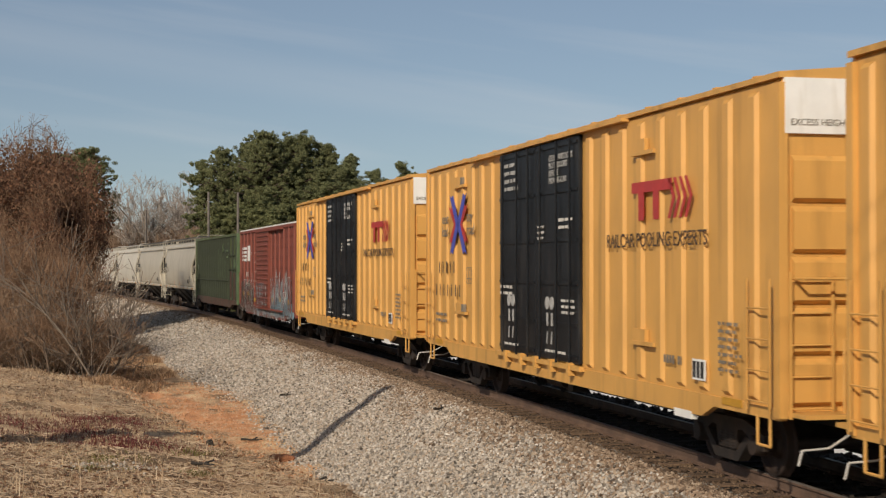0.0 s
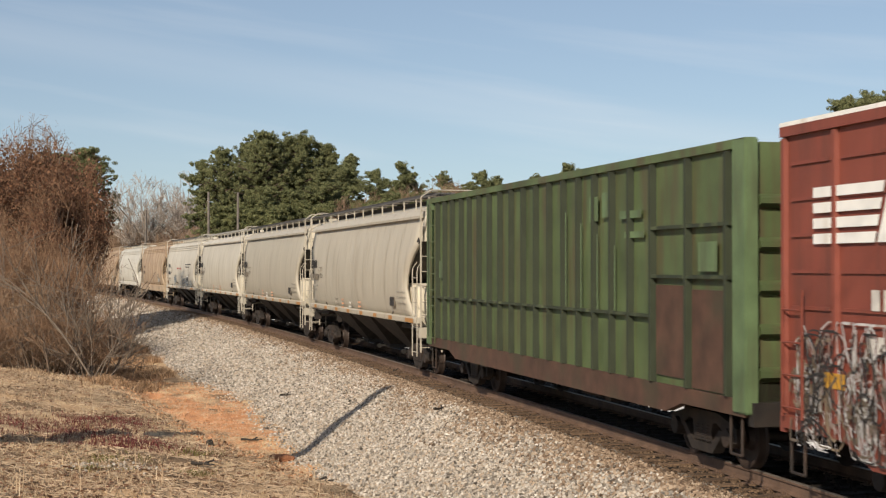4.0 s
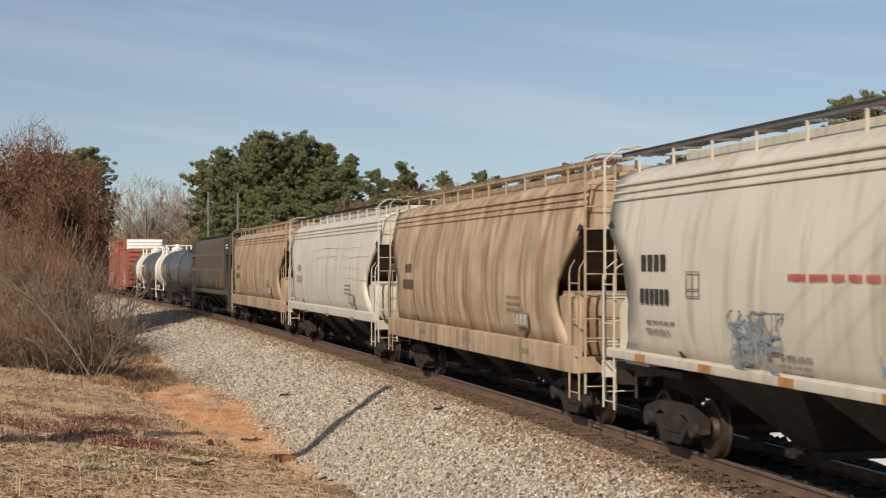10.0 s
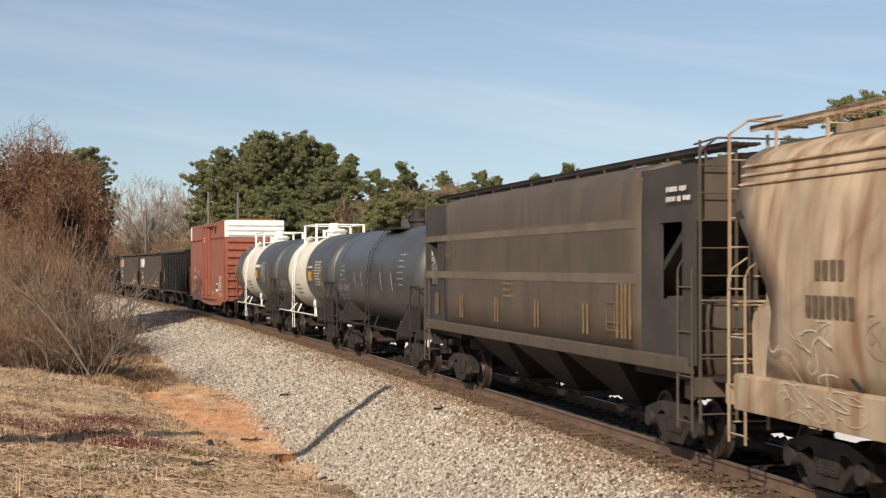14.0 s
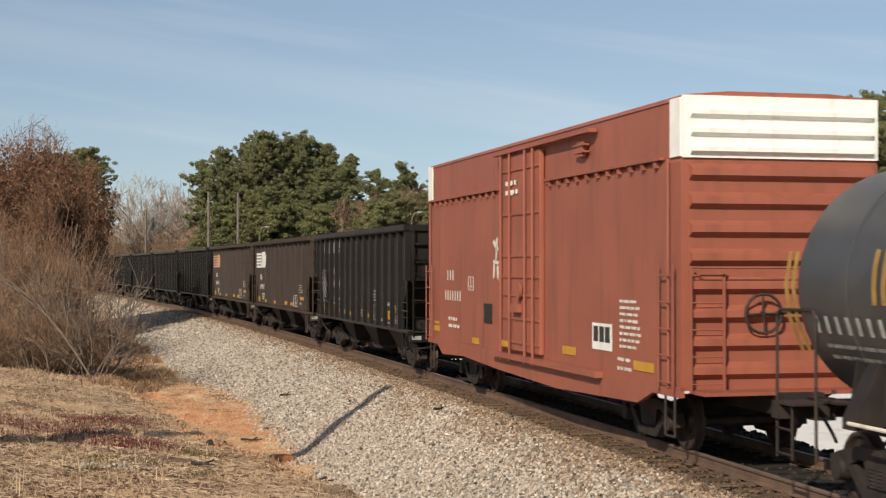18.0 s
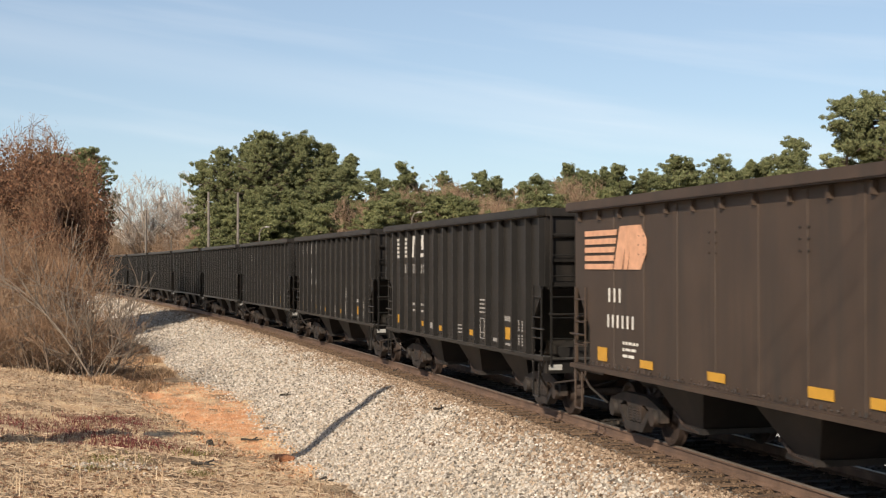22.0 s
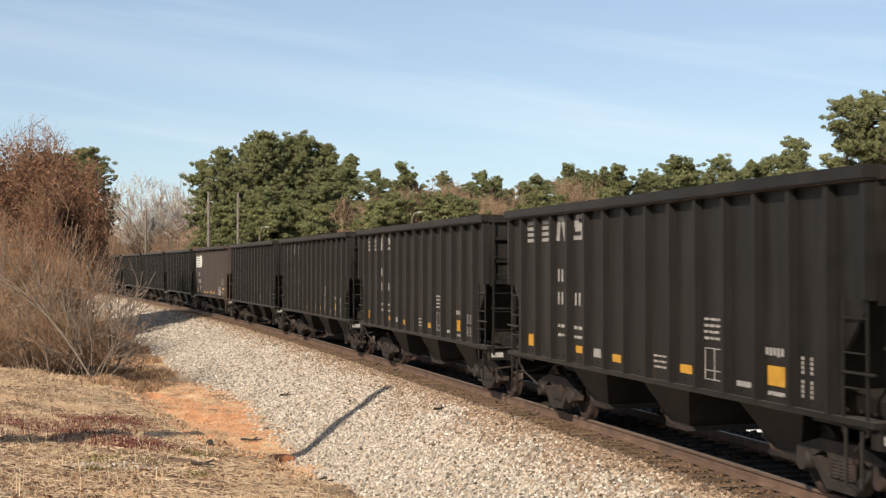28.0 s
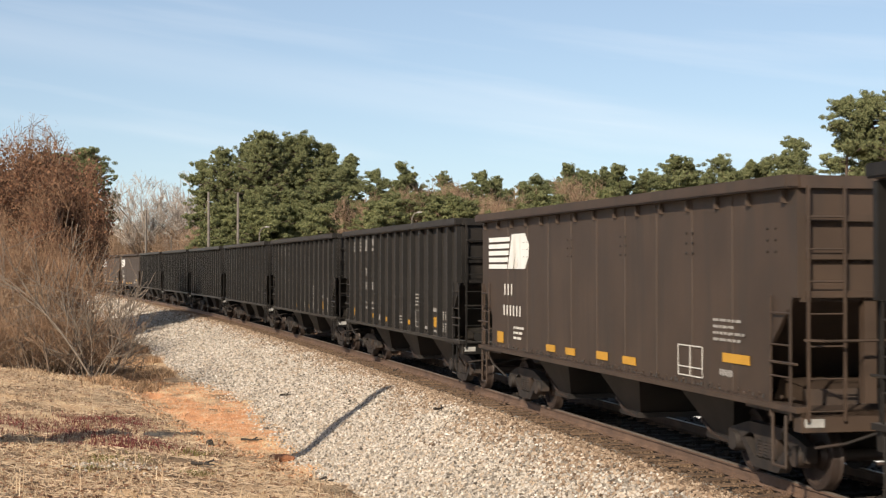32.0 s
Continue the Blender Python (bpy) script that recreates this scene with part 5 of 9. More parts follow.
def covered_hopper(left, right, m, label, style="round", sill=(1.33, 1.48), walk_m=None, end_m=None, cut=((1.3, 0.3), (1.6, 0.85), (2.15, 1.15), (2.6, 1.05), (3.0, 0.65), (3.35, 0.12), (3.5, 0.0))):
    L = right - left
    e, half = L / 2 - 0.15, 1.55
    car = car_base("covered_hopper", label, left, right, e - 1.75)
    cz, cx = [c[0] for c in cut], [c[1] for c in cut]

    def reach(z):
        return e - float(np.interp(z, cz, cx))

    if style == "flat":
        side = [(1.5, sill[1] - 0.05), (1.53, 2.0), (1.53, 2.6), (1.53, 3.2), (1.53, 3.6), (1.52, 4.05), (1.46, 4.22)]
        top = [(1.1, 4.34), (0.6, 4.4), (0.0, 4.43)]
    else:
        side = [(1.41, sill[1] - 0.08), (1.485, 1.65), (1.54, 1.9), (1.56, 2.2), (1.56, 2.5), (1.545, 2.8), (1.515, 3.05), (1.475, 3.3), (1.415, 3.6), (1.355, 3.85), (1.315, 4.02)]
        top = [(1.29, 4.12), (1.22, 4.2), (1.02, 4.31), (0.62, 4.41), (0.0, 4.45)]
    near = [(-y, z) for y, z in side + top]
    outline = near + [(-y, z) for y, z in near[-2::-1]]
    v, f = shell_half(outline, reach, 24)
    me = raw_mesh("shell", v, f, m, True)
    ob = piece("shell", me, car)
    mod = ob.modifiers.new("thickness", "SOLIDIFY")
    mod.thickness, mod.offset = 0.08, -1.0
    # pressed lines under the eave
    zz = ()
    if style == "lined":
        zz = (3.82, 3.94, 4.06)
    if style == "round":                                   # one deep angle that overhangs the side and throws a shadow line
        for sgn in (-1, 1):
            bm = bmesh.new()
            prism(bm, [(1.28 * sgn, 4.0), (1.43 * sgn, 3.98), (1.435 * sgn, 4.045), (1.3 * sgn, 4.2), (1.2 * sgn, 4.22)], -e + 0.03, e - 0.03)
            part("eave_rail", bm, m, car)
    for z in zz:
        y = float(np.interp(z, [p[1] for p in side], [p[0] for p in side]))
        for sgn in (-1, 1):
            bm = bmesh.new()
            prism(bm, [((y - 0.02) * sgn, z - 0.02), ((y + 0.035) * sgn, z - 0.01), ((y + 0.035) * sgn, z + 0.012), ((y - 0.02) * sgn, z + 0.03)], -e + 0.03, e - 0.03)
            part("eave_rail", bm, m, car)
    for sgn in (-1, 1):
        y = 1.5 * sgn
        bm = bmesh.new()                                   # side sill
        prism(bm, [(y - 0.1 * sgn, sill[0]), (y + 0.04 * sgn, sill[0]), (y + 0.05 * sgn, sill[0] + 0.03), (y + 0.05 * sgn, sill[1] - 0.03), (y, sill[1]), (y - 0.1 * sgn, sill[1])], -e + 0.2, e - 0.2)
        part("side_sill", bm, m, car)
    if style == "round":
        weld = bmesh.new()                                 # upright welds down the side sheets
        for u in np.arange(-e + 1.9, e - 1.5, 1.55):
            pts = [(-(p[0] + 0.004), p[1]) for p in side[1:]]
            A = [(u - 0.02, y, z) for y, z in pts]
            C = [(u + 0.02, y - 0.0015, z) for y, z in pts]
            for q in range(len(pts) - 1):
                vs = [weld.verts.new(p) for p in (A[q], C[q], C[q + 1], A[q + 1])]
                weld.faces.new(vs)
        tagged(part("weld_seam", weld, m, car, "upright weld seams"), kind="stuff")
    for sgn in (-1, 1):
        x = e * sgn
        bm = bmesh.new()                                   # end wall above, slope sheet below
        pts = [(-p[0] + 0.04, p[1] - 0.03) for p in side + top if p[1] > 3.38]
        pts = pts + [(-a, c) for a, c in pts[-2::-1]]
        pts = [(-1.44, 3.4)] + pts + [(1.44, 3.4)]
        prism(bm, pts, x - 0.06 * sgn, x - 0.01 * sgn)
        part("end_wall", bm, end_m or m, car)
        # the sheet's underside is coloured dark for shade as well as grime
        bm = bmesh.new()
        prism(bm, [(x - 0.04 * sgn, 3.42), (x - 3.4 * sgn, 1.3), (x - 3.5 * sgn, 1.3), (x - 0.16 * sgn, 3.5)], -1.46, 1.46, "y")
        part("slope_sheet", bm, M_BAYSHADE, car)
        bm = bmesh.new()                                   # shear plate and stub sill over the truck
        box(bm, min(x - 2.7 * sgn, x + 0.1 * sgn), max(x - 2.7 * sgn, x + 0.1 * sgn), -1.3, 1.3, 1.14, 1.24)
        part("shear_plate", bm, M_STEEL, car)
        bm = bmesh.new()                                   # rounded transverse box above it
        prism(bm, [(x - 1.5 * sgn, 1.24), (x - 0.5 * sgn, 1.24), (x - 0.4 * sgn, 1.42), (x - 0.38 * sgn, 2.05), (x - 0.46 * sgn, 2.26), (x - 0.7 * sgn, 2.33), (x - 1.75 * sgn, 2.33)], -1.42, 1.42, "y")
        bmesh.ops.bevel(bm, geom=[g for g in bm.edges if abs(g.verts[0].co.y - g.verts[1].co.y) < 0.01], offset=0.09, segments=3, affect="EDGES")
        part("bolster_box", bm, end_m or m, car)
        a, c = sorted((x - 2.6 * sgn, x + 0.2 * sgn))
        box_part("stub_sill", car, M_STEEL, a, c, -0.28, 0.28, 0.72, 1.14)
        box_part("end_sill", car, m, min(x, x + 0.16 * sgn), max(x, x + 0.16 * sgn), -1.5, 1.5, 0.98, 1.24)
        for y in (-0.6, 0.6):
            bm = bmesh.new()
            prism(bm, [(x - 0.08 * sgn, 1.24), (x + 0.02 * sgn, 1.24), (x + 0.02 * sgn, 3.42), (x - 0.08 * sgn, 3.42)], y - 0.05, y + 0.05, "y")
            part("end_post", bm, m, car)
        for sy in (-1, 1):
            end_ladder(car, x + 0.12 * sgn, sy * 0.92, sy * 1.46, 0.62, 4.5, m)
            side_ladder(car, x - 0.5 * sgn, x + 0.0 * sgn, sy * 1.53, 0.5, 2.62, m, step=0.62)
            bm = bmesh.new()                               # bent top of the side ladder
            for q in (0.0, 0.5):
                bar_path(bm, [(x - q * sgn, sy * 1.53, 2.62), (x - (q + 0.05) * sgn, sy * 1.5, 2.74), (x - (q + 0.2) * sgn, sy * 1.36, 2.88)], 0.012)
            part("grab_iron", bm, m, car)
            a, c = sorted((x - 0.55 * sgn, x - 0.25 * sgn))
            box_part("jacking_pad", car, M_STEEL, a, c, sy * 1.3 - 0.1, sy * 1.3 + 0.1, 0.9, 1.14)
        bm = bmesh.new()
        bar_path(bm, [(x + 0.14 * sgn, -1.45, 2.3), (x + 0.3 * sgn, -1.0, 2.3), (x + 0.3 * sgn, 1.0, 2.3), (x + 0.14 * sgn, 1.45, 2.3)], 0.018)
        bar_path(bm, [(x + 0.12 * sgn, -1.45, 1.55), (x + 0.12 * sgn, 1.45, 1.55)], 0.018)
        part("end_rail", bm, m, car)
        a, c = sorted((x + 0.165 * sgn, x + 0.45 * sgn))
        box_part("end_platform", car, M_STEEL, a, c, -1.3, 1.3, 1.2, 1.24)
        if style == "round":                               # two faint rows of writing high on the end
            for z in (3.78, 3.66):
                a, c = sorted((x - 0.012 * sgn, x + 0.003 * sgn))
                box_part("end_writing", car, M_FAINTINK, a, c, -0.7, 0.7, z, z + 0.045)
        coupler(car, x + 0.2 * sgn, sgn)
    # discharge pockets: three tapered bays between the trucks
    span = 2 * (e - 3.3)
    bay = span / 3
    for k in range(3):
        c = -span / 2 + bay * (k + 0.5)
        bm = bmesh.new()
        top_r = [(c - bay * 0.47, -1.4, 1.36), (c + bay * 0.47, -1.4, 1.36), (c + bay * 0.47, 1.4, 1.36), (c - bay * 0.47, 1.4, 1.36)]
        bot_r = [(c - 0.36, -0.45, 0.4), (c + 0.36, -0.45, 0.4), (c + 0.36, 0.45, 0.4), (c - 0.36, 0.45, 0.4)]
        A, C = [bm.verts.new(p) for p in top_r], [bm.verts.new(p) for p in bot_r]
        bm.faces.new(A)
        bm.faces.new(C)
        for q in range(4):
            bm.faces.new((A[q], A[(q + 1) % 4], C[(q + 1) % 4], C[q]))
        # bay colour holds grime and the shade below the sill
        bay_ob = part("discharge_bay", bm, M_BAYSHADE if style != "flat" else M_CHUTE, car)
        bm = bmesh.new()
        box(bm, c - 0.42, c + 0.42, -0.5, 0.5, 0.3, 0.4)
        rod(bm, (c, -0.8, 0.35), (c, 0.8, 0.35), 0.04, 8)
        for q in (-0.72, 0.72):
            box(bm, c - 0.06, c + 0.06, q - 0.05, q + 0.05, 0.29, 0.41)
        part("outlet_gate", bm, M_CHUTE, bay_ob, "grey outlet gate")
    # running boards with their brackets, and the trough hatch between them
    wm = walk_m or m
    if style == "round":                                   # trough wall below the boards, its shade painted in as a dark colour
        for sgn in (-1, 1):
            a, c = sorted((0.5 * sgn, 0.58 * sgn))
            box_part("trough_wall", car, M_BAYSHADE, -e + 0.3, e - 0.3, a, c, 4.36, 4.545)
    bz = 4.48 if style == "flat" else 4.62                 # top of the boards
    for sgn in (-1, 1):
        y0 = 0.62 * sgn
        bm = bmesh.new()
        a, c = sorted((y0, y0 + 0.48 * sgn))
        for j in range(7):
            yy = a + (c - a) * j / 6
            box(bm, -e - 0.25, e + 0.25, yy - 0.012, yy + 0.012, bz - 0.04, bz)
        for u in np.arange(-e - 0.2, e + 0.25, 0.25):
            box(bm, u - 0.012, u + 0.012, a, c, bz - 0.05, bz - 0.025)
        part("running_board", bm, wm, car, "steel grating walkway")
        bm = bmesh.new()                                   # edge angle of the walkway
        yo = c if sgn > 0 else a
        box(bm, -e - 0.25, e + 0.25, yo - 0.012, yo + 0.012, bz - 0.075, bz + 0.004)
        part("board_edge", bm, m if walk_m is m else wm, car)
        bm = bmesh.new()
        box(bm, -0.022, 0.022, -0.03, 0.0, bz - 0.4, bz - 0.02)
        box(bm, -0.018, 0.018, -0.015, 0.42, bz - 0.09, bz - 0.055)
        br = to_mesh("bracket", bm, m)
        for u in np.linspace(-e + 0.5, e - 0.5, 12):
            piece("bracket", br, car, pose(u, y0 + 0.46 * sgn, 0, 0, 0, 0 if sgn < 0 else 180))
    bm = bmesh.new()
    box(bm, 0, (2 * e - 1.7) / 10, -0.42, 0.42, bz - 0.2, bz - 0.06)
    lid = to_mesh("hatch_cover", bm, m)
    for u in np.linspace(-e + 0.8, e - 0.8, 11)[:-1]:
        piece("hatch_cover", lid, car, pose(u, 0, 0))
    for sgn in (-1, 1):
        bm = bmesh.new()
        x = (e + 0.12) * sgn
        bar_path(bm, [(x, -1.46, bz - 0.12), (x, -1.2, bz + 0.06), (x, 1.2, bz + 0.06), (x, 1.46, bz - 0.12)], 0.016)
        bar_path(bm, [(x, -1.2, bz + 0.06), (x - 0.9 * sgn, -1.15, bz + 0.04)], 0.014)
        part("roof_rail", bm, m, car)
    brake_gear(car, M_STEEL, -e + 0.6, 1.35)
    return car


def side_y(z):
    return -float(np.interp(z, [1.45, 1.9, 2.5, 3.05, 3.6, 4.1], [1.49, 1.55, 1.575, 1.53, 1.43, 1.3]))


def flat_marks(car, x, z, w, n, seed, m=None, h=0.06, gap=0.12):
    """Small stencilled rows on the curved side, each at the sheet's own depth."""
    rows = text_rows(x, z, w, n, h, gap, seed)
    stencil(car, rows, side_y(z - (n - 1) * gap / 2) - 0.012, m or M_GREYINK)


def plain_mark(car, x, z, n, w, h, m):
    stencil(car, [(x + k * w * 1.5, x + k * w * 1.5 + w, z, z + h) for k in range(n)], side_y(z + h / 2) - 0.014, m, "stencilled mark as bars")


# hopper end colour, paler than the side sheets
M_CREAM = surface("pale_cream_paint", (0.62, 0.56, 0.44), 0.5, vary=0.06, scale=0.8, stain=(0.45, 0.37, 0.26), stain_amount=0.2, streak=0.9)
M_BOARD = surface("grey_walkway_steel", (0.11, 0.105, 0.1), 0.6, vary=0.2, scale=4)
M_GALV = surface("weathered_galvanised_steel", (0.52, 0.5, 0.46), 0.5, metal=0.2, vary=0.15, scale=4)


def beige_hopper(left, right, m=None, label="beige curved-side covered hopper with roof walkway"):
    car = covered_hopper(left, right, m or M_BEIGE, label, walk_m=M_GALV if m is M_PALE else M_BOARD, end_m=M_CREAM)
    plain_mark(car, -7.6, 2.72, 4, 0.2, 0.26, M_INK)
    plain_mark(car, -7.5, 2.3, 6, 0.17, 0.22, M_GREYINK)
    flat_marks(car, -7.3, 2.15, 1.2, 2, 40, M_FAINTINK)
    frame_box(car, -5.9, -5.3, 2.4, 2.75, side_y(2.55) - 0.012, M_GREYINK)
    flat_marks(car, 6.0, 2.12, 1.2, 3, 41, M_FAINTINK, 0.045, 0.13)
    flat_marks(car, -3.2, 1.75, 0.5, 3, 42, M_FAINTINK, 0.03)
    flat_marks(car, -2.0, 1.75, 0.5, 3, 43, M_SALMON)
    flat_marks(car, 0.6, 1.72, 0.5, 3, 44, M_SALMON)
    flat_marks(car, -0.8, 1.68, 0.45, 2, 45, M_DIRTYWHITE)
    box_part("data_plate", car, M_GREYINK, 5.2, 5.75, -1.565, -1.55, 1.7, 1.96, "small dark data plate")
    stencil(car, [(5.22 + 0.175 * k, 5.375 + 0.175 * k, 1.72, 1.94) for k in range(3)], -1.566, M_INK)
    for k in range(8):
        tagged(box_part("reflector", car, M_DULL, -7.0 + k * 2.0, -6.6 + k * 2.0 + (0.45 if k == 7 else 0), -1.56, -1.552, 1.345, 1.45), "dull orange reflective strip")
    return car


M_DULL = surface("dull_orange_strip", (0.42, 0.2, 0.06), 0.5, vary=0.2, scale=6)
beige_hopper(-64.9, -48.2)
beige_hopper(-82.9, -66.1, M_BEIGE)
beige_hopper(-100.2, -83.7, M_PALE, "pale grey curved-side covered hopper with roof walkway")
M_SALMONRED = surface("faded_red_stencil", (0.42, 0.1, 0.08), 0.6, vary=0.2, scale=6)
four = covered_hopper(-118.5, -101.6, M_PALE, "pale covered hopper with blue graffiti along the sill", "lined", walk_m=M_BOARD, end_m=M_CREAM,
                      cut=((1.3, 0.5), (1.6, 1.0), (2.15, 1.25), (2.8, 0.95), (3.1, 0.5), (3.35, 0.1), (3.5, 0.0)))
plain_mark(four, -6.5, 2.7, 4, 0.17, 0.24, M_INK)
plain_mark(four, -6.5, 2.22, 6, 0.13, 0.22, M_INK)
flat_marks(four, -6.3, 1.98, 1.2, 2, 50)
frame_box(four, -4.75, -4.3, 2.35, 2.7, side_y(2.5) - 0.012, M_GREYINK)
flat_marks(four, -1.7, 2.68, 3.0, 1, 51, M_SALMONRED, 0.09)
flat_marks(four, 2.9, 2.92, 2.6, 2, 52, M_INK, 0.07, 0.16)
flat_marks(four, -2.0, 1.72, 0.9, 2, 53, M_GREYINK, 0.05)
scrawl(four, -3.3, -1.9, 1.55, 2.15, -1.565, M_SPRAYGREY, 44, 11, "blue-grey sprayed letters as loops", 0.013)
scrawl(four, 0.6, 3.4, 1.5, 2.05, -1.565, M_SPRAYGREY, 60, 12, "blue-grey sprayed letters as loops", 0.013)
scrawl(four, 3.6, 6.4, 1.5, 1.85, -1.56, M_SPRAYGREY, 44, 13, "blue-grey sprayed letters as loops", 0.012)
box_part("data_plate", four, M_WHITE, 3.6, 4.3, -1.58, -1.56, 1.75, 2.15, "small white data plate")
stencil(four, [(3.67 + 0.22 * k, 3.83 + 0.22 * k, 1.8, 2.1) for k in range(3)], -1.581, M_INK)
for k in range(6):
    tagged(box_part("reflector", four, M_DULL, -6.8 + k * 2.4, -6.4 + k * 2.4 + (1.1 if k == 5 else 0), -1.56, -1.552, 1.345, 1.45), "dull orange reflective strip")

M_FADEDWHITE = surface("greyed_white_stencil", (0.42, 0.4, 0.36), 0.6, vary=0.2, scale=6)
M_FAINT = surface("faint_dark_spray", (0.28, 0.2, 0.14), 0.6, vary=0.2, scale=6)
M_FAINTPALE = surface("faint_pale_spray", (0.55, 0.47, 0.37), 0.6, vary=0.2, scale=6)
M_SCUFF = surface("brown_scuff", (0.43, 0.37, 0.28), 0.7, vary=0.35, scale=5)


def scuff(car, cuts, y):
    """Thin uneven scrapes along a side."""
    bm = bmesh.new()
    for k, (x0, x1, z0, z1, tilt) in enumerate(cuts):
        prism(bm, [(x0, z0), (x1, z0 + tilt), (x1 - 0.1 * (x1 - x0), z1 + tilt), (x0 + 0.15 * (x1 - x0), z1)], y - 0.0003 * k, y + 0.02, "y")
    return tagged(part("scuff", bm, M_SCUFF, car, "brown scrape marks"), kind="stuff")


M_OFFWHITE = surface("dirty_white_paint", (0.56, 0.535, 0.47), 0.5, vary=0.08, scale=0.7, stain=(0.42, 0.37, 0.29), stain_amount=0.36, streak=0.95)
TAN_CUT = ((1.2, 0.75), (1.55, 0.95), (2.1, 1.35), (2.57, 1.15), (3.0, 0.65), (3.48, 0.0), (3.6, 0.0))
M_BROWNINK = surface("faded_brown_stencil", (0.12, 0.085, 0.056), 0.6, vary=0.3, scale=8)
tan = []
for a, c, m, lab, dark in ((-135.3, -119.4, M_TAN, "rust-streaked tan covered hopper", True), (-153.1, -136.8, M_OFFWHITE, "dirty white covered hopper with brown scuffs", False),
                           (-170.4, -154.1, M_TAN, "rust-streaked tan covered hopper with scribbles", True)):
    car = covered_hopper(a, c, m, lab, "lined", (0.94, 1.4) if dark else (1.17, 1.44), m if dark else M_STEEL, cut=TAN_CUT)
    plain_mark(car, -5.55, 2.62, 4, 0.12, 0.22, M_BROWNINK if dark else M_FAINTINK)
    plain_mark(car, -5.75, 2.2, 7, 0.11, 0.24, M_BROWNINK if dark else M_FAINTINK)
    flat_marks(car, 3.6, 2.2, 1.1, 3, 60)
    box_part("data_plate", car, M_GREYINK, 4.2, 5.0, -1.57, -1.555, 1.62, 1.9, "dark framed data plate")
    stencil(car, [(4.26 + 0.25 * k, 4.43 + 0.25 * k, 1.66, 1.86) for k in range(3)], -1.571, M_FADEDWHITE)
    for k in range(3):
        box_part("sill_mark", car, M_GREYINK, -4.0 + 4.2 * k, -3.4 + 4.2 * k, -1.558, -1.55, 1.12, 1.22)
    tan.append(car)
    if not dark:
        for z, x0, x1 in ((3.3, -3.2, 4.6), (3.05, -2.5, 6.0), (2.7, -3.6, 5.6), (2.35, -3.2, 5.8)):
            rs, cuts = random.Random(int(z * 20)), []
            u = x0
            while u < x1:
                ln, zz, th = rs.uniform(0.3, 2.0), z + rs.uniform(-0.07, 0.07), rs.uniform(0.003, 0.011)
                cuts.append((u, u + ln, zz, zz + th, rs.uniform(-0.02, 0.02)))
                u += ln * rs.uniform(0.25, 0.9)
            scuff(car, cuts, side_y(z) + 0.008)
scrawl(tan[0], -3.0, 4.0, 1.7, 2.5, -1.566, M_FAINT, 16, 14, "faint dark sprayed loops", 0.007)
scrawl(tan[2], -6.6, -5.2, 1.45, 2.1, -1.564, M_FAINTPALE, 15, 15, "white scribbles", 0.006)
scrawl(tan[2], -6.6, -4.6, 0.98, 1.34, -1.566, M_FAINTPALE, 20, 23, "white scribbles on the sill", 0.006)
scrawl(tan[2], -4.6, -2.0, 1.6, 2.2, -1.566, M_FAINT, 24, 24, "faint dark loops", 0.007)
scrawl(tan[2], 1.6, 3.8, 1.7, 2.3, -1.578, M_FAINTPALE, 14, 16, "white scribbles", 0.011)


M_DUSTBAND = surface("dusty_band", (0.135, 0.105, 0.075), 0.7, vary=0.2, scale=1.5)
M_OCHRE = surface("dull_ochre_stencil", (0.2, 0.125, 0.06), 0.6, vary=0.2, scale=6)


# body brown darkened to paint the weaker light on inset corner plates
M_CORNER = surface("shaded_grey_plate", (0.045, 0.037, 0.031), 0.65, vary=0.3, scale=1.5)


def dark_hopper(left, right):
    car = covered_hopper(left, right, M_DARKBROWN, "dark brown flat-sided covered hopper with banded dirt", "flat", (1.28, 1.5), M_STEEL,
                         cut=((1.3, 1.9), (1.5, 1.95), (4.0, 1.95), (4.3, 1.6), (4.5, 1.4)))
    e = (right - left) / 2 - 0.15
    for sgn in (-1, 1):
        x = e * sgn
        for sy in (-1, 1):                                  # plated corner bays with a door-like opening, coloured darker as inset shade
            bm = bmesh.new()
            y = 1.5 * sy
            for x0, x1, z0, z1 in ((1.95, 1.2, 1.4, 4.2), (1.2, 0.4, 3.4, 4.2), (0.4, 0.0, 1.4, 4.2), (1.2, 0.4, 1.4, 2.3)):
                a, c = sorted((x - x0 * sgn, x - x1 * sgn))
                box(bm, a, c, min(y, y - 0.05 * sy), max(y, y - 0.05 * sy), z0, z1)
            part("corner_bay", bm, M_CORNER, car)
    for z, h in ((3.35, 0.14), (2.5, 0.16)):
        for sgn in (-1, 1):
            a, c = sorted((1.532 * sgn, 1.54 * sgn))
            box_part("side_band", car, M_DUSTBAND, -e + 0.2, e - 2.1, a, c, z, z + h, "paler dusty band")
    y = -1.545
    for x in (-6.9, -4.6, -1.8, 0.9, 3.6, 5.2, 5.55):
        stencil(car, [(x, x + 0.09, 1.65, 2.15 if x < 5 else 2.5), (x + 0.2, x + 0.29, 1.65, 2.15 if x < 5 else 2.5)], y, M_OCHRE, "dull ochre upright marks")
    stencil(car, text_rows(-1.2, 2.45, 0.8, 3, 0.05, 0.12, 71), y, M_OCHRE)
    frame_box(car, -5.9, -5.5, 2.95, 3.2, y, M_OCHRE)
    frame_box(car, 4.75, 5.5, 1.75, 2.2, y, M_OCHRE)
    stencil(car, text_rows(7.25, 3.9, 0.9, 2, 0.08, 0.14, 72), -1.552, M_DIRTYWHITE)
    return car


dark_hopper(-187.8, -171.3)

# ---- tank cars ----
M_TANKINK = surface("worn_white_stencil", (0.4, 0.39, 0.37), 0.6, vary=0.25, scale=6)
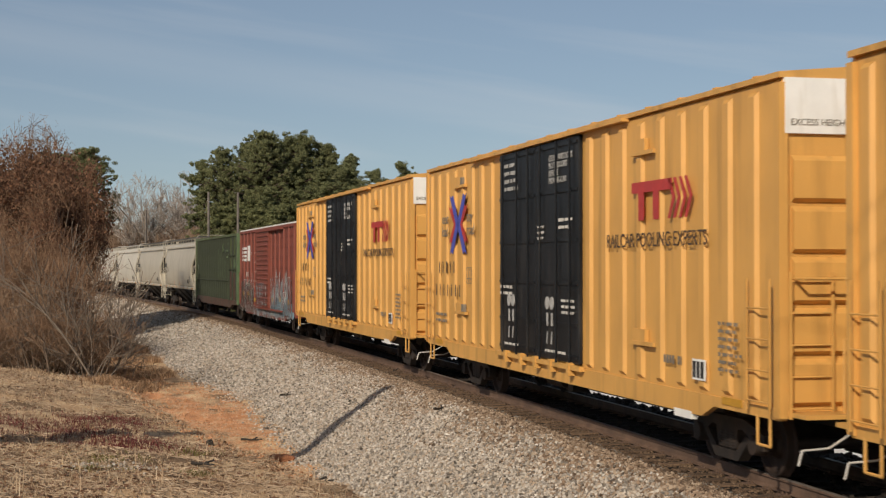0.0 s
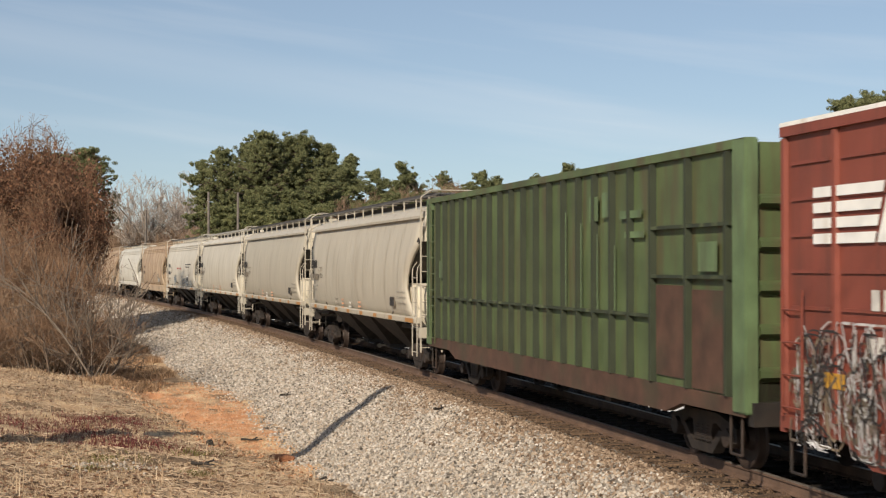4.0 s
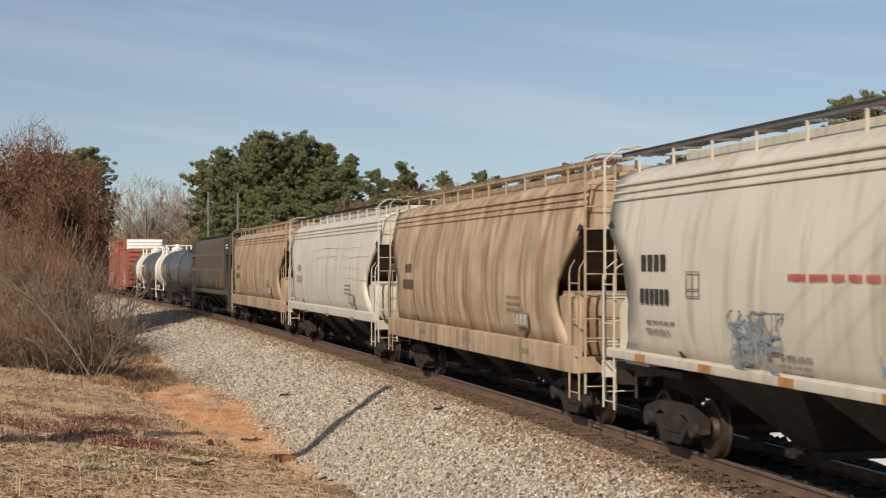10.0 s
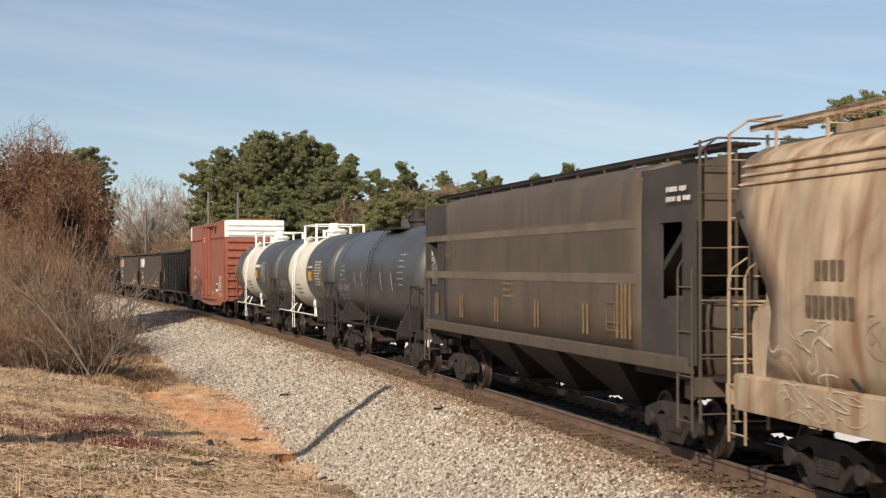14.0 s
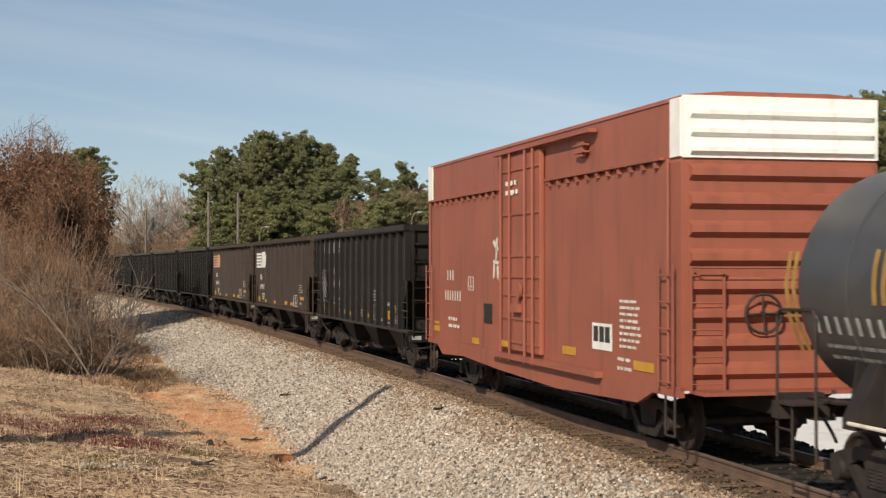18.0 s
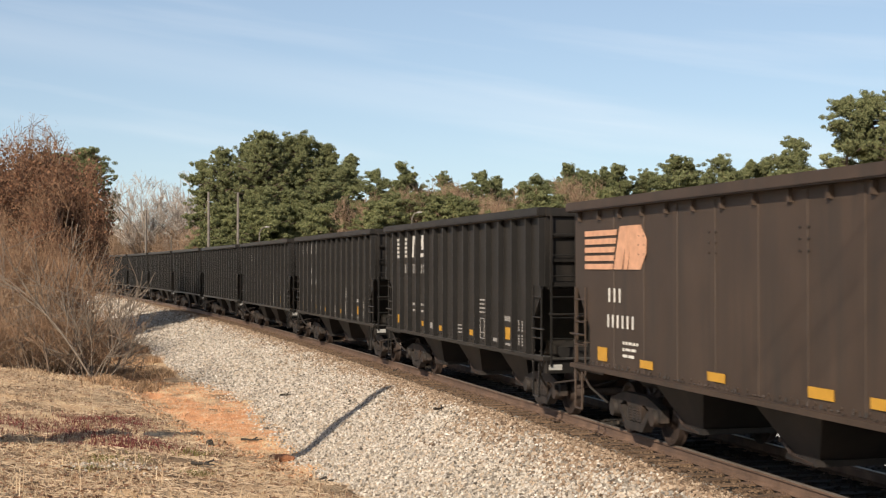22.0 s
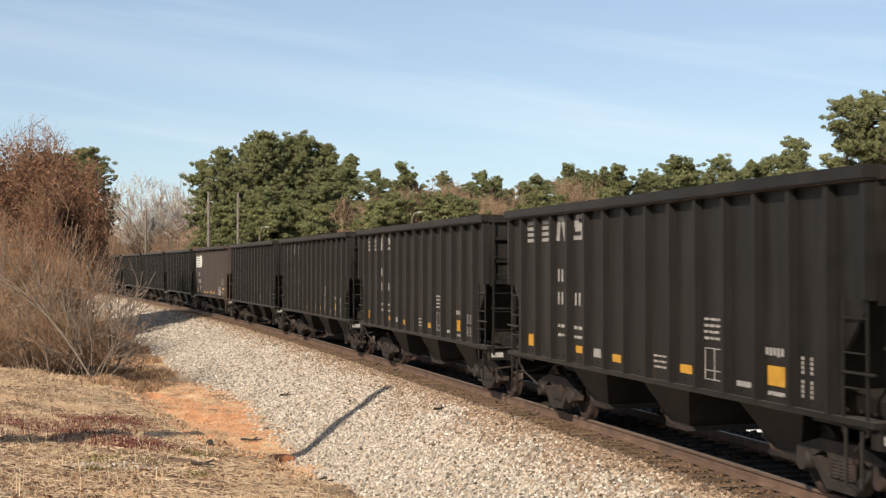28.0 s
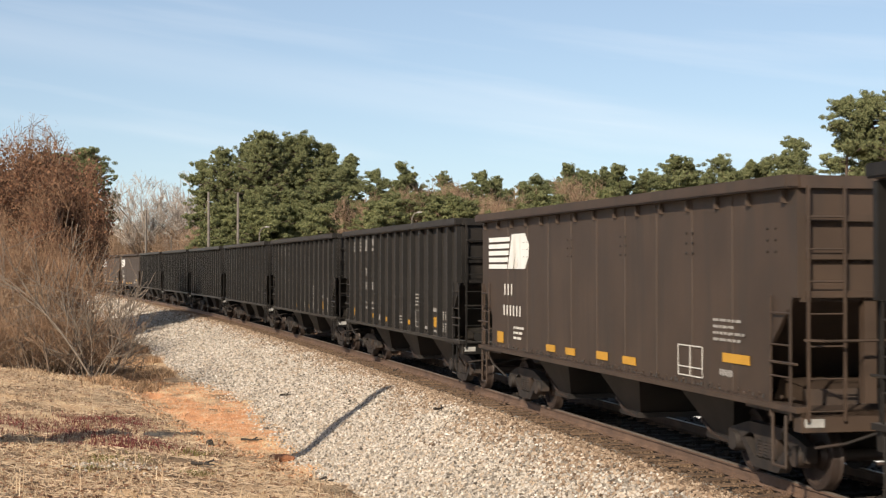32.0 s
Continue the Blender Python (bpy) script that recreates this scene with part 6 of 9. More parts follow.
M_TANKSTRIPE = surface("dull_yellow_stripe", (0.34, 0.2, 0.05), 0.6, vary=0.25, scale=6)


def tank_car(left, right, white_band, label, lettered=False):
    L = right - left
    e = L / 2
    car = car_base("tank_car", label, left, right, e - 1.9)
    R, zc = 1.42, 2.52
    hl = e - 0.2                                           # half length of the shell
    prof = [(-hl, 0.02)] + [(-hl + 0.5 * (1 - math.sin(a)), R * math.cos(a)) for a in np.linspace(1.45, 0.0, 9)]
    prof = prof + [(-x, r) for x, r in prof[::-1]]
    bm = bmesh.new()
    lathe(bm, prof, "x", 48, (0, 0, zc))
    tank = part("tank", bm, M_TANKBLACK, car, "glossy black tank shell")
    if white_band:
        x0, x1 = white_band
        bm = bmesh.new()
        lathe(bm, [(x0, R - 0.02), (x0, R + 0.006), (x1, R + 0.006), (x1, R - 0.02)], "x", 48, (0, 0, zc))
        part("band", bm, M_TANKWHITE, tank, "broad dirty white band")
        for x in (x0, x1):
            bm = bmesh.new()
            lathe(bm, [(x - 0.05, R - 0.02), (x - 0.05, R + 0.012), (x + 0.05, R + 0.012), (x + 0.05, R - 0.02)], "x", 48, (0, 0, zc))
            part("band_edge", bm, M_GREYINK, tank)
    for x in (-hl + 1.6, hl - 1.6):                         # girth seams
        bm = bmesh.new()
        lathe(bm, [(x - 0.03, R - 0.01), (x, R + 0.008), (x + 0.03, R - 0.01)], "x", 48, (0, 0, zc))
        part("seam", bm, M_TANKBLACK, tank)
    for sgn in (-1, 1):
        x = e * sgn
        a, c = sorted((x - 3.0 * sgn, x - 0.1 * sgn))
        bm = bmesh.new()
        box(bm, a, c, -0.3, 0.3, 0.72, 1.12)
        prism(bm, [(-1.5, 0.98), (1.5, 0.98), (1.5, 1.1), (1.15, 1.75), (1.0, 1.62), (0.6, 1.3), (0.0, 1.18), (-0.6, 1.3), (-1.0, 1.62), (-1.15, 1.75), (-1.5, 1.1)], x - 2.0 * sgn - 0.14, x - 2.0 * sgn + 0.14)
        for q in (-0.35, 0.35):
            prism(bm, [(-1.3, 1.05), (1.3, 1.05), (1.18, 1.8), (0.9, 1.5), (-0.9, 1.5), (-1.18, 1.8)], x - 2.0 * sgn + q - 0.03, x - 2.0 * sgn + q + 0.03)
        part("saddle", bm, M_STEEL, car)
        box_part("end_sill", car, M_STEEL, min(x - 0.2 * sgn, x), max(x - 0.2 * sgn, x), -1.45, 1.45, 0.92, 1.1)
        bm = bmesh.new()
        for k in range(5):
            box(bm, min(x - 0.55 * sgn, x), max(x - 0.55 * sgn, x), -1.45 + 0.6 * k, -1.0 + 0.6 * k, 1.1, 1.13)
        part("end_walkway", bm, M_STEEL, car)
        for sy in (-1, 1):
            bm = bmesh.new()
            bar_path(bm, [(x - 0.06 * sgn, sy * 1.4, 0.45), (x - 0.06 * sgn, sy * 1.4, 2.15), (x - 0.15 * sgn, sy * 1.4, 2.25), (x - 1.0 * sgn, sy * 1.4, 2.25), (x - 1.06 * sgn, sy * 1.4, 2.15), (x - 1.06 * sgn, sy * 1.4, 0.5)], 0.02)
            for z in (0.5, 0.8):
                rod(bm, (x - 0.06 * sgn, sy * 1.4, z), (x - 0.46 * sgn, sy * 1.4, z), 0.018, 6)
            rod(bm, (x - 0.46 * sgn, sy * 1.4, 0.45), (x - 0.46 * sgn, sy * 1.4, 1.1), 0.018, 6)
            part("grab_rail", bm, M_STEEL, car)
        bm = bmesh.new()
        bar_path(bm, [(x - 0.05 * sgn, -1.4, 2.2), (x - 0.05 * sgn, 1.4, 2.2)], 0.02)
        part("end_rail", bm, M_STEEL, car)
        coupler(car, x - 0.1 * sgn, sgn)
    for sy in (-1, 1):
        bm = bmesh.new()
        rod(bm, (-e + 2.0, sy * 1.5, 1.05), (e - 2.0, sy * 1.5, 1.05), 0.024, 8)
        part("side_rail", bm, M_TANKWHITE if white_band else M_STEEL, car)
    # top platform, railings, manway and valves
    pm = M_WHITE if white_band else M_STEEL
    cx = (sum(white_band) / 2) if white_band else 0.3
    top = zc + R
    bm = bmesh.new()
    for sy in (-1, 1):
        box(bm, cx - 1.25, cx + 1.25, sy * 0.62 - 0.28, sy * 0.62 + 0.28, top - 0.1, top - 0.06)
    part("top_platform", bm, pm, car, "steel grating platform")
    if white_band:
        for u in (cx - 1.25, cx + 1.25):
            for y in (-0.9, 0.9):
                box_part("railing_post", car, pm, u - 0.04, u + 0.04, y - 0.04, y + 0.04, top - 0.32, top + 0.42)
        bm = bmesh.new()
        for z in (top + 0.4,):
            bar_path(bm, [(cx - 1.25, -0.9, z), (cx + 1.25, -0.9, z), (cx + 1.25, 0.9, z), (cx - 1.25, 0.9, z), (cx - 1.25, -0.9, z)], 0.028)
        part("railing", bm, pm, car)
    bm = bmesh.new()
    lathe(bm, [(top - 0.15, 0.36), (top + 0.12, 0.36), (top + 0.13, 0.42), (top + 0.2, 0.42), (top + 0.26, 0.3)], "z", 20, (cx + 0.5, 0, 0))
    part("manway", bm, pm, car)
    bm = bmesh.new()
    lathe(bm, [(top - 0.1, 0.22), (top + 0.45, 0.22), (top + 0.5, 0.17)], "z", 16, (cx - 0.45, 0.1, 0))
    lathe(bm, [(top - 0.1, 0.07), (top + 0.25, 0.07)], "z", 10, (cx - 0.9, -0.2, 0))
    part("valve", bm, pm, car)
    # ladder down the near and far side, following the shell
    for sy in (-1, 1):
        bm = bmesh.new()
        lx = cx - 0.25 if white_band else cx
        pts = [(sy * 1.5, 0.45), (sy * 1.53, 1.1), (sy * 1.52, zc), (sy * 1.4, zc + 0.65), (sy * 1.05, zc + 1.15), (sy * 0.85, top)]
        for u in (lx - 0.22, lx + 0.22):
            bar_path(bm, [(u, y, z) for y, z in pts], 0.014)
        ladder = part("ladder", bm, pm, car)
        bm = bmesh.new()
        rod(bm, (lx - 0.22, 0, 0), (lx + 0.22, 0, 0), 0.01, 6)
        rung = to_mesh("rung", bm, pm)
        for k in range(12):
            z = 0.5 + k * 0.28
            piece("rung", rung, ladder, pose(0, float(np.interp(z, [p[1] for p in pts], [abs(p[0]) for p in pts])) * sy, z))
        bm = bmesh.new()
        for u in (lx - 0.9, lx + 0.9):
            bar_path(bm, [(u, sy * 1.5, 1.05), (u * 0.6 + lx * 0.4, sy * 1.3, 1.35)], 0.03)
        part("brace", bm, pm, car)
    if not white_band:
        bm = bmesh.new()
        lathe(bm, [(top - 0.1, 0.5), (top + 0.18, 0.5), (top + 0.22, 0.4)], "z", 20, (cx, 0, 0))
        part("dome", bm, M_TANKBLACK, car)

    def shell_rows(rows, m, lab, proud=0.012):
        """Stencilled dashes that follow the curve of the shell."""
        bm2 = bmesh.new()
        for a0, a1, z0, z1 in rows:
            vs = []
            for zz in (z0, z1):
                y = -math.sqrt((R + proud) ** 2 - (zz - zc) ** 2)
                vs.append((bm2.verts.new((a0, y, zz)), bm2.verts.new((a1, y, zz))))
            bm2.faces.new((vs[0][0], vs[0][1], vs[1][1], vs[1][0]))
        return tagged(part("stencil", bm2, m, car, lab), kind="stuff")

    def on_shell(x, z, w, h, m, name="stencil", lab="stencilled lines", proud=0.012):
        """A small plate that follows the curve of the shell."""
        bm2 = bmesh.new()
        prev = None
        for k in range(4):
            zz = z + h * k / 3
            y = -math.sqrt(max(0.01, (R + proud) ** 2 - (zz - zc) ** 2))
            row = (bm2.verts.new((x, y, zz)), bm2.verts.new((x + w, y, zz)))
            if prev:
                bm2.faces.new((prev[0], prev[1], row[1], row[0]))
            prev = row
        return part(name, bm2, m, car, lab)

    shell_rows([(-hl + 0.8 + 0.24 * k, -hl + 0.88 + 0.24 * k, 2.0, 2.2) for k in range(9)], M_TANKINK, "white stencilled mark as bars")
    shell_rows(text_rows(-hl + 0.9, 1.88, 1.9, 2, 0.05, 0.13, 91), M_TANKINK, "small stencilled load lines")
    if white_band:
        q = x1
        for k in range(2):
            on_shell(q + 1.15 + 0.18 * k, 2.25, 0.09, 0.6, M_TANKSTRIPE, lab="yellow upright stripe")
            on_shell(x0 - 0.6 + 0.2 * k, 2.35, 0.1, 0.6, M_TANKSTRIPE, lab="yellow upright stripe")
            on_shell(hl - 1.75 + 0.18 * k, 1.7, 0.1, 1.1, M_TANKSTRIPE, lab="yellow upright stripe")
            on_shell(-hl + 0.12 + 0.18 * k, 1.75, 0.1, 1.2, M_TANKSTRIPE, lab="yellow upright stripe")
        shell_rows(text_rows(q + 1.65, 2.95, 1.35, 9, 0.06, 0.1, 92), M_DIRTYWHITE, "white stencilled table")
        on_shell(q + 0.35 if not lettered else q - 0.05, 2.25, 0.75, 0.34, M_ORANGE, "placard", "orange hazard placard")
        on_shell(x0 + 1.4, 1.75, 1.0, 0.05, M_GREYINK)
        on_shell(x0 + 1.4, 1.9, 1.2, 0.05, M_GREYINK)
        on_shell(x0 + 1.4, 2.05, 1.1, 0.05, M_GREYINK)
        on_shell(q + 0.25, 2.72, 0.9, 0.05, M_DIRTYWHITE)
        if lettered:
            lettering(car, "PHOSPHORIC ACID", q + 0.14, 2.74, 0.16, M_WHITE, -R - 0.014)
        bm2 = bmesh.new()
        for u in (q + 2.15, q + 2.4):
            prism(bm2, [(u, 1.3), (u + 0.15, 1.45), (u, 1.6), (u - 0.15, 1.45)], -1.52, -1.5, "y")
            box(bm2, u - 0.02, u + 0.02, -1.5, -1.46, 1.0, 1.4)
        part("placard", bm2, M_WHITE, car, "white diamond placards")
    else:
        for x in (-2.2, -1.2, 1.6, 3.0):
            on_shell(x, 2.1, 0.07, 0.5, M_TANKINK, lab="pale upright stripe")
        shell_rows(text_rows(3.8, 3.1, 0.8, 6, 0.04, 0.16, 93), M_TANKINK, "faint stencilled table")
        shell_rows(text_rows(-4.6, 2.8, 1.0, 4, 0.05, 0.14, 94), M_TANKINK, "faint stencilled lines")
    bm = bmesh.new()
    box(bm, cx - 0.3, cx + 0.3, -0.35, 0.35, 0.72, zc - R + 0.05)
    lathe(bm, [(-0.62, 0.16), (-0.3, 0.18)], "y", 12, (cx, 0, 0.75))
    part("outlet", bm, M_STEEL, car)
    return car


tank_car(-201.3, -188.7, None, "plain glossy black tank car with stub sills")
tank_car(-213.95, -201.4, (-2.6, 1.55), "black tank car with a broad white band and railed top")
tank_car(-226.65, -214.1, (-3.3, 0.95), "black acid tank car with white band and railed top", True)

# ---- coal hoppers ----
M_PLATE = surface("grimy_white_plate", (0.34, 0.33, 0.31), 0.6, vary=0.25, scale=6)
RIBS = [-5.95 + 11.9 * k / 13 for k in range(14)]


def painted(car, rects, m, label):
    """Paint that runs over sheet and ribs of a ribbed side: a piece on the sheet, and one on each rib in its way."""
    bm = bmesh.new()
    for x0, x1, z0, z1 in rects:
        box(bm, x0, x1, -1.496, -1.489, z0, z1)
        for c in RIBS:
            a, b = max(x0, c - 0.05), min(x1, c + 0.05)
            if b - a > 0.01:
                box(bm, a, b, -1.606, -1.599, z0, z1)
    return tagged(part("stencil", bm, m, car, label), kind="stuff")


def between(x, w):
    """Shift a mark of width w so that it lies between two ribs."""
    c = min((abs(g + 0.4577 - x - w / 2), g + 0.4577) for g in RIBS)[1]
    return c - w / 2


def logo_rects(z, h, wide):
    """A railway mark set panel by panel between the ribs: fields of stripes, then slanted strokes and a stepped block."""
    rects = []
    panels = [g + 0.4577 for g in RIBS[:4]]
    for c in panels[:2]:
        for k in range(5 if not wide else 4):
            n = 5 if not wide else 4
            z0 = z + h * k / n
            rects.append((c - 0.3, c + (0.3 if wide else 0.38), z0, z0 + h / n * 0.62))
    for k in range(6):
        z0, z1, q = z + h * k / 6, z + h * (k + 1) / 6, 0.1 * k / 6
        c = panels[2] - 0.37
        for u, v in ((0.0, 0.16), (0.42 - 0.05 * k, 0.6 - 0.05 * k), (0.5, 0.66)):
            rects.append((c + u + q * 0.8, c + v + q * 0.8, z0, z1))
        c = panels[3] - 0.36
        u, v = ((0.02, 0.58), (0.4, 0.62), (0.08, 0.6), (0.02, 0.56), (0.0, 0.22), (0.04, 0.62))[k]
        rects.append((c + u + q, c + v + q, z0, z1))
    return rects


def coal_hopper(m, ribbed, label, mark, mark_m, spread=False):
    e, w, h = 6.85 if ribbed else 7.05, 1.49, 3.72
    car = tagged(new("coal_hopper"), label, "freight car", "cars of the freight train")
    tx = 5.35
    for x in (-tx, tx):
        truck(car, x)
    for sgn in (-1, 1):
        y = w * sgn
        bm = bmesh.new()                                    # side sheet, cut away over the end platforms
        prism(bm, [(-e + 0.75, 1.1), (e - 0.75, 1.1), (e - 0.75, 1.75), (e - 0.1, 2.4), (e, 2.4), (e, h), (-e, h), (-e, 2.4), (-e + 0.1, 2.4), (-e + 0.75, 1.75)], y - 0.05 * sgn, y, "y")
        part("side_wall", bm, m, car)
        a, c = sorted((y - 0.1 * sgn, y + 0.17 * sgn))
        box_part("top_chord", car, m, -e - 0.04, e + 0.04, a, c, h - 0.03, h + 0.13, "", 0.02)
        a, c = sorted((y - 0.1 * sgn, y + 0.07 * sgn))
        box_part("side_sill", car, m, -e - 0.1, e + 0.1, a, c, 1.05, 1.12)
        bm = bmesh.new()
        u = -e + 0.5
        while u < e:
            rod(bm, (u, y - 0.005 * sgn, 1.2), (u, y + 0.014 * sgn, 1.2), 0.022, 6)
            u += 0.3
        tagged(part("rivet_line", bm, m, car), kind="stuff")
    if ribbed:
        rib = rib_mesh("side_rib", 0.12, 0.11, 1.12, h - 0.04, m, 0.018)
        both_sides("side_rib", rib, car, [-e + 0.9 + (2 * e - 1.8) * k / 13 for k in range(14)], w)
        short = rib_mesh("corner_rib", 0.12, 0.11, 2.4, h - 0.04, m, 0.018)
        both_sides("corner_rib", short, car, [-e + 0.08, e - 0.08], w)
    else:
        stub = rib_mesh("top_bracket", 0.08, 0.06, h - 0.2, h - 0.03, m, 0.012)
        both_sides("top_bracket", stub, car, [-e + 0.3 + k * (2 * e - 0.6) / 14 for k in range(15)], w)
        post = rib_mesh("inner_post", 0.16, 0.012, 1.15, h - 0.05, m, 0.006)
        both_sides("inner_post", post, car, [-5.2 + k * 1.3 for k in range(9)], w)
        bm = bmesh.new()
        for u in (-3.9, -1.3, 1.3, 3.9, 6.4):
            for k in range(3):
                for q in (-0.11, 0.11):
                    rod(bm, (u + q, -w - 0.002, 2.95 + 0.14 * k), (u + q, -w - 0.022, 2.95 + 0.14 * k), 0.016, 6)
        rb = random.Random(3)
        for k in range(90):
            u = -6.3 + 12.6 * k / 90 + rb.uniform(-0.05, 0.05)
            rod(bm, (u, -w - 0.002, 1.15 + rb.uniform(-0.02, 0.07)), (u, -w - 0.012, 1.15), rb.uniform(0.01, 0.024), 6)
        tagged(part("bolt", bm, M_STEEL, car, "rusty bolt heads"), kind="stuff")
    for sgn in (-1, 1):
        x = e * sgn
        a, c = sorted((x, x - 0.05 * sgn))
        box_part("end_wall", car, m, a, c, -w + 0.05, w - 0.05, 2.35, h, "")
        a, c = sorted((x - 0.08 * sgn, x + 0.09 * sgn))
        box_part("end_chord", car, m, a, c, -w, w, h - 0.03, h + 0.12)
        for z in (2.4, 2.85, 3.3):
            a, c = sorted((x, x + 0.08 * sgn))
            box_part("end_beam", car, m, a, c, -w + 0.1, w - 0.1, z, z + 0.08)
        bm = bmesh.new()
        prism(bm, [(x - 0.05 * sgn, 2.4), (x - 2.6 * sgn, 1.1), (x - 2.7 * sgn, 1.1), (x - 0.15 * sgn, 2.45)], -w + 0.05, w - 0.05, "y")
        part("slope_sheet", bm, m, car)
        for y in (-0.55, 0.55):
            a, c = sorted((x - 0.1 * sgn, x + 0.02 * sgn))
            box_part("end_post", car, m, a, c, y - 0.08, y + 0.08, 1.14, 2.4)
        bm = bmesh.new()
        box(bm, min(x - 1.4 * sgn, x + 0.1 * sgn), max(x - 1.4 * sgn, x + 0.1 * sgn), -w, w, 1.0, 1.06)
        box(bm, min(x - 0.1 * sgn, x + 0.1 * sgn), max(x - 0.1 * sgn, x + 0.1 * sgn), -w, w, 0.82, 1.06)
        part("end_platform", bm, m, car)
        bm = bmesh.new()
        prism(bm, [(x - 1.6 * sgn, 1.06), (x - 0.7 * sgn, 1.06), (x - 0.75 * sgn, 1.25), (x - 1.4 * sgn, 1.35)], -1.0, 1.0, "y")
        part("bolster_cover", bm, m, car)
        for sy in (-1, 1):
            side_ladder(car, x - 0.62 * sgn, x - 0.1 * sgn, (w + 0.04) * sy, 0.95, 2.42, m, apart=False)
            end_ladder(car, x + 0.14 * sgn, sy * 0.95, sy * 1.42, 0.95, h, m, apart=False)
            stirrup(car, x - 0.35 * sgn, (w + 0.06) * sy, m, z1=1.0, z0=0.38)
        bm = bmesh.new()
        bar_path(bm, [(x + 0.1 * sgn, -1.45, 1.9), (x + 0.3 * sgn, -1.3, 1.9), (x + 0.3 * sgn, 1.3, 1.9), (x + 0.1 * sgn, 1.45, 1.9)], 0.018)
        bar_path(bm, [(x - 0.62 * sgn, -1.55, 1.62), (x + 0.1 * sgn, -1.55, 1.62)], 0.018)
        part("hand_rail", bm, m, car)
        a, c = sorted((x - 2.3 * sgn, x + 0.35 * sgn))
        box_part("draft_sill", car, M_STEEL, a, c, -0.28, 0.28, 0.7, 1.0)
        coupler(car, x + 0.3 * sgn, sgn)
        bm = bmesh.new()
        bar_path(bm, [(x + 0.2 * sgn, -0.3, 0.88), (x + 0.25 * sgn, -1.0, 0.7), (x + 0.25 * sgn, -1.4, 0.66)], 0.018)
        part("uncoupling_lever", bm, M_STEEL, car)
        bm = bmesh.new()
        bar_path(bm, [(x - 0.2 * sgn, -1.45, 1.0), (x - 0.55 * sgn, -1.42, 0.75), (x - 0.8 * sgn, -1.2, 0.5)], 0.02)
        part("brake_rod", bm, M_STEEL, car)
    box_part("end_plate", car, M_PLATE, e + 0.1, e + 0.106, -1.45, -1.2, 0.88, 0.98, "small white plate on the end sill")
    box_part("centre_sill", car, M_STEEL, -e + 1.0, e - 1.0, -0.2, 0.2, 0.78, 1.05)
    # three discharge pockets with gate gear, open between them
    for c in (-3.4, 0.1, 3.6):
        bm = bmesh.new()
        top_r = [(c - 1.05, -1.16, 1.07), (c + 1.0, -1.16, 1.07), (c + 1.0, 1.16, 1.07), (c - 1.05, 1.16, 1.07)]
        bot_r = [(c - 0.2, -0.92, 0.4), (c + 0.45, -0.92, 0.4), (c + 0.45, 0.92, 0.4), (c - 0.2, 0.92, 0.4)]
        A, C = [bm.verts.new(p) for p in top_r], [bm.verts.new(p) for p in bot_r]
        bm.faces.new(A)
        bm.faces.new(C)
        for q in range(4):
            bm.faces.new((A[q], A[(q + 1) % 4], C[(q + 1) % 4], C[q]))
        ch = part("discharge_bay", bm, M_CHUTE, car, "dusty grey discharge bay")
        bm = bmesh.new()
        box(bm, c - 0.32, c + 0.5, -0.98, 0.98, 0.33, 0.41)
        part("gate", bm, M_CHUTE, ch, "grey steel gate")
        bm = bmesh.new()                                    # lever gear up the sloping end of the pocket
        rod(bm, (c - 0.45, -1.0, 0.56), (c - 0.45, 1.0, 0.56), 0.04, 8)
        for y in (-0.96, -0.32, 0.32, 0.96):
            bar_path(bm, [(c - 0.95, y * 1.1, 1.02), (c - 0.62, y, 0.72), (c - 0.45, y, 0.56), (c - 0.2, y, 0.4), (c + 0.4, y, 0.35)], 0.03)
        part("gate_lever", bm, M_WHEEL, ch, "worn steel lever gear")
    bm = bmesh.new()                                        # heaped coal, a little below the rim
    nx, ny = 40, 8
    r = random.Random(9)
    grid = [[bm.verts.new((-e + 0.06 + (2 * e - 0.12) * i / nx, -w + 0.06 + (2 * w - 0.12) * j / ny,
                           3.45 + 0.22 * math.sin(math.pi * j / ny) * math.sin(math.pi * i / nx) ** 0.5 + r.uniform(-0.04, 0.04))) for j in range(ny + 1)] for i in range(nx + 1)]
    for i in range(nx):
        for j in range(ny):
            bm.faces.new((grid[i][j], grid[i + 1][j], grid[i + 1][j + 1], grid[i][j + 1]))
    part("coal_load", bm, M_COAL, car, "heaped black coal")
    y = -w - 0.003 if ribbed else -w - 0.014
    mark(car, y, mark_m)
    if ribbed:
        refl = ((-5.75, 1.28, 0.45, 0.22), (-2.75, 1.3, 0.42, 0.12), (-0.85, 1.26, 0.48, 0.12), (1.6, 1.28, 0.48, 0.12), (4.3, 1.32, 0.5, 0.24))
    elif spread:
        refl = ((-5.85, 1.24, 0.42, 0.22), (-3.95, 1.24, 0.5, 0.12), (-1.45, 1.24, 0.55, 0.12), (1.4, 1.26, 0.6, 0.13), (2.8, 1.26, 0.55, 0.12), (5.0, 1.52, 0.8, 0.12))
    else:
        refl = ((-5.85, 1.24, 0.42, 0.22), (-2.6, 1.24, 0.5, 0.12), (-1.5, 1.24, 0.5, 0.12), (0.1, 1.26, 0.52, 0.13), (1.3, 1.26, 0.55, 0.12), (5.0, 1.52, 0.8, 0.12))
    for x, z, a, c in refl:
        reflector(car, between(x, a) if ribbed else x, z, a, c, y)
    u = between(2.44, 0.62) if ribbed else 3.5
    frame_box(car, u, u + (0.62 if ribbed else 0.85), 1.25, 1.68, y, M_FADED if ribbed else M_DIRTYWHITE)
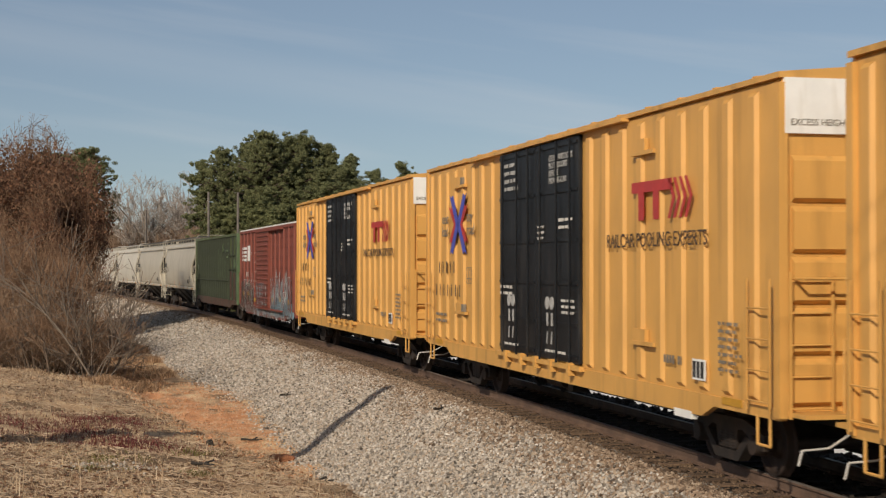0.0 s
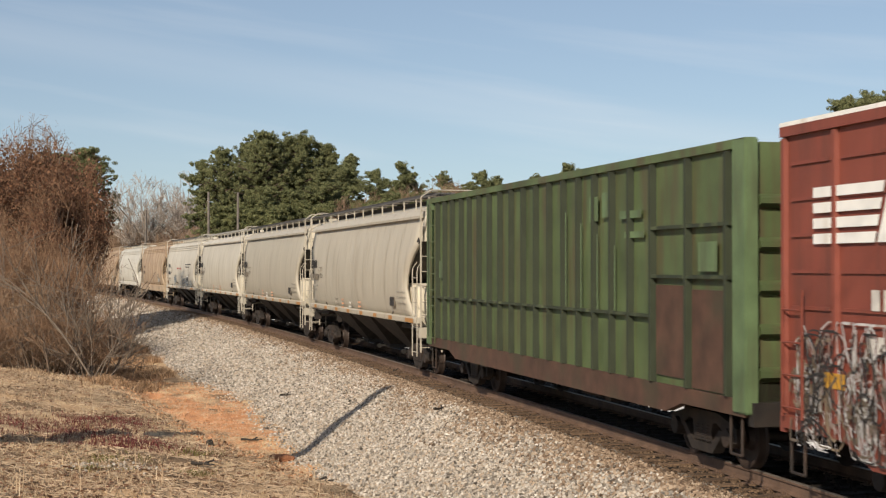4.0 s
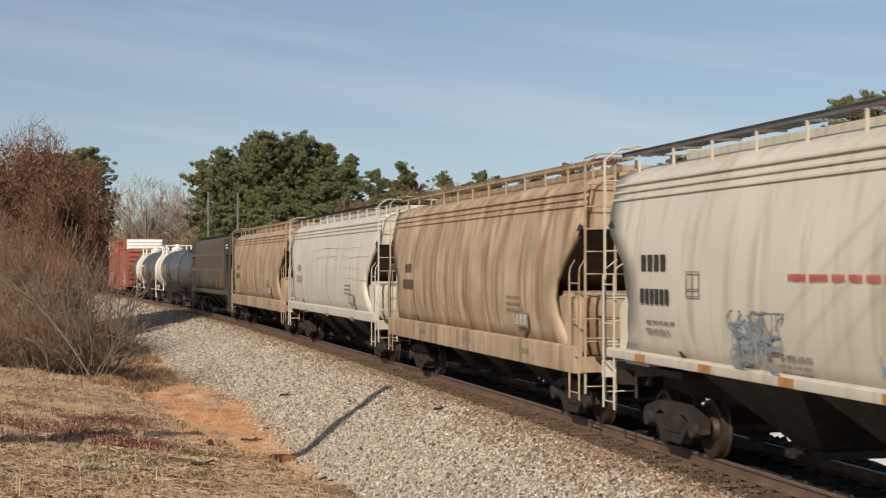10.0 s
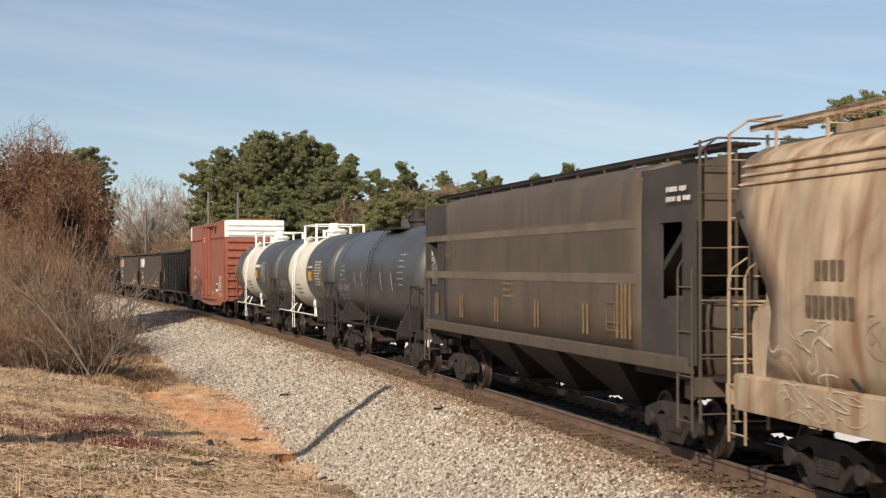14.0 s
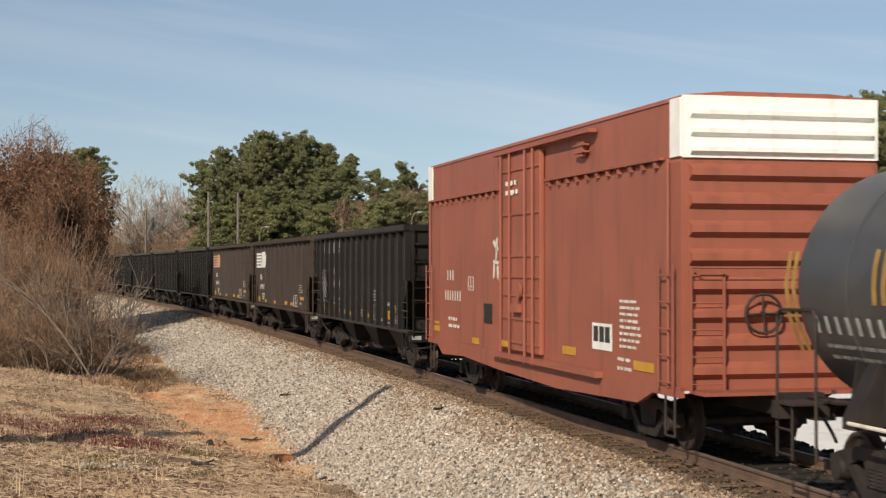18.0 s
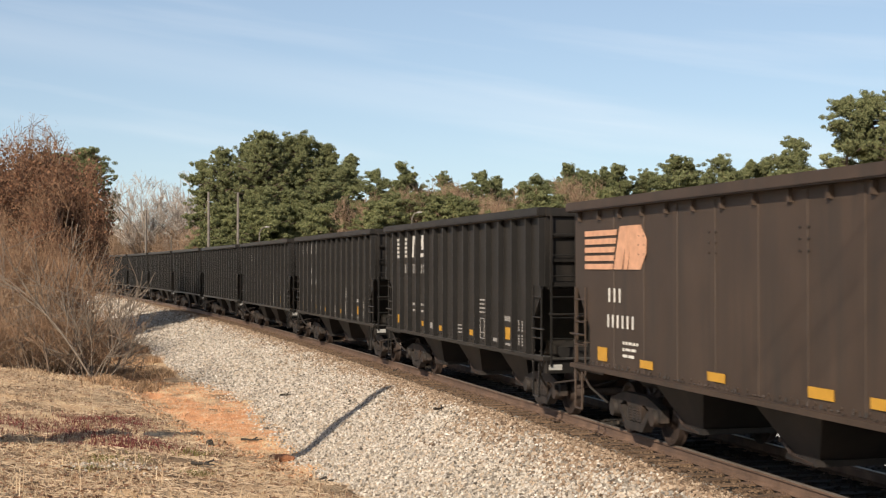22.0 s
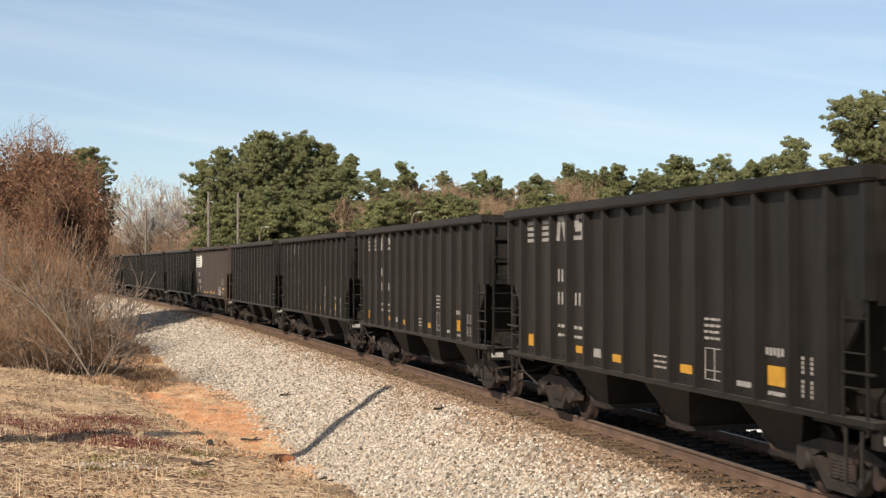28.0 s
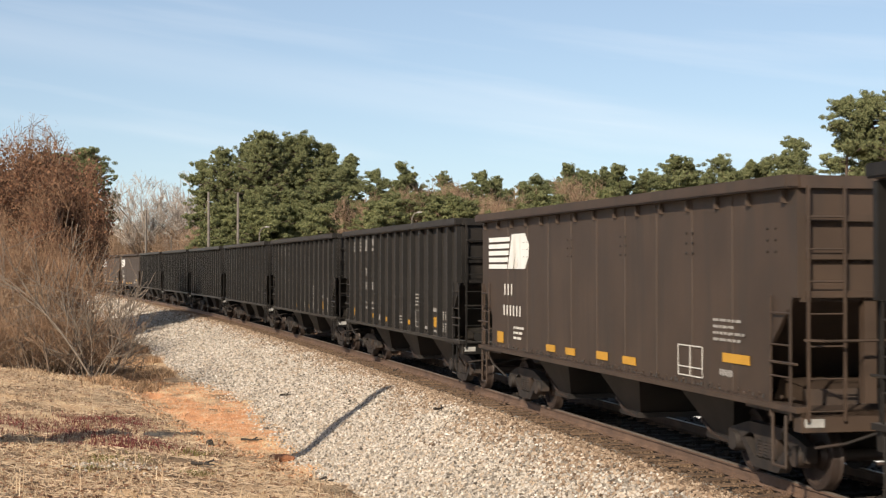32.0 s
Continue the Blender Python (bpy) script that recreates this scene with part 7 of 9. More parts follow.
    stencil(car, text_rows(between(2.44, 0.66) if ribbed else 4.7, 2.08, 0.66 if ribbed else 0.95, 4, 0.04, 0.085, 81), y, M_FADED)
    stencil(car, text_rows(between(0.6, 0.64), 1.48, 0.64, 3, 0.035, 0.08, 82), y, M_FADED) if ribbed else None
    stencil(car, [(between(-1.75, 0.45), between(-1.75, 0.45) + 0.45, 1.28, 1.42)], y, M_FADED) if ribbed else None
    stencil(car, text_rows(between(4.3, 0.62) if ribbed else 4.9, 1.42 if not ribbed else 1.78, 0.62, 1, 0.12 if ribbed else 0.1, 0.12, 83), y, M_FADED)
    if ribbed:                                              # upright lines of small letters beside the jacking pads
        stencil(car, [(u, u + 0.05, 1.24 + 0.055 * k, 1.28 + 0.055 * k) for u in (5.2, 5.42) for k in range(9) if k != 4], y, M_FADED)
        stencil(car, [(between(3.5, 0.45), between(3.5, 0.45) + 0.45, 1.24, 1.31), (between(4.3, 0.5), between(4.3, 0.5) + 0.5, 1.2, 1.25)], y, M_FADED)
    return car


def mark_wide(car, y, m):
    painted(car, logo_rects(3.22, 0.43, True), m, "railway mark in plain white shapes")
    painted(car, [(-3.95 + 0.2 * k, -3.88 + 0.2 * k, 2.5, 2.72) for k in range(3)] + [(u + 0.2 * k, u + 0.07 + 0.2 * k, 2.1, 2.32) for u in (-3.95, -3.02) for k in range(3)], M_FADED, "white stencilled mark as bars")
    painted(car, text_rows(-3.95, 1.75, 0.55, 2, 0.06, 0.16, 84) + text_rows(-3.05, 1.75, 0.6, 2, 0.06, 0.16, 87), M_FADED, "faded stencilled lines")


def mark_close(car, y, m):
    painted(car, logo_rects(3.0, 0.54, False), m, "railway mark in plain white shapes")
    painted(car, [(u + 0.2 * k, u + 0.07 + 0.2 * k, 2.6, 2.82) for u in (-4.85, -3.95, -3.02) for k in range(3)], M_FADED, "white stencilled mark as bars")
    painted(car, text_rows(-3.95, 1.85, 0.55, 2, 0.06, 0.16, 85) + text_rows(-3.05, 1.85, 0.6, 2, 0.06, 0.16, 88), M_FADED, "faded stencilled lines")


def mark_brown(car, y, m):
    rail_logo(car, -6.5, 2.72, 2.85, 0.68, y, m, lines=5)
    stencil(car, [(-5.35 + 0.24 * k, -5.28 + 0.24 * k, 2.2, 2.42) for k in range(3)] + [(-5.4 + 0.22 * k, -5.33 + 0.22 * k, 1.8, 2.0) for k in range(6)], y, M_DIRTYWHITE, "white stencilled mark as bars")
    stencil(car, text_rows(-4.7, 1.6, 0.7, 3, 0.05, 0.1, 86), y)


M_FADED = surface("sooty_white_stencil", (0.3, 0.28, 0.26), 0.6, vary=0.2, scale=6)
M_COAL = surface("coal", (0.018, 0.018, 0.019), 0.5, vary=0.5, scale=8, bump=0.8, dist=0.05)
COAL_WIDE = coal_hopper(M_COALBLACK, True, "sooty black ribbed coal hopper with white stripes", mark_wide, M_FADED)
COAL_CLOSE = coal_hopper(M_COALBLACK, True, "sooty black ribbed coal hopper with bold white mark", mark_close, M_DIRTYWHITE)
COAL_BROWN = coal_hopper(M_COALBROWN, False, "smooth brown coal hopper with a white mark", mark_brown, M_WHITE)
COAL_SPREAD = coal_hopper(M_COALBROWN, False, "smooth brown coal hopper with a white mark", mark_brown, M_WHITE, True)
COAL_SALMON = coal_hopper(M_COALBROWN, False, "smooth brown coal hopper with a faded orange mark", mark_brown, M_SALMON, True)
first_use = set()
for k in range(23):
    kind = COAL_SALMON if k == 2 else COAL_SPREAD if k == 1 else COAL_BROWN if k in (12, 19, 20) else COAL_CLOSE if k in (3, 5) else COAL_WIDE
    car = kind if kind.name not in first_use else copy_thing(kind, Matrix.Identity(4))
    first_use.add(kind.name)
    if k == 0:
        scrawl(car, -5.05, -4.45, 1.65, 2.6, -1.645, M_FADED, 26, 21, "white sprayed scribble", 0.009)
        tagged(car, "sooty black ribbed coal hopper with a white scribble")
    elif kind is COAL_WIDE:
        for o in [o for o in car.children if o.name.startswith("graffiti")]:
            bpy.data.objects.remove(o)
        tagged(car, "sooty black ribbed coal hopper with white stripes")
    left = -260.5 - 15.55 * k + float(np.interp(k, [0, 2, 4, 5, 7, 8, 10, 11, 12, 13], [0, -0.3, -0.4, -0.3, 0, 0.15, 0.35, 0.4, 0.15, 0.05]))   # slack in the couplings
    enrol(car, left - 0.15, left + 13.55, 5.35)

# ---- loose stones, grass and litter ----
def on_line(s, lat):
    """Plan points from arrays of length and near-side distance."""
    a = np.interp(s, _S, _TH)
    return np.interp(s, _S, _X) + np.sin(a) * lat, np.interp(s, _S, _Y) - np.cos(a) * lat


def stones(name, x, y, z, size, material, parent_label, seed):
    """Crushed stones as lopsided blocks, joined."""
    r = np.random.RandomState(seed)
    n = len(x)
    cube = np.array([(a, c, d) for a in (-1, 1) for c in (-1, 1) for d in (-1, 1)], float)
    v = cube[None] * r.uniform(0.45, 1.0, (n, 8, 3)) * (size[:, None, None] / 2)
    v *= r.uniform(0.6, 1.15, (n, 1, 3))
    ax, ay, az = r.uniform(0, 6.28, (3, n))
    for (i, j), ang in (((0, 1), az), ((1, 2), ax), ((0, 2), ay)):
        c, s = np.cos(ang)[:, None], np.sin(ang)[:, None]
        a, b = v[:, :, i].copy(), v[:, :, j].copy()
        v[:, :, i], v[:, :, j] = a * c - b * s, a * s + b * c
    v += np.stack([x, y, z], 1)[:, None]
    quad = np.array([(0, 1, 3, 2), (4, 6, 7, 5), (0, 4, 5, 1), (2, 3, 7, 6), (0, 2, 6, 4), (1, 5, 7, 3)])
    faces = (quad[None] + (np.arange(n) * 8)[:, None, None]).reshape(-1, 4)
    ob = new(name, raw_mesh(name, v.reshape(-1, 3), faces, material))
    return tagged(ob, parent_label, "ballast", kind="stuff")


M_STONE = island_surface("crushed_granite", [(0.09, 0.075, 0.062), (0.255, 0.22, 0.18), (0.42, 0.37, 0.31), (0.52, 0.47, 0.405), (0.37, 0.28, 0.195), (0.66, 0.61, 0.545)], 0.85, 9.0)
M_RUSTSTONE = island_surface("rust_stained_granite", [(0.09, 0.06, 0.042), (0.22, 0.15, 0.1), (0.31, 0.225, 0.155), (0.4, 0.31, 0.225)], 0.85, 9.0)
M_CRIB = island_surface("brown_crib_fines", [(0.045, 0.029, 0.019), (0.1, 0.064, 0.04), (0.17, 0.113, 0.07)], 0.9, 9.0)
# oily stone, its colour lowered further to hold the train's shade
M_OILYSHADE = island_surface("oily_shaded_granite", [(0.014, 0.011, 0.009), (0.03, 0.024, 0.019), (0.05, 0.039, 0.031)], 0.9, 9.0)


def build_stones():
    r = np.random.RandomState(11)
    S, Lt, Z = [], [], []
    for s0, s1, per_m, lo, hi in ((6, 38, 2900, 0.03, 0.072), (-20, 6, 1500, 0.042, 0.088), (-65, -20, 420, 0.065, 0.12), (-140, -65, 90, 0.12, 0.2)):
        n = int((s1 - s0) * per_m)
        S.append(r.uniform(s0, s1, n))
        Lt.append(r.uniform(1.5, 6.4, n))
        Z.append(r.uniform(lo, hi, n))
    s, lat, size = np.concatenate(S), np.concatenate(Lt), np.concatenate(Z)
    x, y = on_line(s, lat)
    toe = np.interp(y, [10, 33, 41, 52], [4.7, 4.8, 5.2, 6.4])
    keep = (lat < toe + 0.05 + 1.1 * r.beta(1, 5, len(s)) + 0.18 * ripple(x, y, 1.7, 8)) & (y > 15) & (x / np.maximum(y, 1) > -0.34) & (x / np.maximum(y, 1) < 0.33)
    s, lat, size, x, y = s[keep], lat[keep], size[keep], x[keep], y[keep]
    z, _, _ = height(x, y)
    z = z + size * r.uniform(-0.1, 0.3, len(x))
    stained = lat < 1.72 + 1.6 * r.beta(1.3, 2.4, len(x)) * (1 + 0.5 * ripple(x, y, 2.1, 9))
    for name, pick, m, lab, seed in (("ballast_stones", ~stained, M_STONE, "pale grey and tan crushed stone ballast", 12), ("rusty_ballast_stones", stained, M_RUSTSTONE, "rust-brown stained ballast beside the ties", 15)):
        stones(name, x[pick], y[pick], z[pick], size[pick], m, lab, seed)
    n = 14000                                                # brown fines that fill the cribs outside the near rail
    s, lat = 38 - 78 * r.uniform(0, 1, n) ** 1.7, r.uniform(0.86, 1.75, n)
    x, y = on_line(s, lat)
    size = r.uniform(0.03, 0.065, n)
    stones("crib_stones", x, y, np.full(n, -0.206) + size * 0.05, size, M_CRIB, "rust-brown fine stone between the tie ends", 16)
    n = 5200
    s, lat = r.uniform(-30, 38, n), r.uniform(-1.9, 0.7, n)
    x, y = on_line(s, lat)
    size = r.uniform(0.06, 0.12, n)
    stones("oily_ballast_stones", x, y, np.full(n, -0.215) + size * 0.1, size, M_OILYSHADE, "oily ballast stone between the rails, coloured near-black for the train's shade", 13)
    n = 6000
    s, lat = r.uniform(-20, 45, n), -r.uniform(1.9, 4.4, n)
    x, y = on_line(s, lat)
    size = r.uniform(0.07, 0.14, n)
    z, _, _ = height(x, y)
    stones("far_ballast_stones", x, y, z, size, M_OILYSHADE, "oily stone on the far shoulder, coloured near-black for the train's shade", 14)


build_stones()


def blades(name, x, y, z, hgt, width, material, label, category, seed, lean=0.7, kind="stuff"):
    """Bent grass blades, two triangles each, joined."""
    r = np.random.RandomState(seed)
    n = len(x)
    a = r.uniform(0, 6.283, n)
    d = r.uniform(0.15, lean, n)
    b = r.uniform(0, 6.283, n)
    ux, uy = np.cos(a) * width, np.sin(a) * width
    p0 = np.stack([x - ux, y - uy, z - 0.02], 1)
    p1 = np.stack([x + ux, y + uy, z - 0.02], 1)
    mx, my = np.cos(b) * d * hgt * 0.4, np.sin(b) * d * hgt * 0.4
    p2 = np.stack([x + mx + ux * 0.6, y + my + uy * 0.6, z + hgt * 0.6], 1)
    p3 = np.stack([x + mx - ux * 0.6, y + my - uy * 0.6, z + hgt * 0.6], 1)
    p4 = np.stack([x + mx * 2.6, y + my * 2.6, z + hgt * (1 - 0.35 * d)], 1)
    v = np.stack([p0, p1, p2, p3, p4], 1).reshape(-1, 3)
    k = np.arange(n)[:, None] * 5
    f = np.concatenate([k + [0, 1, 2], k + [0, 2, 3], k + [3, 2, 4]], 0)
    ob = new(name, raw_mesh(name, v, f, material))
    return tagged(ob, label, category, kind=kind)


M_STRAW = island_surface("dry_straw", [(0.34, 0.24, 0.15), (0.5, 0.365, 0.235), (0.62, 0.485, 0.325), (0.44, 0.31, 0.195), (0.68, 0.55, 0.39)], 0.8, 1.2, 0.2)
M_REDWEED = island_surface("red_brown_weed", [(0.1, 0.03, 0.03), (0.2, 0.06, 0.055), (0.16, 0.07, 0.05)], 0.8, 1.5, 0.2)
M_GREENWEED = island_surface("olive_weed", [(0.11, 0.1, 0.03), (0.19, 0.165, 0.06), (0.26, 0.22, 0.1)], 0.8, 2.0, 0.25)
M_DEADLEAF = island_surface("dead_leaf", [(0.12, 0.06, 0.035), (0.25, 0.14, 0.08), (0.36, 0.23, 0.14), (0.18, 0.08, 0.05)], 0.8, 2.0, 0.15)


def build_grass():
    r = np.random.RandomState(21)

    def scatter(n, y0=13.0, y1=47.0):
        y = y0 + (y1 - y0) * r.uniform(0, 1, n) ** 1.2
        x = y * r.uniform(-0.33, 0.02, n)
        z, s, lat = height(x, y)
        toe = np.interp(y, [10, 33, 41, 52], [4.7, 4.8, 5.2, 6.4])
        edge_l = np.interp(y, [10, 22, 25, 28, 36, 44], [5.2, 5.9, 6.7, 7.3, 8.1, 8.9])
        clay = smooth01((edge_l - lat) / 0.5)
        thick = 0.55 + 0.45 * ripple(x, y, 2.6, 31)
        keep = (lat > toe + 0.6) & (r.uniform(0, 1, n) < np.clip(thick, 0.08, 1) * (1 - 0.97 * np.clip(clay, 0, 1)))
        keep &= ~((lat < toe + 1.6) & (r.uniform(0, 1, n) < 0.75))
        return x[keep], y[keep], z[keep], lat[keep]

    x, y, z, lat = scatter(80000)
    mound = 0.6 + 0.6 * np.clip((y - 27) / 12, 0, 1) * (x < -8)
    blades("dry_grass", x, y, z, r.uniform(0.03, 0.13, len(x)) * mound, r.uniform(0.004, 0.009, len(x)), M_STRAW, "matted straw-coloured dry grass", "grass", 22, 2.2)
    x, y, z, lat = scatter(26000)
    blades("matted_grass", x, y, z - 0.01, r.uniform(0.05, 0.12, len(x)), r.uniform(0.003, 0.006, len(x)), M_STRAW, "long straw lying matted on the bank", "grass", 26, 2.8)
    x, y, z, lat = scatter(1500)
    blades("tall_dry_grass", x, y, z, r.uniform(0.12, 0.38, len(x)), r.uniform(0.004, 0.008, len(x)), M_STRAW, "taller dry grass stems", "grass", 23, 0.9)
    for name, m, spots, n, h, lab in (("red_weeds", M_REDWEED, ((-7.0, 26.5, 1.3, 1.4), (-5.4, 25.2, 0.9, 0.8), (-6.6, 28.8, 0.8, 1.2)), 5200, 0.1, "dark red-brown winter weeds"),
                                      ("green_weeds", M_GREENWEED, ((-5.1, 22.6, 0.5, 0.5), (-3.7, 21.7, 0.3, 0.3), (-4.2, 24.9, 0.4, 0.4), (-3.2, 25.6, 0.3, 0.3), (-4.9, 20.6, 0.3, 0.3)), 1300, 0.08, "small olive-green weeds")):
        xs, ys = [], []
        for cx, cy, sx, sy in spots:
            k = n // len(spots)
            xs.append(cx + r.normal(0, sx * 0.6, k))
            ys.append(cy + r.normal(0, sy * 0.6, k))
        x, y = np.concatenate(xs), np.concatenate(ys)
        z, s, lat = height(x, y)
        blades(name, x, y, z, r.uniform(0.4, 1.2, len(x)) * h, np.full(len(x), 0.008), m, lab, "weeds", 24, 1.2)
    n = 30000                                                # fallen leaves, small bent cards lying on the bank
    x, y, z, lat = scatter(n)
    n = len(x)
    a = r.uniform(0, 6.283, n)
    w = r.uniform(0.02, 0.06, n)
    ux, uy = np.cos(a) * w, np.sin(a) * w
    t = r.uniform(0.0, 0.03, (4, n))
    v = np.stack([np.stack([x - ux, y - uy, z + 0.01 + t[0]], 1), np.stack([x + uy * 0.6, y - ux * 0.6, z + 0.015 + t[1]], 1),
                  np.stack([x + ux, y + uy, z + 0.01 + t[2]], 1), np.stack([x - uy * 0.6, y + ux * 0.6, z + 0.015 + t[3]], 1)], 1).reshape(-1, 3)
    f = np.arange(n)[:, None] * 4 + np.arange(4)
    tagged(new("fallen_leaves", raw_mesh("fallen_leaves", v, f, M_DEADLEAF)), "brown fallen leaves on the bank", "leaves", kind="stuff")


build_grass()

M_OLDSTRAW = island_surface("weathered_straw", [(0.3, 0.215, 0.14), (0.42, 0.31, 0.205), (0.52, 0.4, 0.275), (0.36, 0.255, 0.165), (0.58, 0.46, 0.325)], 0.85, 1.2, 0.15)


def lying_straw():
    """Long flattened straw, combed down the slope of the bank."""
    r = np.random.RandomState(61)
    n = 46000
    y = 13 + 33 * r.uniform(0, 1, n) ** 1.25
    x = y * r.uniform(-0.33, 0.02, n)
    z, s, lat = height(x, y)
    toe = np.interp(y, [10, 33, 41, 52], [4.7, 4.8, 5.2, 6.4])
    edge_l = np.interp(y, [10, 22, 25, 28, 36, 44], [5.2, 5.9, 6.7, 7.3, 8.1, 8.9])
    keep = (lat > edge_l - 0.3 + r.uniform(0, 0.9, n)) & (lat > toe + 0.6) & (r.uniform(0, 1, n) < np.clip(0.6 + 0.5 * ripple(x, y, 1.6, 33), 0.1, 1))
    x, y, z = x[keep], y[keep], z[keep]
    n = len(x)
    a = r.normal(-0.55, 0.55, n) + np.where(r.uniform(0, 1, n) < 0.25, r.uniform(0, 3.1, n), 0)
    ln, wd = r.uniform(0.04, 0.17, n), r.uniform(0.0018, 0.0042, n)
    dx, dy = np.cos(a) * ln, np.sin(a) * ln
    z2, _, _ = height(x + dx, y + dy)
    ux, uy = -np.sin(a) * wd, np.cos(a) * wd
    lift0, lift1, up = r.uniform(0.005, 0.03, n), r.uniform(0.005, 0.045, n), r.uniform(0.004, 0.01, n)
    v = np.stack([np.stack([x - ux, y - uy, z + lift0], 1), np.stack([x + ux, y + uy, z + lift0 + up], 1),
                  np.stack([x + dx + ux, y + dy + uy, z2 + lift1 + up], 1), np.stack([x + dx - ux, y + dy - uy, z2 + lift1], 1)], 1).reshape(-1, 3)
    tagged(new("lying_straw", raw_mesh("lying_straw", v, np.arange(n)[:, None] * 4 + np.arange(4), M_OLDSTRAW)), "pale straw lying flattened down the bank", "grass", kind="stuff")


lying_straw()

M_CLOD = island_surface("clay_clods", [(0.42, 0.21, 0.105), (0.52, 0.28, 0.145), (0.48, 0.29, 0.17), (0.54, 0.4, 0.27)], 0.95, 5.0)
rc = np.random.RandomState(41)
cy = rc.uniform(24, 47, 11000)
cs = rc.uniform(0, 1, 11000)
ct, ce = np.interp(cy, [10, 33, 41, 52], [4.7, 4.8, 5.2, 6.4]), np.interp(cy, [10, 22, 25, 28, 36, 44], [5.2, 5.9, 6.7, 7.3, 8.1, 8.9])
cl = ct + (ce + 0.2 - ct) * cs
k_s = np.interp(cy, _Y[::-1][np.argsort(_Y[::-1])], _S[::-1][np.argsort(_Y[::-1])])
cx, cyy = on_line(k_s, cl)
cz, _, _ = height(cx, cyy)
stones("clay_clods", cx, cyy, cz, rc.uniform(0.015, 0.06, len(cx)), M_CLOD, "crumbs of red and brown clay in the ditch", 42)

M_BARK = surface("grey_brown_bark", (0.15, 0.11, 0.08), 0.9, vary=0.3, scale=6, bump=0.6, dist=0.02)
M_TWIG = island_surface("pale_twig", [(0.16, 0.1, 0.062), (0.27, 0.178, 0.115), (0.38, 0.275, 0.19)], 0.85, 3.0)
M_TWIGRED = island_surface("red_brown_twig", [(0.12, 0.068, 0.04), (0.22, 0.128, 0.075), (0.33, 0.215, 0.135)], 0.85, 3.0)
M_CONCRETE = surface("old_concrete", (0.3, 0.28, 0.25), 0.9, vary=0.2, scale=8, bump=0.4)
M_STICK = surface("dark_wet_wood", (0.035, 0.028, 0.022), 0.85, vary=0.3, scale=12, bump=0.4)


def ground_at(x, y):
    z, _, _ = height(np.array([float(x)]), np.array([float(y)]))
    return float(z[0])


def stick(x, y, ln, ang, r=0.03):
    rng = random.Random(int(x * 100))
    bm = bmesh.new()
    pts = [Vector(((k / 4 - 0.5) * ln, rng.uniform(-0.04, 0.04), r + rng.uniform(0, 0.03))) for k in range(5)]
    for k in range(4):
        rod(bm, pts[k], pts[k + 1], r * (1 - 0.15 * k), 7, r * (1 - 0.15 * (k + 1)))
    rod(bm, pts[2], pts[2] + Vector((0.14, 0.1, 0.05)), r * 0.6, 5)
    ob = new("stick", to_mesh("stick", bm, M_STICK))
    ob.matrix_world = pose(x, y, ground_at(x, y) + 0.03, 0, 0, ang)
    return tagged(ob, "dark broken branch lying on the ballast", "stick", "sticks on the ballast")


def place_on(px, py, guess=35.0):
    """Where a sight line from the standpoint meets the ground."""
    dx, dz = (px - 784) / 2595, -(py - 441) / 2595 + 0.0119
    lo, hi = 8.0, 120.0
    d = np.linspace(lo, hi, 2400)
    z, _, _ = height(dx * d, d, 0.0)
    k = int(np.argmax(EYE_Z + dz * d < z))
    return float(dx * d[k]), float(d[k])


gx, gy = place_on(215, 832)
gr = np.random.RandomState(51)
gx, gy = gx + gr.normal(0, 0.3, 1500), gy + gr.normal(0, 0.45, 1500)
gz, _, _ = height(gx, gy)
stones("scattered_stones", gx, gy, gz + 0.01, gr.uniform(0.02, 0.05, 1500), M_STONE, "pale stones strewn over the bank", 52)
for px, py, ln, ang in ((507, 703, 0.36, 40), (620, 713, 0.16, 70), (779, 729, 0.42, 60), (446, 782, 0.5, 15), (560, 852, 0.55, -10), (360, 828, 0.4, -25), (700, 660, 0.15, 30)):
    sx, sy = place_on(px, py)
    stick(sx, sy, ln, ang, 0.03 if ln > 0.3 else 0.02)
bm = bmesh.new()
box(bm, -0.06, 0.06, -0.05, 0.05, -0.1, 0.06)
bmesh.ops.bevel(bm, geom=list(bm.edges), offset=0.02, segments=2, affect="EDGES")
sx, sy = place_on(372, 790)
ob = tagged(new("concrete_block", to_mesh("concrete_block", bm, M_STICK)), "small dark weathered block on the bank edge", "block")
ob.matrix_world = pose(sx, sy, ground_at(sx, sy) + 0.06, 3, -5, 25)
M_CLAYLUMP = surface("red_clay", (0.36, 0.15, 0.07), 0.95, vary=0.3, scale=5, bump=0.7, dist=0.03)
bm = bmesh.new()
bmesh.ops.create_icosphere(bm, subdivisions=3, radius=1)
for v in bm.verts:
    v.co = Vector((v.co.x * 0.36, v.co.y * 0.2, v.co.z * 0.11)) * (1 + 0.25 * noise.noise(v.co * 2.1))
sx, sy = place_on(492, 815)
ob = tagged(new("clay_lump", to_mesh("clay_lump", bm, M_CLAYLUMP)), "lump of red clay at the ditch", "clay lump")
ob.matrix_world = pose(sx, sy, ground_at(sx, sy) + 0.03, 0, 0, 10)

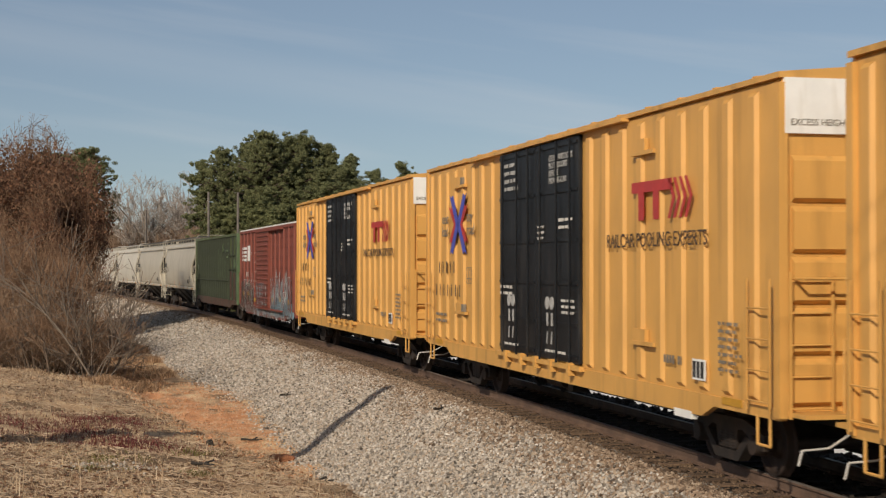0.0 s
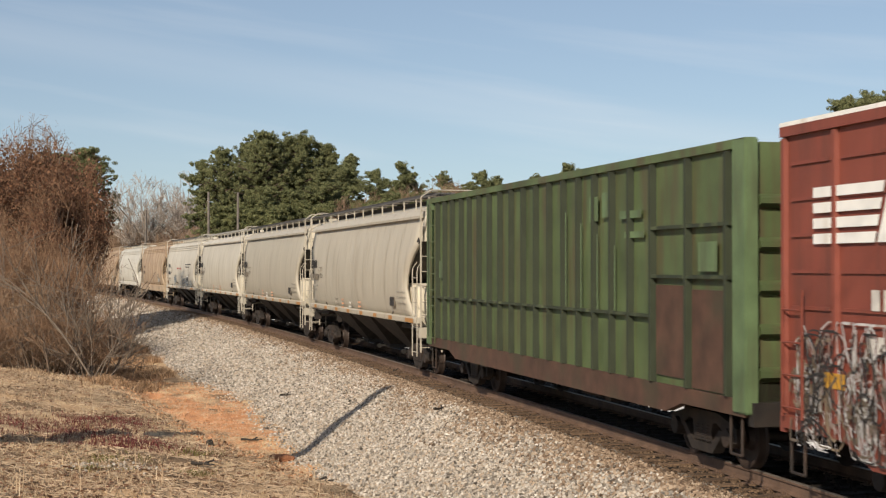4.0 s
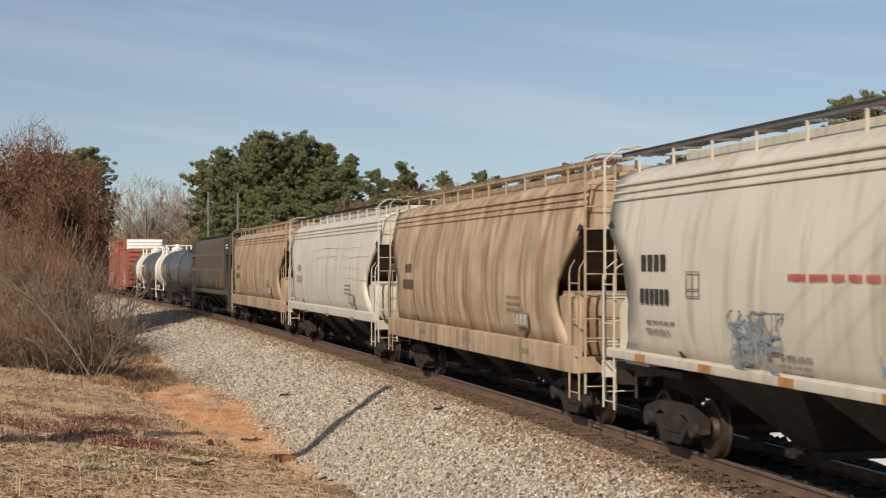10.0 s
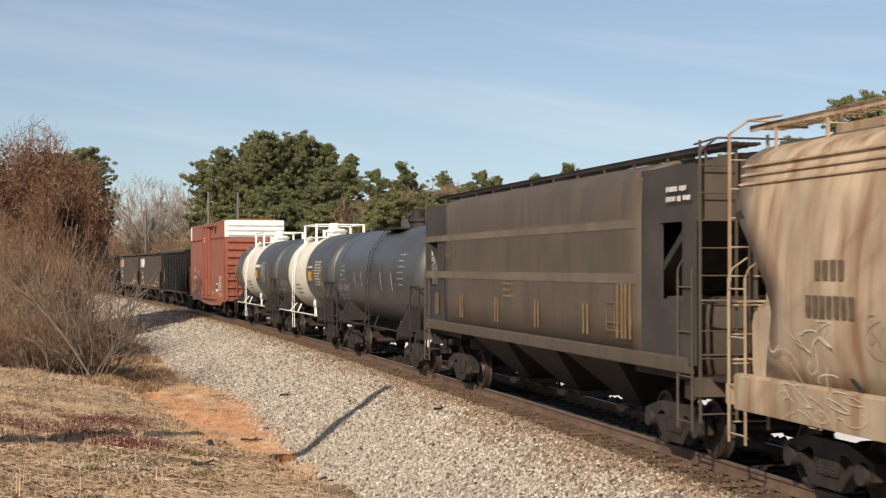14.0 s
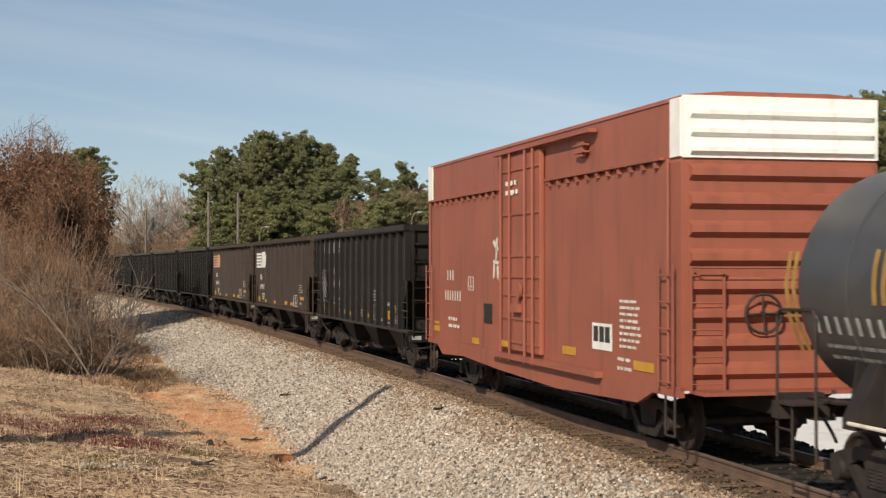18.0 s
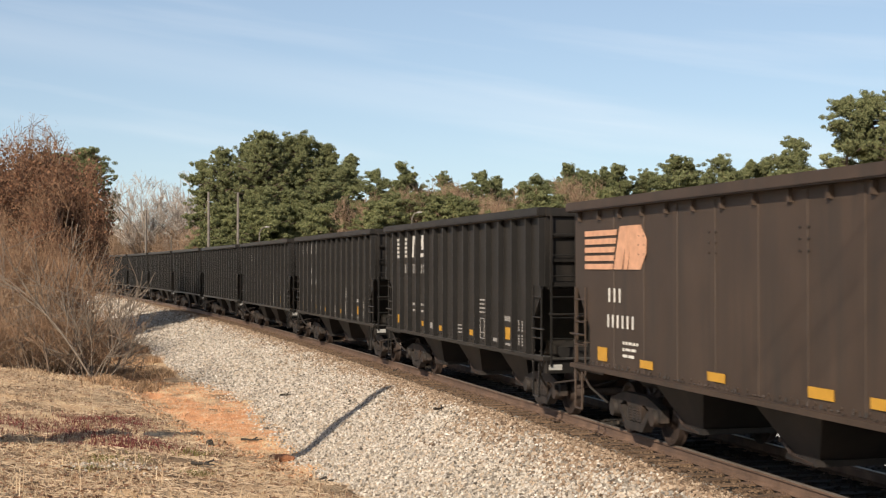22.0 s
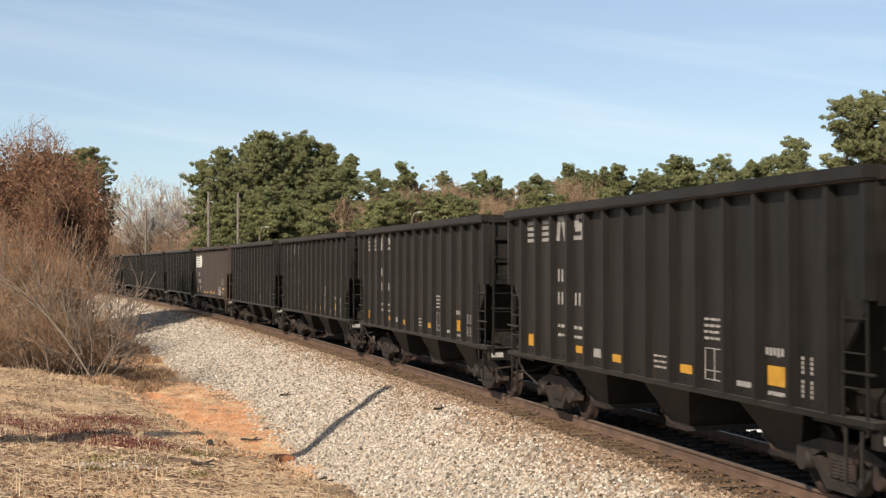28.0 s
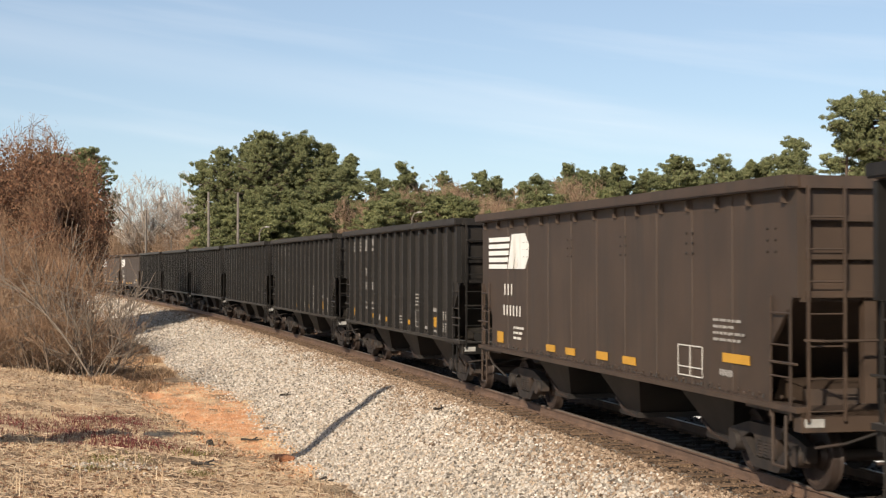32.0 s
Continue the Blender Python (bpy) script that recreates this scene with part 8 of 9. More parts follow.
# ---- trees, brush and poles ----
def tubes(P, Q, r0, r1, seg=4):
    """Joined thin branches from arrays of ends and radii."""
    d = Q - P
    ln = np.linalg.norm(d, axis=1, keepdims=True) + 1e-9
    d = d / ln
    ref = np.where(np.abs(d[:, 2:3]) > 0.9, np.array([[1.0, 0, 0]]), np.array([[0, 0, 1.0]]))
    u = np.cross(d, ref)
    u /= np.linalg.norm(u, axis=1, keepdims=True) + 1e-9
    w = np.cross(d, u)
    ang = np.arange(seg) * 2 * math.pi / seg
    ring = u[:, None] * np.cos(ang)[None, :, None] + w[:, None] * np.sin(ang)[None, :, None]
    A = P[:, None] + ring * r0[:, None, None]
    C = Q[:, None] + ring * r1[:, None, None]
    v = np.concatenate([A, C], 1).reshape(-1, 3)
    k = np.arange(seg)
    f = np.stack([k, (k + 1) % seg, (k + 1) % seg + seg, k + seg], 1)
    f = (f[None] + (np.arange(len(P)) * 2 * seg)[:, None, None]).reshape(-1, 4)
    return v, f


def grow(r, start, way, length, radius, levels, kids, spread, out, droop=0.0, wob=0.16):
    """Branches that fork: fills out with (p, q, r0, r1, level)."""
    n = 4
    p, d = start.copy(), way / np.linalg.norm(way)
    pts = [p]
    for k in range(n):
        d = d + r.normal(0, wob, 3)
        d[2] -= droop * (levels == 0)
        d /= np.linalg.norm(d)
        q = p + d * length / n
        out.append((p, q, radius * (1 - 0.17 * k), radius * (1 - 0.17 * (k + 1)), levels))
        p = q
        pts.append(p)
    if levels > 0:
        for j in range(kids):
            k = r.uniform(0.3, 1.0) * n
            i = min(int(k), n - 1)
            base = pts[i] + (pts[i + 1] - pts[i]) * (k - i)
            side = r.normal(0, 1, 3)
            nd = d * (1 - spread) + side * spread * 0.8 + np.array([0, 0, 0.25])
            grow(r, base, nd, length * r.uniform(0.45, 0.7), radius * 0.42, levels - 1, kids, spread, out, droop, wob)


def cards(r, centres, size, flat=0.5, tri=True):
    """Small leaf or needle cards round given centres."""
    n = len(centres)
    a = r.normal(0, 1, (n, 3))
    a[:, 2] *= flat
    a /= np.linalg.norm(a, axis=1, keepdims=True)
    b = np.cross(a, r.normal(0, 1, (n, 3)))
    b /= np.linalg.norm(b, axis=1, keepdims=True) + 1e-9
    s = size[:, None]
    if tri:
        v = np.stack([centres - b * s * 0.13, centres + b * s * 0.13, centres + a * s], 1)
        f = np.arange(n)[:, None] * 3 + np.arange(3)
    else:
        v = np.stack([centres, centres + (a * 0.5 + b * 0.32) * s, centres + a * s, centres + (a * 0.5 - b * 0.32) * s], 1)
        f = np.arange(n)[:, None] * 4 + np.arange(4)
    return v.reshape(-1, 3), f


def tufts(r, centres, size, outward):
    """Needle cards that lie over the outside of their tuft."""
    n = len(centres)
    o = outward + r.normal(0, 0.45, (n, 3))
    a = np.cross(o, r.normal(0, 1, (n, 3)))
    a /= np.linalg.norm(a, axis=1, keepdims=True) + 1e-9
    b = np.cross(o, a)
    b /= np.linalg.norm(b, axis=1, keepdims=True) + 1e-9
    s = size[:, None]
    v = np.stack([centres - b * s * 0.27, centres + b * s * 0.27, centres + a * s], 1)
    return v.reshape(-1, 3), np.arange(n)[:, None] * 3 + np.arange(3)


M_NEEDLE = island_surface("pine_needles", [(0.09, 0.103, 0.048), (0.148, 0.163, 0.073), (0.205, 0.216, 0.097), (0.27, 0.265, 0.126)], 0.7, 0.3, 0.25)
M_NEEDLE2 = island_surface("yellowish_pine_needles", [(0.088, 0.1, 0.045), (0.136, 0.149, 0.062), (0.188, 0.196, 0.082), (0.245, 0.236, 0.108)], 0.7, 0.3, 0.25)
M_PINEBARK = surface("pine_bark", (0.1, 0.068, 0.05), 0.9, vary=0.35, scale=4, bump=0.6, dist=0.03)
M_OAKLEAF = island_surface("russet_oak_leaf", [(0.085, 0.048, 0.034), (0.155, 0.083, 0.052), (0.235, 0.122, 0.072), (0.33, 0.17, 0.095)], 0.8, 0.8, 0.3)
M_POLE = surface("weathered_pole_timber", (0.15, 0.13, 0.11), 0.9, vary=0.25, scale=5, bump=0.4, dist=0.02)


def pine_model(seed, H, crown_lo, R, needles, count, rad):
    """A pine: whorls of upturned branches on one trunk, needle tufts along their outer half, open air between the whorls."""
    r = np.random.RandomState(seed)
    lean = r.normal(0, 0.012 * H, (10, 2)).cumsum(0) * np.linspace(0, 1, 10)[:, None]
    trunk_pts = [np.array([lean[k, 0], lean[k, 1], H * 0.95 * k / 9 - (0.5 if k == 0 else 0)]) for k in range(10)]
    rt = 0.014 * H + 0.03
    segs = [(trunk_pts[k], trunk_pts[k + 1], rt * (1 - 0.1 * k), rt * (1 - 0.1 * (k + 1))) for k in range(9)]

    def on_trunk(f):
        i = max(0, min(int(f * 9 / 0.95), 8))
        return trunk_pts[i] + (trunk_pts[i + 1] - trunk_pts[i]) * min(1.0, f * 9 / 0.95 - i)

    lobes = r.uniform(0.66, 1.1, 12)
    per = 7
    branches = max(8, count // per)
    whorls = max(6, int(H * 0.95 * (1 - crown_lo) / 0.8))
    cs, sz, out = [], [], []
    for k in range(branches):
        w = k % whorls
        g = min(0.99, (w + r.normal(0.5, 0.3)) / whorls)
        f = crown_lo + (0.93 - crown_lo) * g
        s = math.sqrt(max(0.05, 1 - ((g - 0.3) / 0.74) ** 2))
        a = 2.4 * k + r.uniform(-0.6, 0.6)
        reach = R * s * lobes[(int(a * 4 / 6.283) + 5 * int(g * 3)) % 12] * (0.4 + 0.62 * r.uniform(0, 1) ** 0.5)
        base = on_trunk(f)
        way = np.array([math.cos(a), math.sin(a), 0.0])
        side = np.array([-way[1], way[0], 0.0])
        rise = 0.12 + 0.12 * g * g - 0.16 * (g < 0.25)

        def at(u):
            return base + way * reach * u + np.array([0, 0, reach * rise * u * u])
        lr = 0.012 * reach + 0.02
        segs += [(base, at(0.45), lr * 1.8, lr * 1.1), (at(0.45), at(0.95), lr * 1.1, lr * 0.5)]
        for j in range(per):
            u = 0.24 + 0.8 * (j + r.uniform(0, 1)) / per
            c = at(u) + side * r.normal(0, 0.24 * reach * u) + np.array([0, 0, r.normal(0.05, 0.24)])
            size = rad * r.uniform(0.5, 1.25) * (1.05 - 0.25 * u)
            n = int(400 * size ** 1.6) + 50
            d = r.normal(0, 1, (n, 3))
            d /= np.linalg.norm(d, axis=1, keepdims=True)
            cs.append(c + d * size * r.uniform(0.25, 1.0, (n, 1)) ** 0.5 * np.array([1.1, 1.1, 0.62]))
            out.append(d + np.array([0, 0, 0.25]))
            sz.append(r.uniform(0.08, 0.2, n))
    for j in range(16):                                      # the leader's tufts
        c = on_trunk(0.93 - 0.012 * j) + r.normal(0, 0.09 + 0.03 * j, 3)
        d = r.normal(0, 1, (90, 3))
        d /= np.linalg.norm(d, axis=1, keepdims=True)
        cs.append(c + d * 0.36 * r.uniform(0.25, 1.0, (90, 1)))
        out.append(d + np.array([0, 0, 0.25]))
        sz.append(r.uniform(0.08, 0.2, 90))
    cs, sz, out = np.concatenate(cs), np.concatenate(sz), np.concatenate(out)
    v, f = tufts(r, cs, sz, out)
    crown = raw_mesh("crown", v, f, needles)
    P, Q = np.array([s[0] for s in segs]), np.array([s[1] for s in segs])
    v, f = tubes(P, Q, np.array([s[2] for s in segs]), np.array([s[3] for s in segs]), 6)
    return raw_mesh("trunk", v, f, M_PINEBARK, True), crown, float(np.percentile(cs[:, 2], 99.9))


def plant(models, k, x, y, h, turn, label, wide=1.0, group="pines beyond the track", name="pine_tree"):
    trunk, crown, model_h = models[k % len(models)]
    t = tagged(new(name), label, "tree", group)
    for nm, me in (("trunk", trunk), ("crown", crown)):
        o = new(nm, me)
        o.parent = t
    sc = h / model_h
    t.matrix_world = pose(x, y, ground_at(x, y), 0, 0, turn) @ Matrix.Diagonal((sc * wide, sc * wide, sc, 1))
    return t


BIG = [pine_model(100 + k, 18.0, 0.3, 4.9, M_NEEDLE, 1250, 0.42) for k in range(3)]
TALL = [pine_model(110 + k, 16.0, 0.3, 3.2, M_NEEDLE, 680, 0.36) for k in range(4)]
SMALL = [pine_model(120 + k, 9.0, 0.08, 2.6, M_NEEDLE2, 420, 0.33) for k in range(3)]


def from_view(px, top, d):
    """Plan place and height of a thing d metres off whose top lies in a given sight line."""
    x = (px - 784) / 2595 * d
    return x, d, EYE_Z + ((441 - top) / 2595 + 0.0119) * d - ground_at(x, d)


rng = random.Random(77)
for k, (px, top, d, models, mh, wide) in enumerate((
        (374, 284, 170, TALL, 16, 0.95), (402, 262, 168, BIG, 18, 0.62), (438, 247, 174, BIG, 18, 0.72), (466, 234, 166, BIG, 18, 0.75), (500, 250, 174, BIG, 18, 0.7), (532, 233, 168, BIG, 18, 0.75), (574, 254, 170, BIG, 18, 0.66), (606, 276, 166, TALL, 16, 1.1),
        (560, 300, 150, TALL, 16, 1.1), (470, 330, 150, TALL, 16, 1.1), (622, 292, 160, TALL, 16, 1.0), (655, 300, 158, TALL, 16, 0.9), (712, 288, 156, TALL, 16, 0.85),
        (742, 318, 158, TALL, 16, 0.8), (780, 304, 160, TALL, 16, 0.75), (842, 303, 158, TALL, 16, 0.9), (876, 312, 160, TALL, 16, 0.9), (812, 328, 166, TALL, 16, 0.9),
        (925, 322, 160, TALL, 16, 1.0), (960, 328, 158, TALL, 16, 0.9), (998, 291, 156, TALL, 16, 1.0), (1040, 300, 160, TALL, 16, 0.9), (1072, 296, 156, TALL, 16, 0.9), (1108, 291, 154, TALL, 16, 0.95),
        (1178, 276, 150, TALL, 16, 1.0), (1226, 284, 150, TALL, 16, 0.9), (1272, 274, 148, TALL, 16, 0.95), (1318, 286, 146, TALL, 16, 0.9), (1352, 278, 146, TALL, 16, 0.9),
        (1412, 242, 142, TALL, 16, 1.0), (1385, 268, 140, TALL, 16, 0.9), (1486, 170, 132, TALL, 16, 0.95), (1538, 162, 134, BIG, 18, 0.62), (1600, 180, 130, BIG, 18, 0.7), (1146, 300, 158, TALL, 16, 0.8),
        (1640, 200, 120, TALL, 16, 1.0), (152, 262, 232, BIG, 18, 0.9), (112, 270, 226, BIG, 18, 0.9), (184, 335, 236, TALL, 16, 1.1), (70, 280, 226, BIG, 18, 0.9), (232, 395, 240, SMALL, 9, 0.8))):
    x, y, h = from_view(px, top, d)
    plant(models, k, x, y, h, rng.uniform(0, 360), "dark green pine with a ragged crown" if models is not SMALL else "low bushy young pine", wide)
for k in range(19):                                          # a second rank that closes the skyline
    px = 615 + k * 43 + rng.uniform(-10, 10)
    d = rng.uniform(164, 176)
    x, y, h = from_view(px, float(np.interp(px, [600, 700, 800, 900, 1000, 1100, 1200, 1300, 1400], [322, 326, 328, 322, 310, 304, 298, 288, 268])) + rng.uniform(-4, 12), d)
    plant(TALL, k + 1, x, y, h, rng.uniform(0, 360), "dark green pine with a ragged crown", rng.uniform(1.05, 1.35))
for k in range(58):                                          # lower growth in front of and between the pines
    px = 390 + k * 20.5 + rng.uniform(-10, 10)
    d = rng.uniform(138, 158)
    x, y, h = from_view(px, rng.uniform(335, 375) - 25 * max(0, (px - 1100) / 400), d)
    plant(SMALL, k, x, y, h, rng.uniform(0, 360), "low bushy young pine, yellowish green", rng.uniform(0.9, 1.3))


def bare_model(seed, H, trunks, material, levels=3, kids=5, spread=0.55, least=0.0, wob=0.1, crown=None):
    """Forking tree; crown (centre height, half width, half height) keeps its outline round."""
    r = np.random.RandomState(seed)
    out = []
    for k in range(trunks):
        a = (k + r.uniform(0, 0.6)) * 6.283 / trunks
        grow(r, np.array([math.cos(a) * 0.12 * trunks, math.sin(a) * 0.12 * trunks, -0.2]), np.array([math.cos(a) * 0.3, math.sin(a) * 0.3, 1.0]), H * r.uniform(0.5, 0.68), 0.01 * H + 0.02,
             levels, kids, spread, out, 0.0, wob)
    if crown:
        ch, cw, cv = crown
        out = [o for o in out if (o[1][0] ** 2 + o[1][1] ** 2) / cw ** 2 + ((o[1][2] - ch) / cv) ** 2 < r.uniform(0.8, 1.1) or (o[1][2] < ch and o[4] >= levels - 1 and o[1][0] ** 2 + o[1][1] ** 2 < cw ** 2)]
    P, Q = np.array([o[0] for o in out]), np.array([o[1] for o in out])
    r0, r1, lv = np.array([o[2] for o in out]), np.array([o[3] for o in out]), np.array([o[4] for o in out])
    r0, r1 = np.maximum(r0, max(least, 0.005 + 0.0004 * H)), np.maximum(r1, max(least, 0.003 + 0.0003 * H))
    big = lv >= max(1, levels - 1)
    v, f = tubes(P[big], Q[big], r0[big], r1[big], 6)
    trunk = raw_mesh("trunk", v, f, M_BARK, True)
    v, f = tubes(P[~big], Q[~big], r0[~big], r1[~big], 3)
    twigs = raw_mesh("twig_mass", v, f, material)
    tips = Q[lv <= 1]
    return trunk, twigs, tips, float(np.percentile(Q[:, 2], 99.7))


def bare_tree(name, model, x, y, sc, turn, label, category, group, leaves=None, squash=1.0):
    t = tagged(new(name), label, category, group)
    for nm, me in (("trunk", model[0]), ("twig_mass", model[1])) + ((("leaves", leaves),) if leaves else ()):
        o = tagged(new(nm, me), kind="stuff") if nm != "trunk" or category == "shrub" else new(nm, me)
        o.parent = t
    t.matrix_world = pose(x, y, ground_at(x, y), 0, 0, turn) @ Matrix.Diagonal((sc * squash, sc * squash, sc, 1))
    return t


BARE = [bare_model(200 + k, 15.0, 4, M_TWIG, 4, 6, 0.5, 0.013, 0.07, (8.6, 5.6, 6.4)) for k in range(2)]
M_PALETWIG = island_surface("pale_grey_twig", [(0.26, 0.22, 0.18), (0.4, 0.34, 0.29), (0.52, 0.46, 0.4)], 0.85, 3.0)
VASE = bare_model(207, 15.0, 6, M_PALETWIG, 4, 5, 0.42, 0.02, 0.06, (9.6, 6.6, 5.4))
x, y, h = from_view(286, 311, 196)
bare_tree("bare_tree", VASE, x, y, h / VASE[3], 40, "broad leafless tree with pale forking limbs", "tree", "bare trees far along the track", None, 1.0)
for k, (px, top, d) in enumerate(((330, 350, 224), (240, 392, 226), (352, 362, 214), (236, 400, 205), (266, 408, 204), (300, 402, 206), (330, 388, 204), (365, 384, 200), (226, 405, 200), (255, 408, 196), (315, 404, 192), (350, 400, 190), (388, 384, 190),
                                  (190, 405, 215), (150, 398, 222), (112, 400, 220), (170, 425, 218), (130, 425, 216), (762, 318, 152), (782, 336, 150), (905, 338, 150), (690, 345, 148), (640, 352, 146), (1015, 318, 150), (1150, 345, 146), (850, 352, 146))):
    x, y, h = from_view(px, top, d)
    bare_tree("bare_tree", BARE[k % 2], x, y, h / BARE[k % 2][3], rng.uniform(0, 360), "leafless grey-brown tree with fine twigs", "tree", "bare trees far along the track" if px < 400 else "bare trees among the pines", None, 1.0)

M_BROWNTWIG = island_surface("brown_twig", [(0.14, 0.085, 0.051), (0.245, 0.155, 0.095), (0.36, 0.255, 0.17)], 0.85, 3.0)
# russet trees and brush beside the track
r = np.random.RandomState(300)
OAKS = []
for k in range(2):
    mod = bare_model(310 + k, 8.0, 4, M_TWIGRED, 4, 5, 0.55, 0.0, 0.1, (4.6, 2.5, 3.6))
    tips = mod[2]
    reps = np.repeat(tips, 9, 0)
    c = reps + r.normal(0, 0.2, reps.shape)
    thin = 0.62 * np.clip(1.3 - np.abs(c[:, 2] - 4.3) / 2.2, 0, 1) * (0.55 + 0.45 * np.sin(c[:, 0] * 2.6 + 1.3 * c[:, 2] + k) * np.sin(c[:, 1] * 2.2 + 0.7))
    c = c[r.uniform(0, 1, len(c)) < thin]
    v, f = cards(r, c, r.uniform(0.08, 0.17, len(c)), 0.8, False)
    OAKS.append((mod, raw_mesh("leaves", v, f, M_OAKLEAF)))
for k, (px, top, d, wide) in enumerate(((-2, 226, 78, 0.9), (58, 212, 80, 0.85), (112, 268, 78, 0.75), (-75, 235, 76, 0.9), (22, 270, 74, 0.8), (-150, 232, 76, 0.9), (36, 232, 84, 0.9), (90, 305, 74, 0.7), (138, 335, 76, 0.6), (66, 340, 70, 0.6))):
    x, y, h = from_view(px, top, d)
    mod, lv = OAKS[k % 2]
    bare_tree("oak_tree", mod, x, y, h / mod[3], rng.uniform(0, 360), "small oak holding russet winter leaves", "tree", "russet oaks beside the track", lv, wide)
BRUSH = [bare_model(330 + k, 3.2, 9, M_TWIGRED if k else M_BROWNTWIG, 3, 5, 0.55, 0.0, 0.12) for k in range(3)]
for k in range(58):
    px = -150 + 4.4 * k + rng.uniform(-8, 8) if k < 50 else 40 + 7 * (k - 50)
    d = rng.uniform(54, 65)
    x, y, h = from_view(px, rng.uniform(380, 510) if px < -10 else rng.uniform(430, 545) if px < 50 else rng.uniform(530, 600), d)
    bare_tree("brush", BRUSH[1 + k % 2], x, y, max(h, 0.9) / 2.9, rng.uniform(0, 360), "tangled leafless red-brown brush", "shrub", "brush beside the track", None, 0.75)
for k, (px, top, d) in enumerate(((70, 540, 47), (30, 480, 46))):
    x, y, h = from_view(px, top, d)
    bare_tree("brush", BRUSH[0], x, y, max(h, 0.9) / 2.9, rng.uniform(0, 360), "pale leafless brush with bare stems", "shrub", "brush beside the track", None, 0.75)


for k in range(26):
    px = -30 + 7.0 * k + rng.uniform(-6, 6)
    x, y, h = from_view(px, rng.uniform(545, 600) if px < 150 else rng.uniform(590, 640), rng.uniform(43.5, 48))
    bare_tree("brush", BRUSH[k % 3], x, y, max(h, 0.6) / 2.9, rng.uniform(0, 360), "low tangled brown brush", "shrub", "brush beside the track", None, 1.15)
# a crooked pale sapling that leans over the ditch, and two more behind it
M_PALESTEM = surface("pale_grey_bark", (0.16, 0.125, 0.095), 0.9, vary=0.3, scale=9, bump=0.4)
for k, (px, py, d, lean, h) in enumerate(((168, 690, 42.0, -20, 4.6), (150, 670, 43.0, -12, 3.4), (120, 660, 43.5, 22, 3.0), (185, 665, 43.2, 8, 1.9), (160, 690, 41.5, 30, 2.0), (176, 680, 42.4, -34, 2.2), (172, 684, 42.2, 14, 2.4), (166, 686, 42.6, -6, 2.1), (192, 660, 43.6, 26, 1.7), (150, 680, 43.0, -40, 2.8), (180, 676, 42.0, 42, 1.6))):
    out = []
    gr = np.random.RandomState(900 + k)
    grow(gr, np.zeros(3), np.array([math.sin(radians(lean)), 0.1, math.cos(radians(lean))]), h * 0.8, 0.0065 * h + 0.01, 2, 6, 0.45, out, 0.0, 0.1)
    PP, QQ = np.array([o[0] for o in out]), np.array([o[1] for o in out])
    v, f = tubes(PP, QQ, np.maximum([o[2] for o in out], 0.011), np.maximum([o[3] for o in out], 0.008), 5)
    sx = (px - 784) / 2595 * d
    sap = tagged(new("sapling", raw_mesh("sapling", v, f, M_PALESTEM, True)), "pale crooked leafless sapling leaning over the ditch", "sapling", "saplings at the ditch")
    sap.matrix_world = pose(sx, d, ground_at(sx, d) - 0.05)
# low dead growth at the head of the ditch
gr = np.random.RandomState(77)
M_BRACKEN = island_surface("dead_bracken", [(0.2, 0.12, 0.07), (0.37, 0.23, 0.13), (0.52, 0.35, 0.21), (0.28, 0.19, 0.125)], 0.85, 2.0, 0.2)
SPOTS = [place_on(*q) + (0.35,) for q in ((215, 600), (238, 622), (252, 642), (225, 660), (205, 640), (188, 612), (262, 668), (235, 690), (200, 680))]
gx = np.concatenate([gr.normal(a, b, 1500) for a, c, b in SPOTS])
gy = np.concatenate([gr.normal(c, 1.0, 1500) for a, c, b in SPOTS])
gz, _, gl = height(gx, gy)
ok = gl > np.interp(gy, [10, 33, 41, 52], [4.7, 4.8, 5.2, 6.4]) - 0.05
blades("dead_bracken", gx[ok], gy[ok], gz[ok], gr.uniform(0.08, 0.32, int(ok.sum())), gr.uniform(0.008, 0.02, int(ok.sum())), M_BRACKEN, "brown dead bracken and grass at the ditch", "undergrowth", 78, 1.6)


def utility_pole(x, y, h, arm=True, lean=0.0, girth=0.13):
    p = tagged(new("utility_pole"), "weathered grey timber utility pole", "utility pole", "utility poles")
    bm = bmesh.new()
    rod(bm, (0, 0, -0.6), (0, 0, h), girth, 12, girth * 0.7)
    part("shaft", bm, M_POLE, p)
    if arm:
        bm = bmesh.new()
        box(bm, -0.9, 0.9, -0.06, 0.06, h - 0.55, h - 0.43)
        part("crossarm", bm, M_POLE, p)
        for u in (-0.8, -0.3, 0.3, 0.8):
            bm = bmesh.new()
            lathe(bm, [(h - 0.43, 0.02), (h - 0.36, 0.05), (h - 0.3, 0.05), (h - 0.27, 0.03)], "z", 10, (u, 0, 0))
            part("insulator", bm, M_DIRTYWHITE, p)
    p.matrix_world = pose(x, y, ground_at(x, y), lean, 0, 20)
    return p


for px, top, d, arm in ((369, 340, 118, False), (421, 341, 119, False), (258, 372, 150, False)):
    x, y, h = from_view(px, top, d)
    utility_pole(x, y, h, arm)
utility_pole(-8.38, 21.05, 10.02, False, 0.0, 0.24)


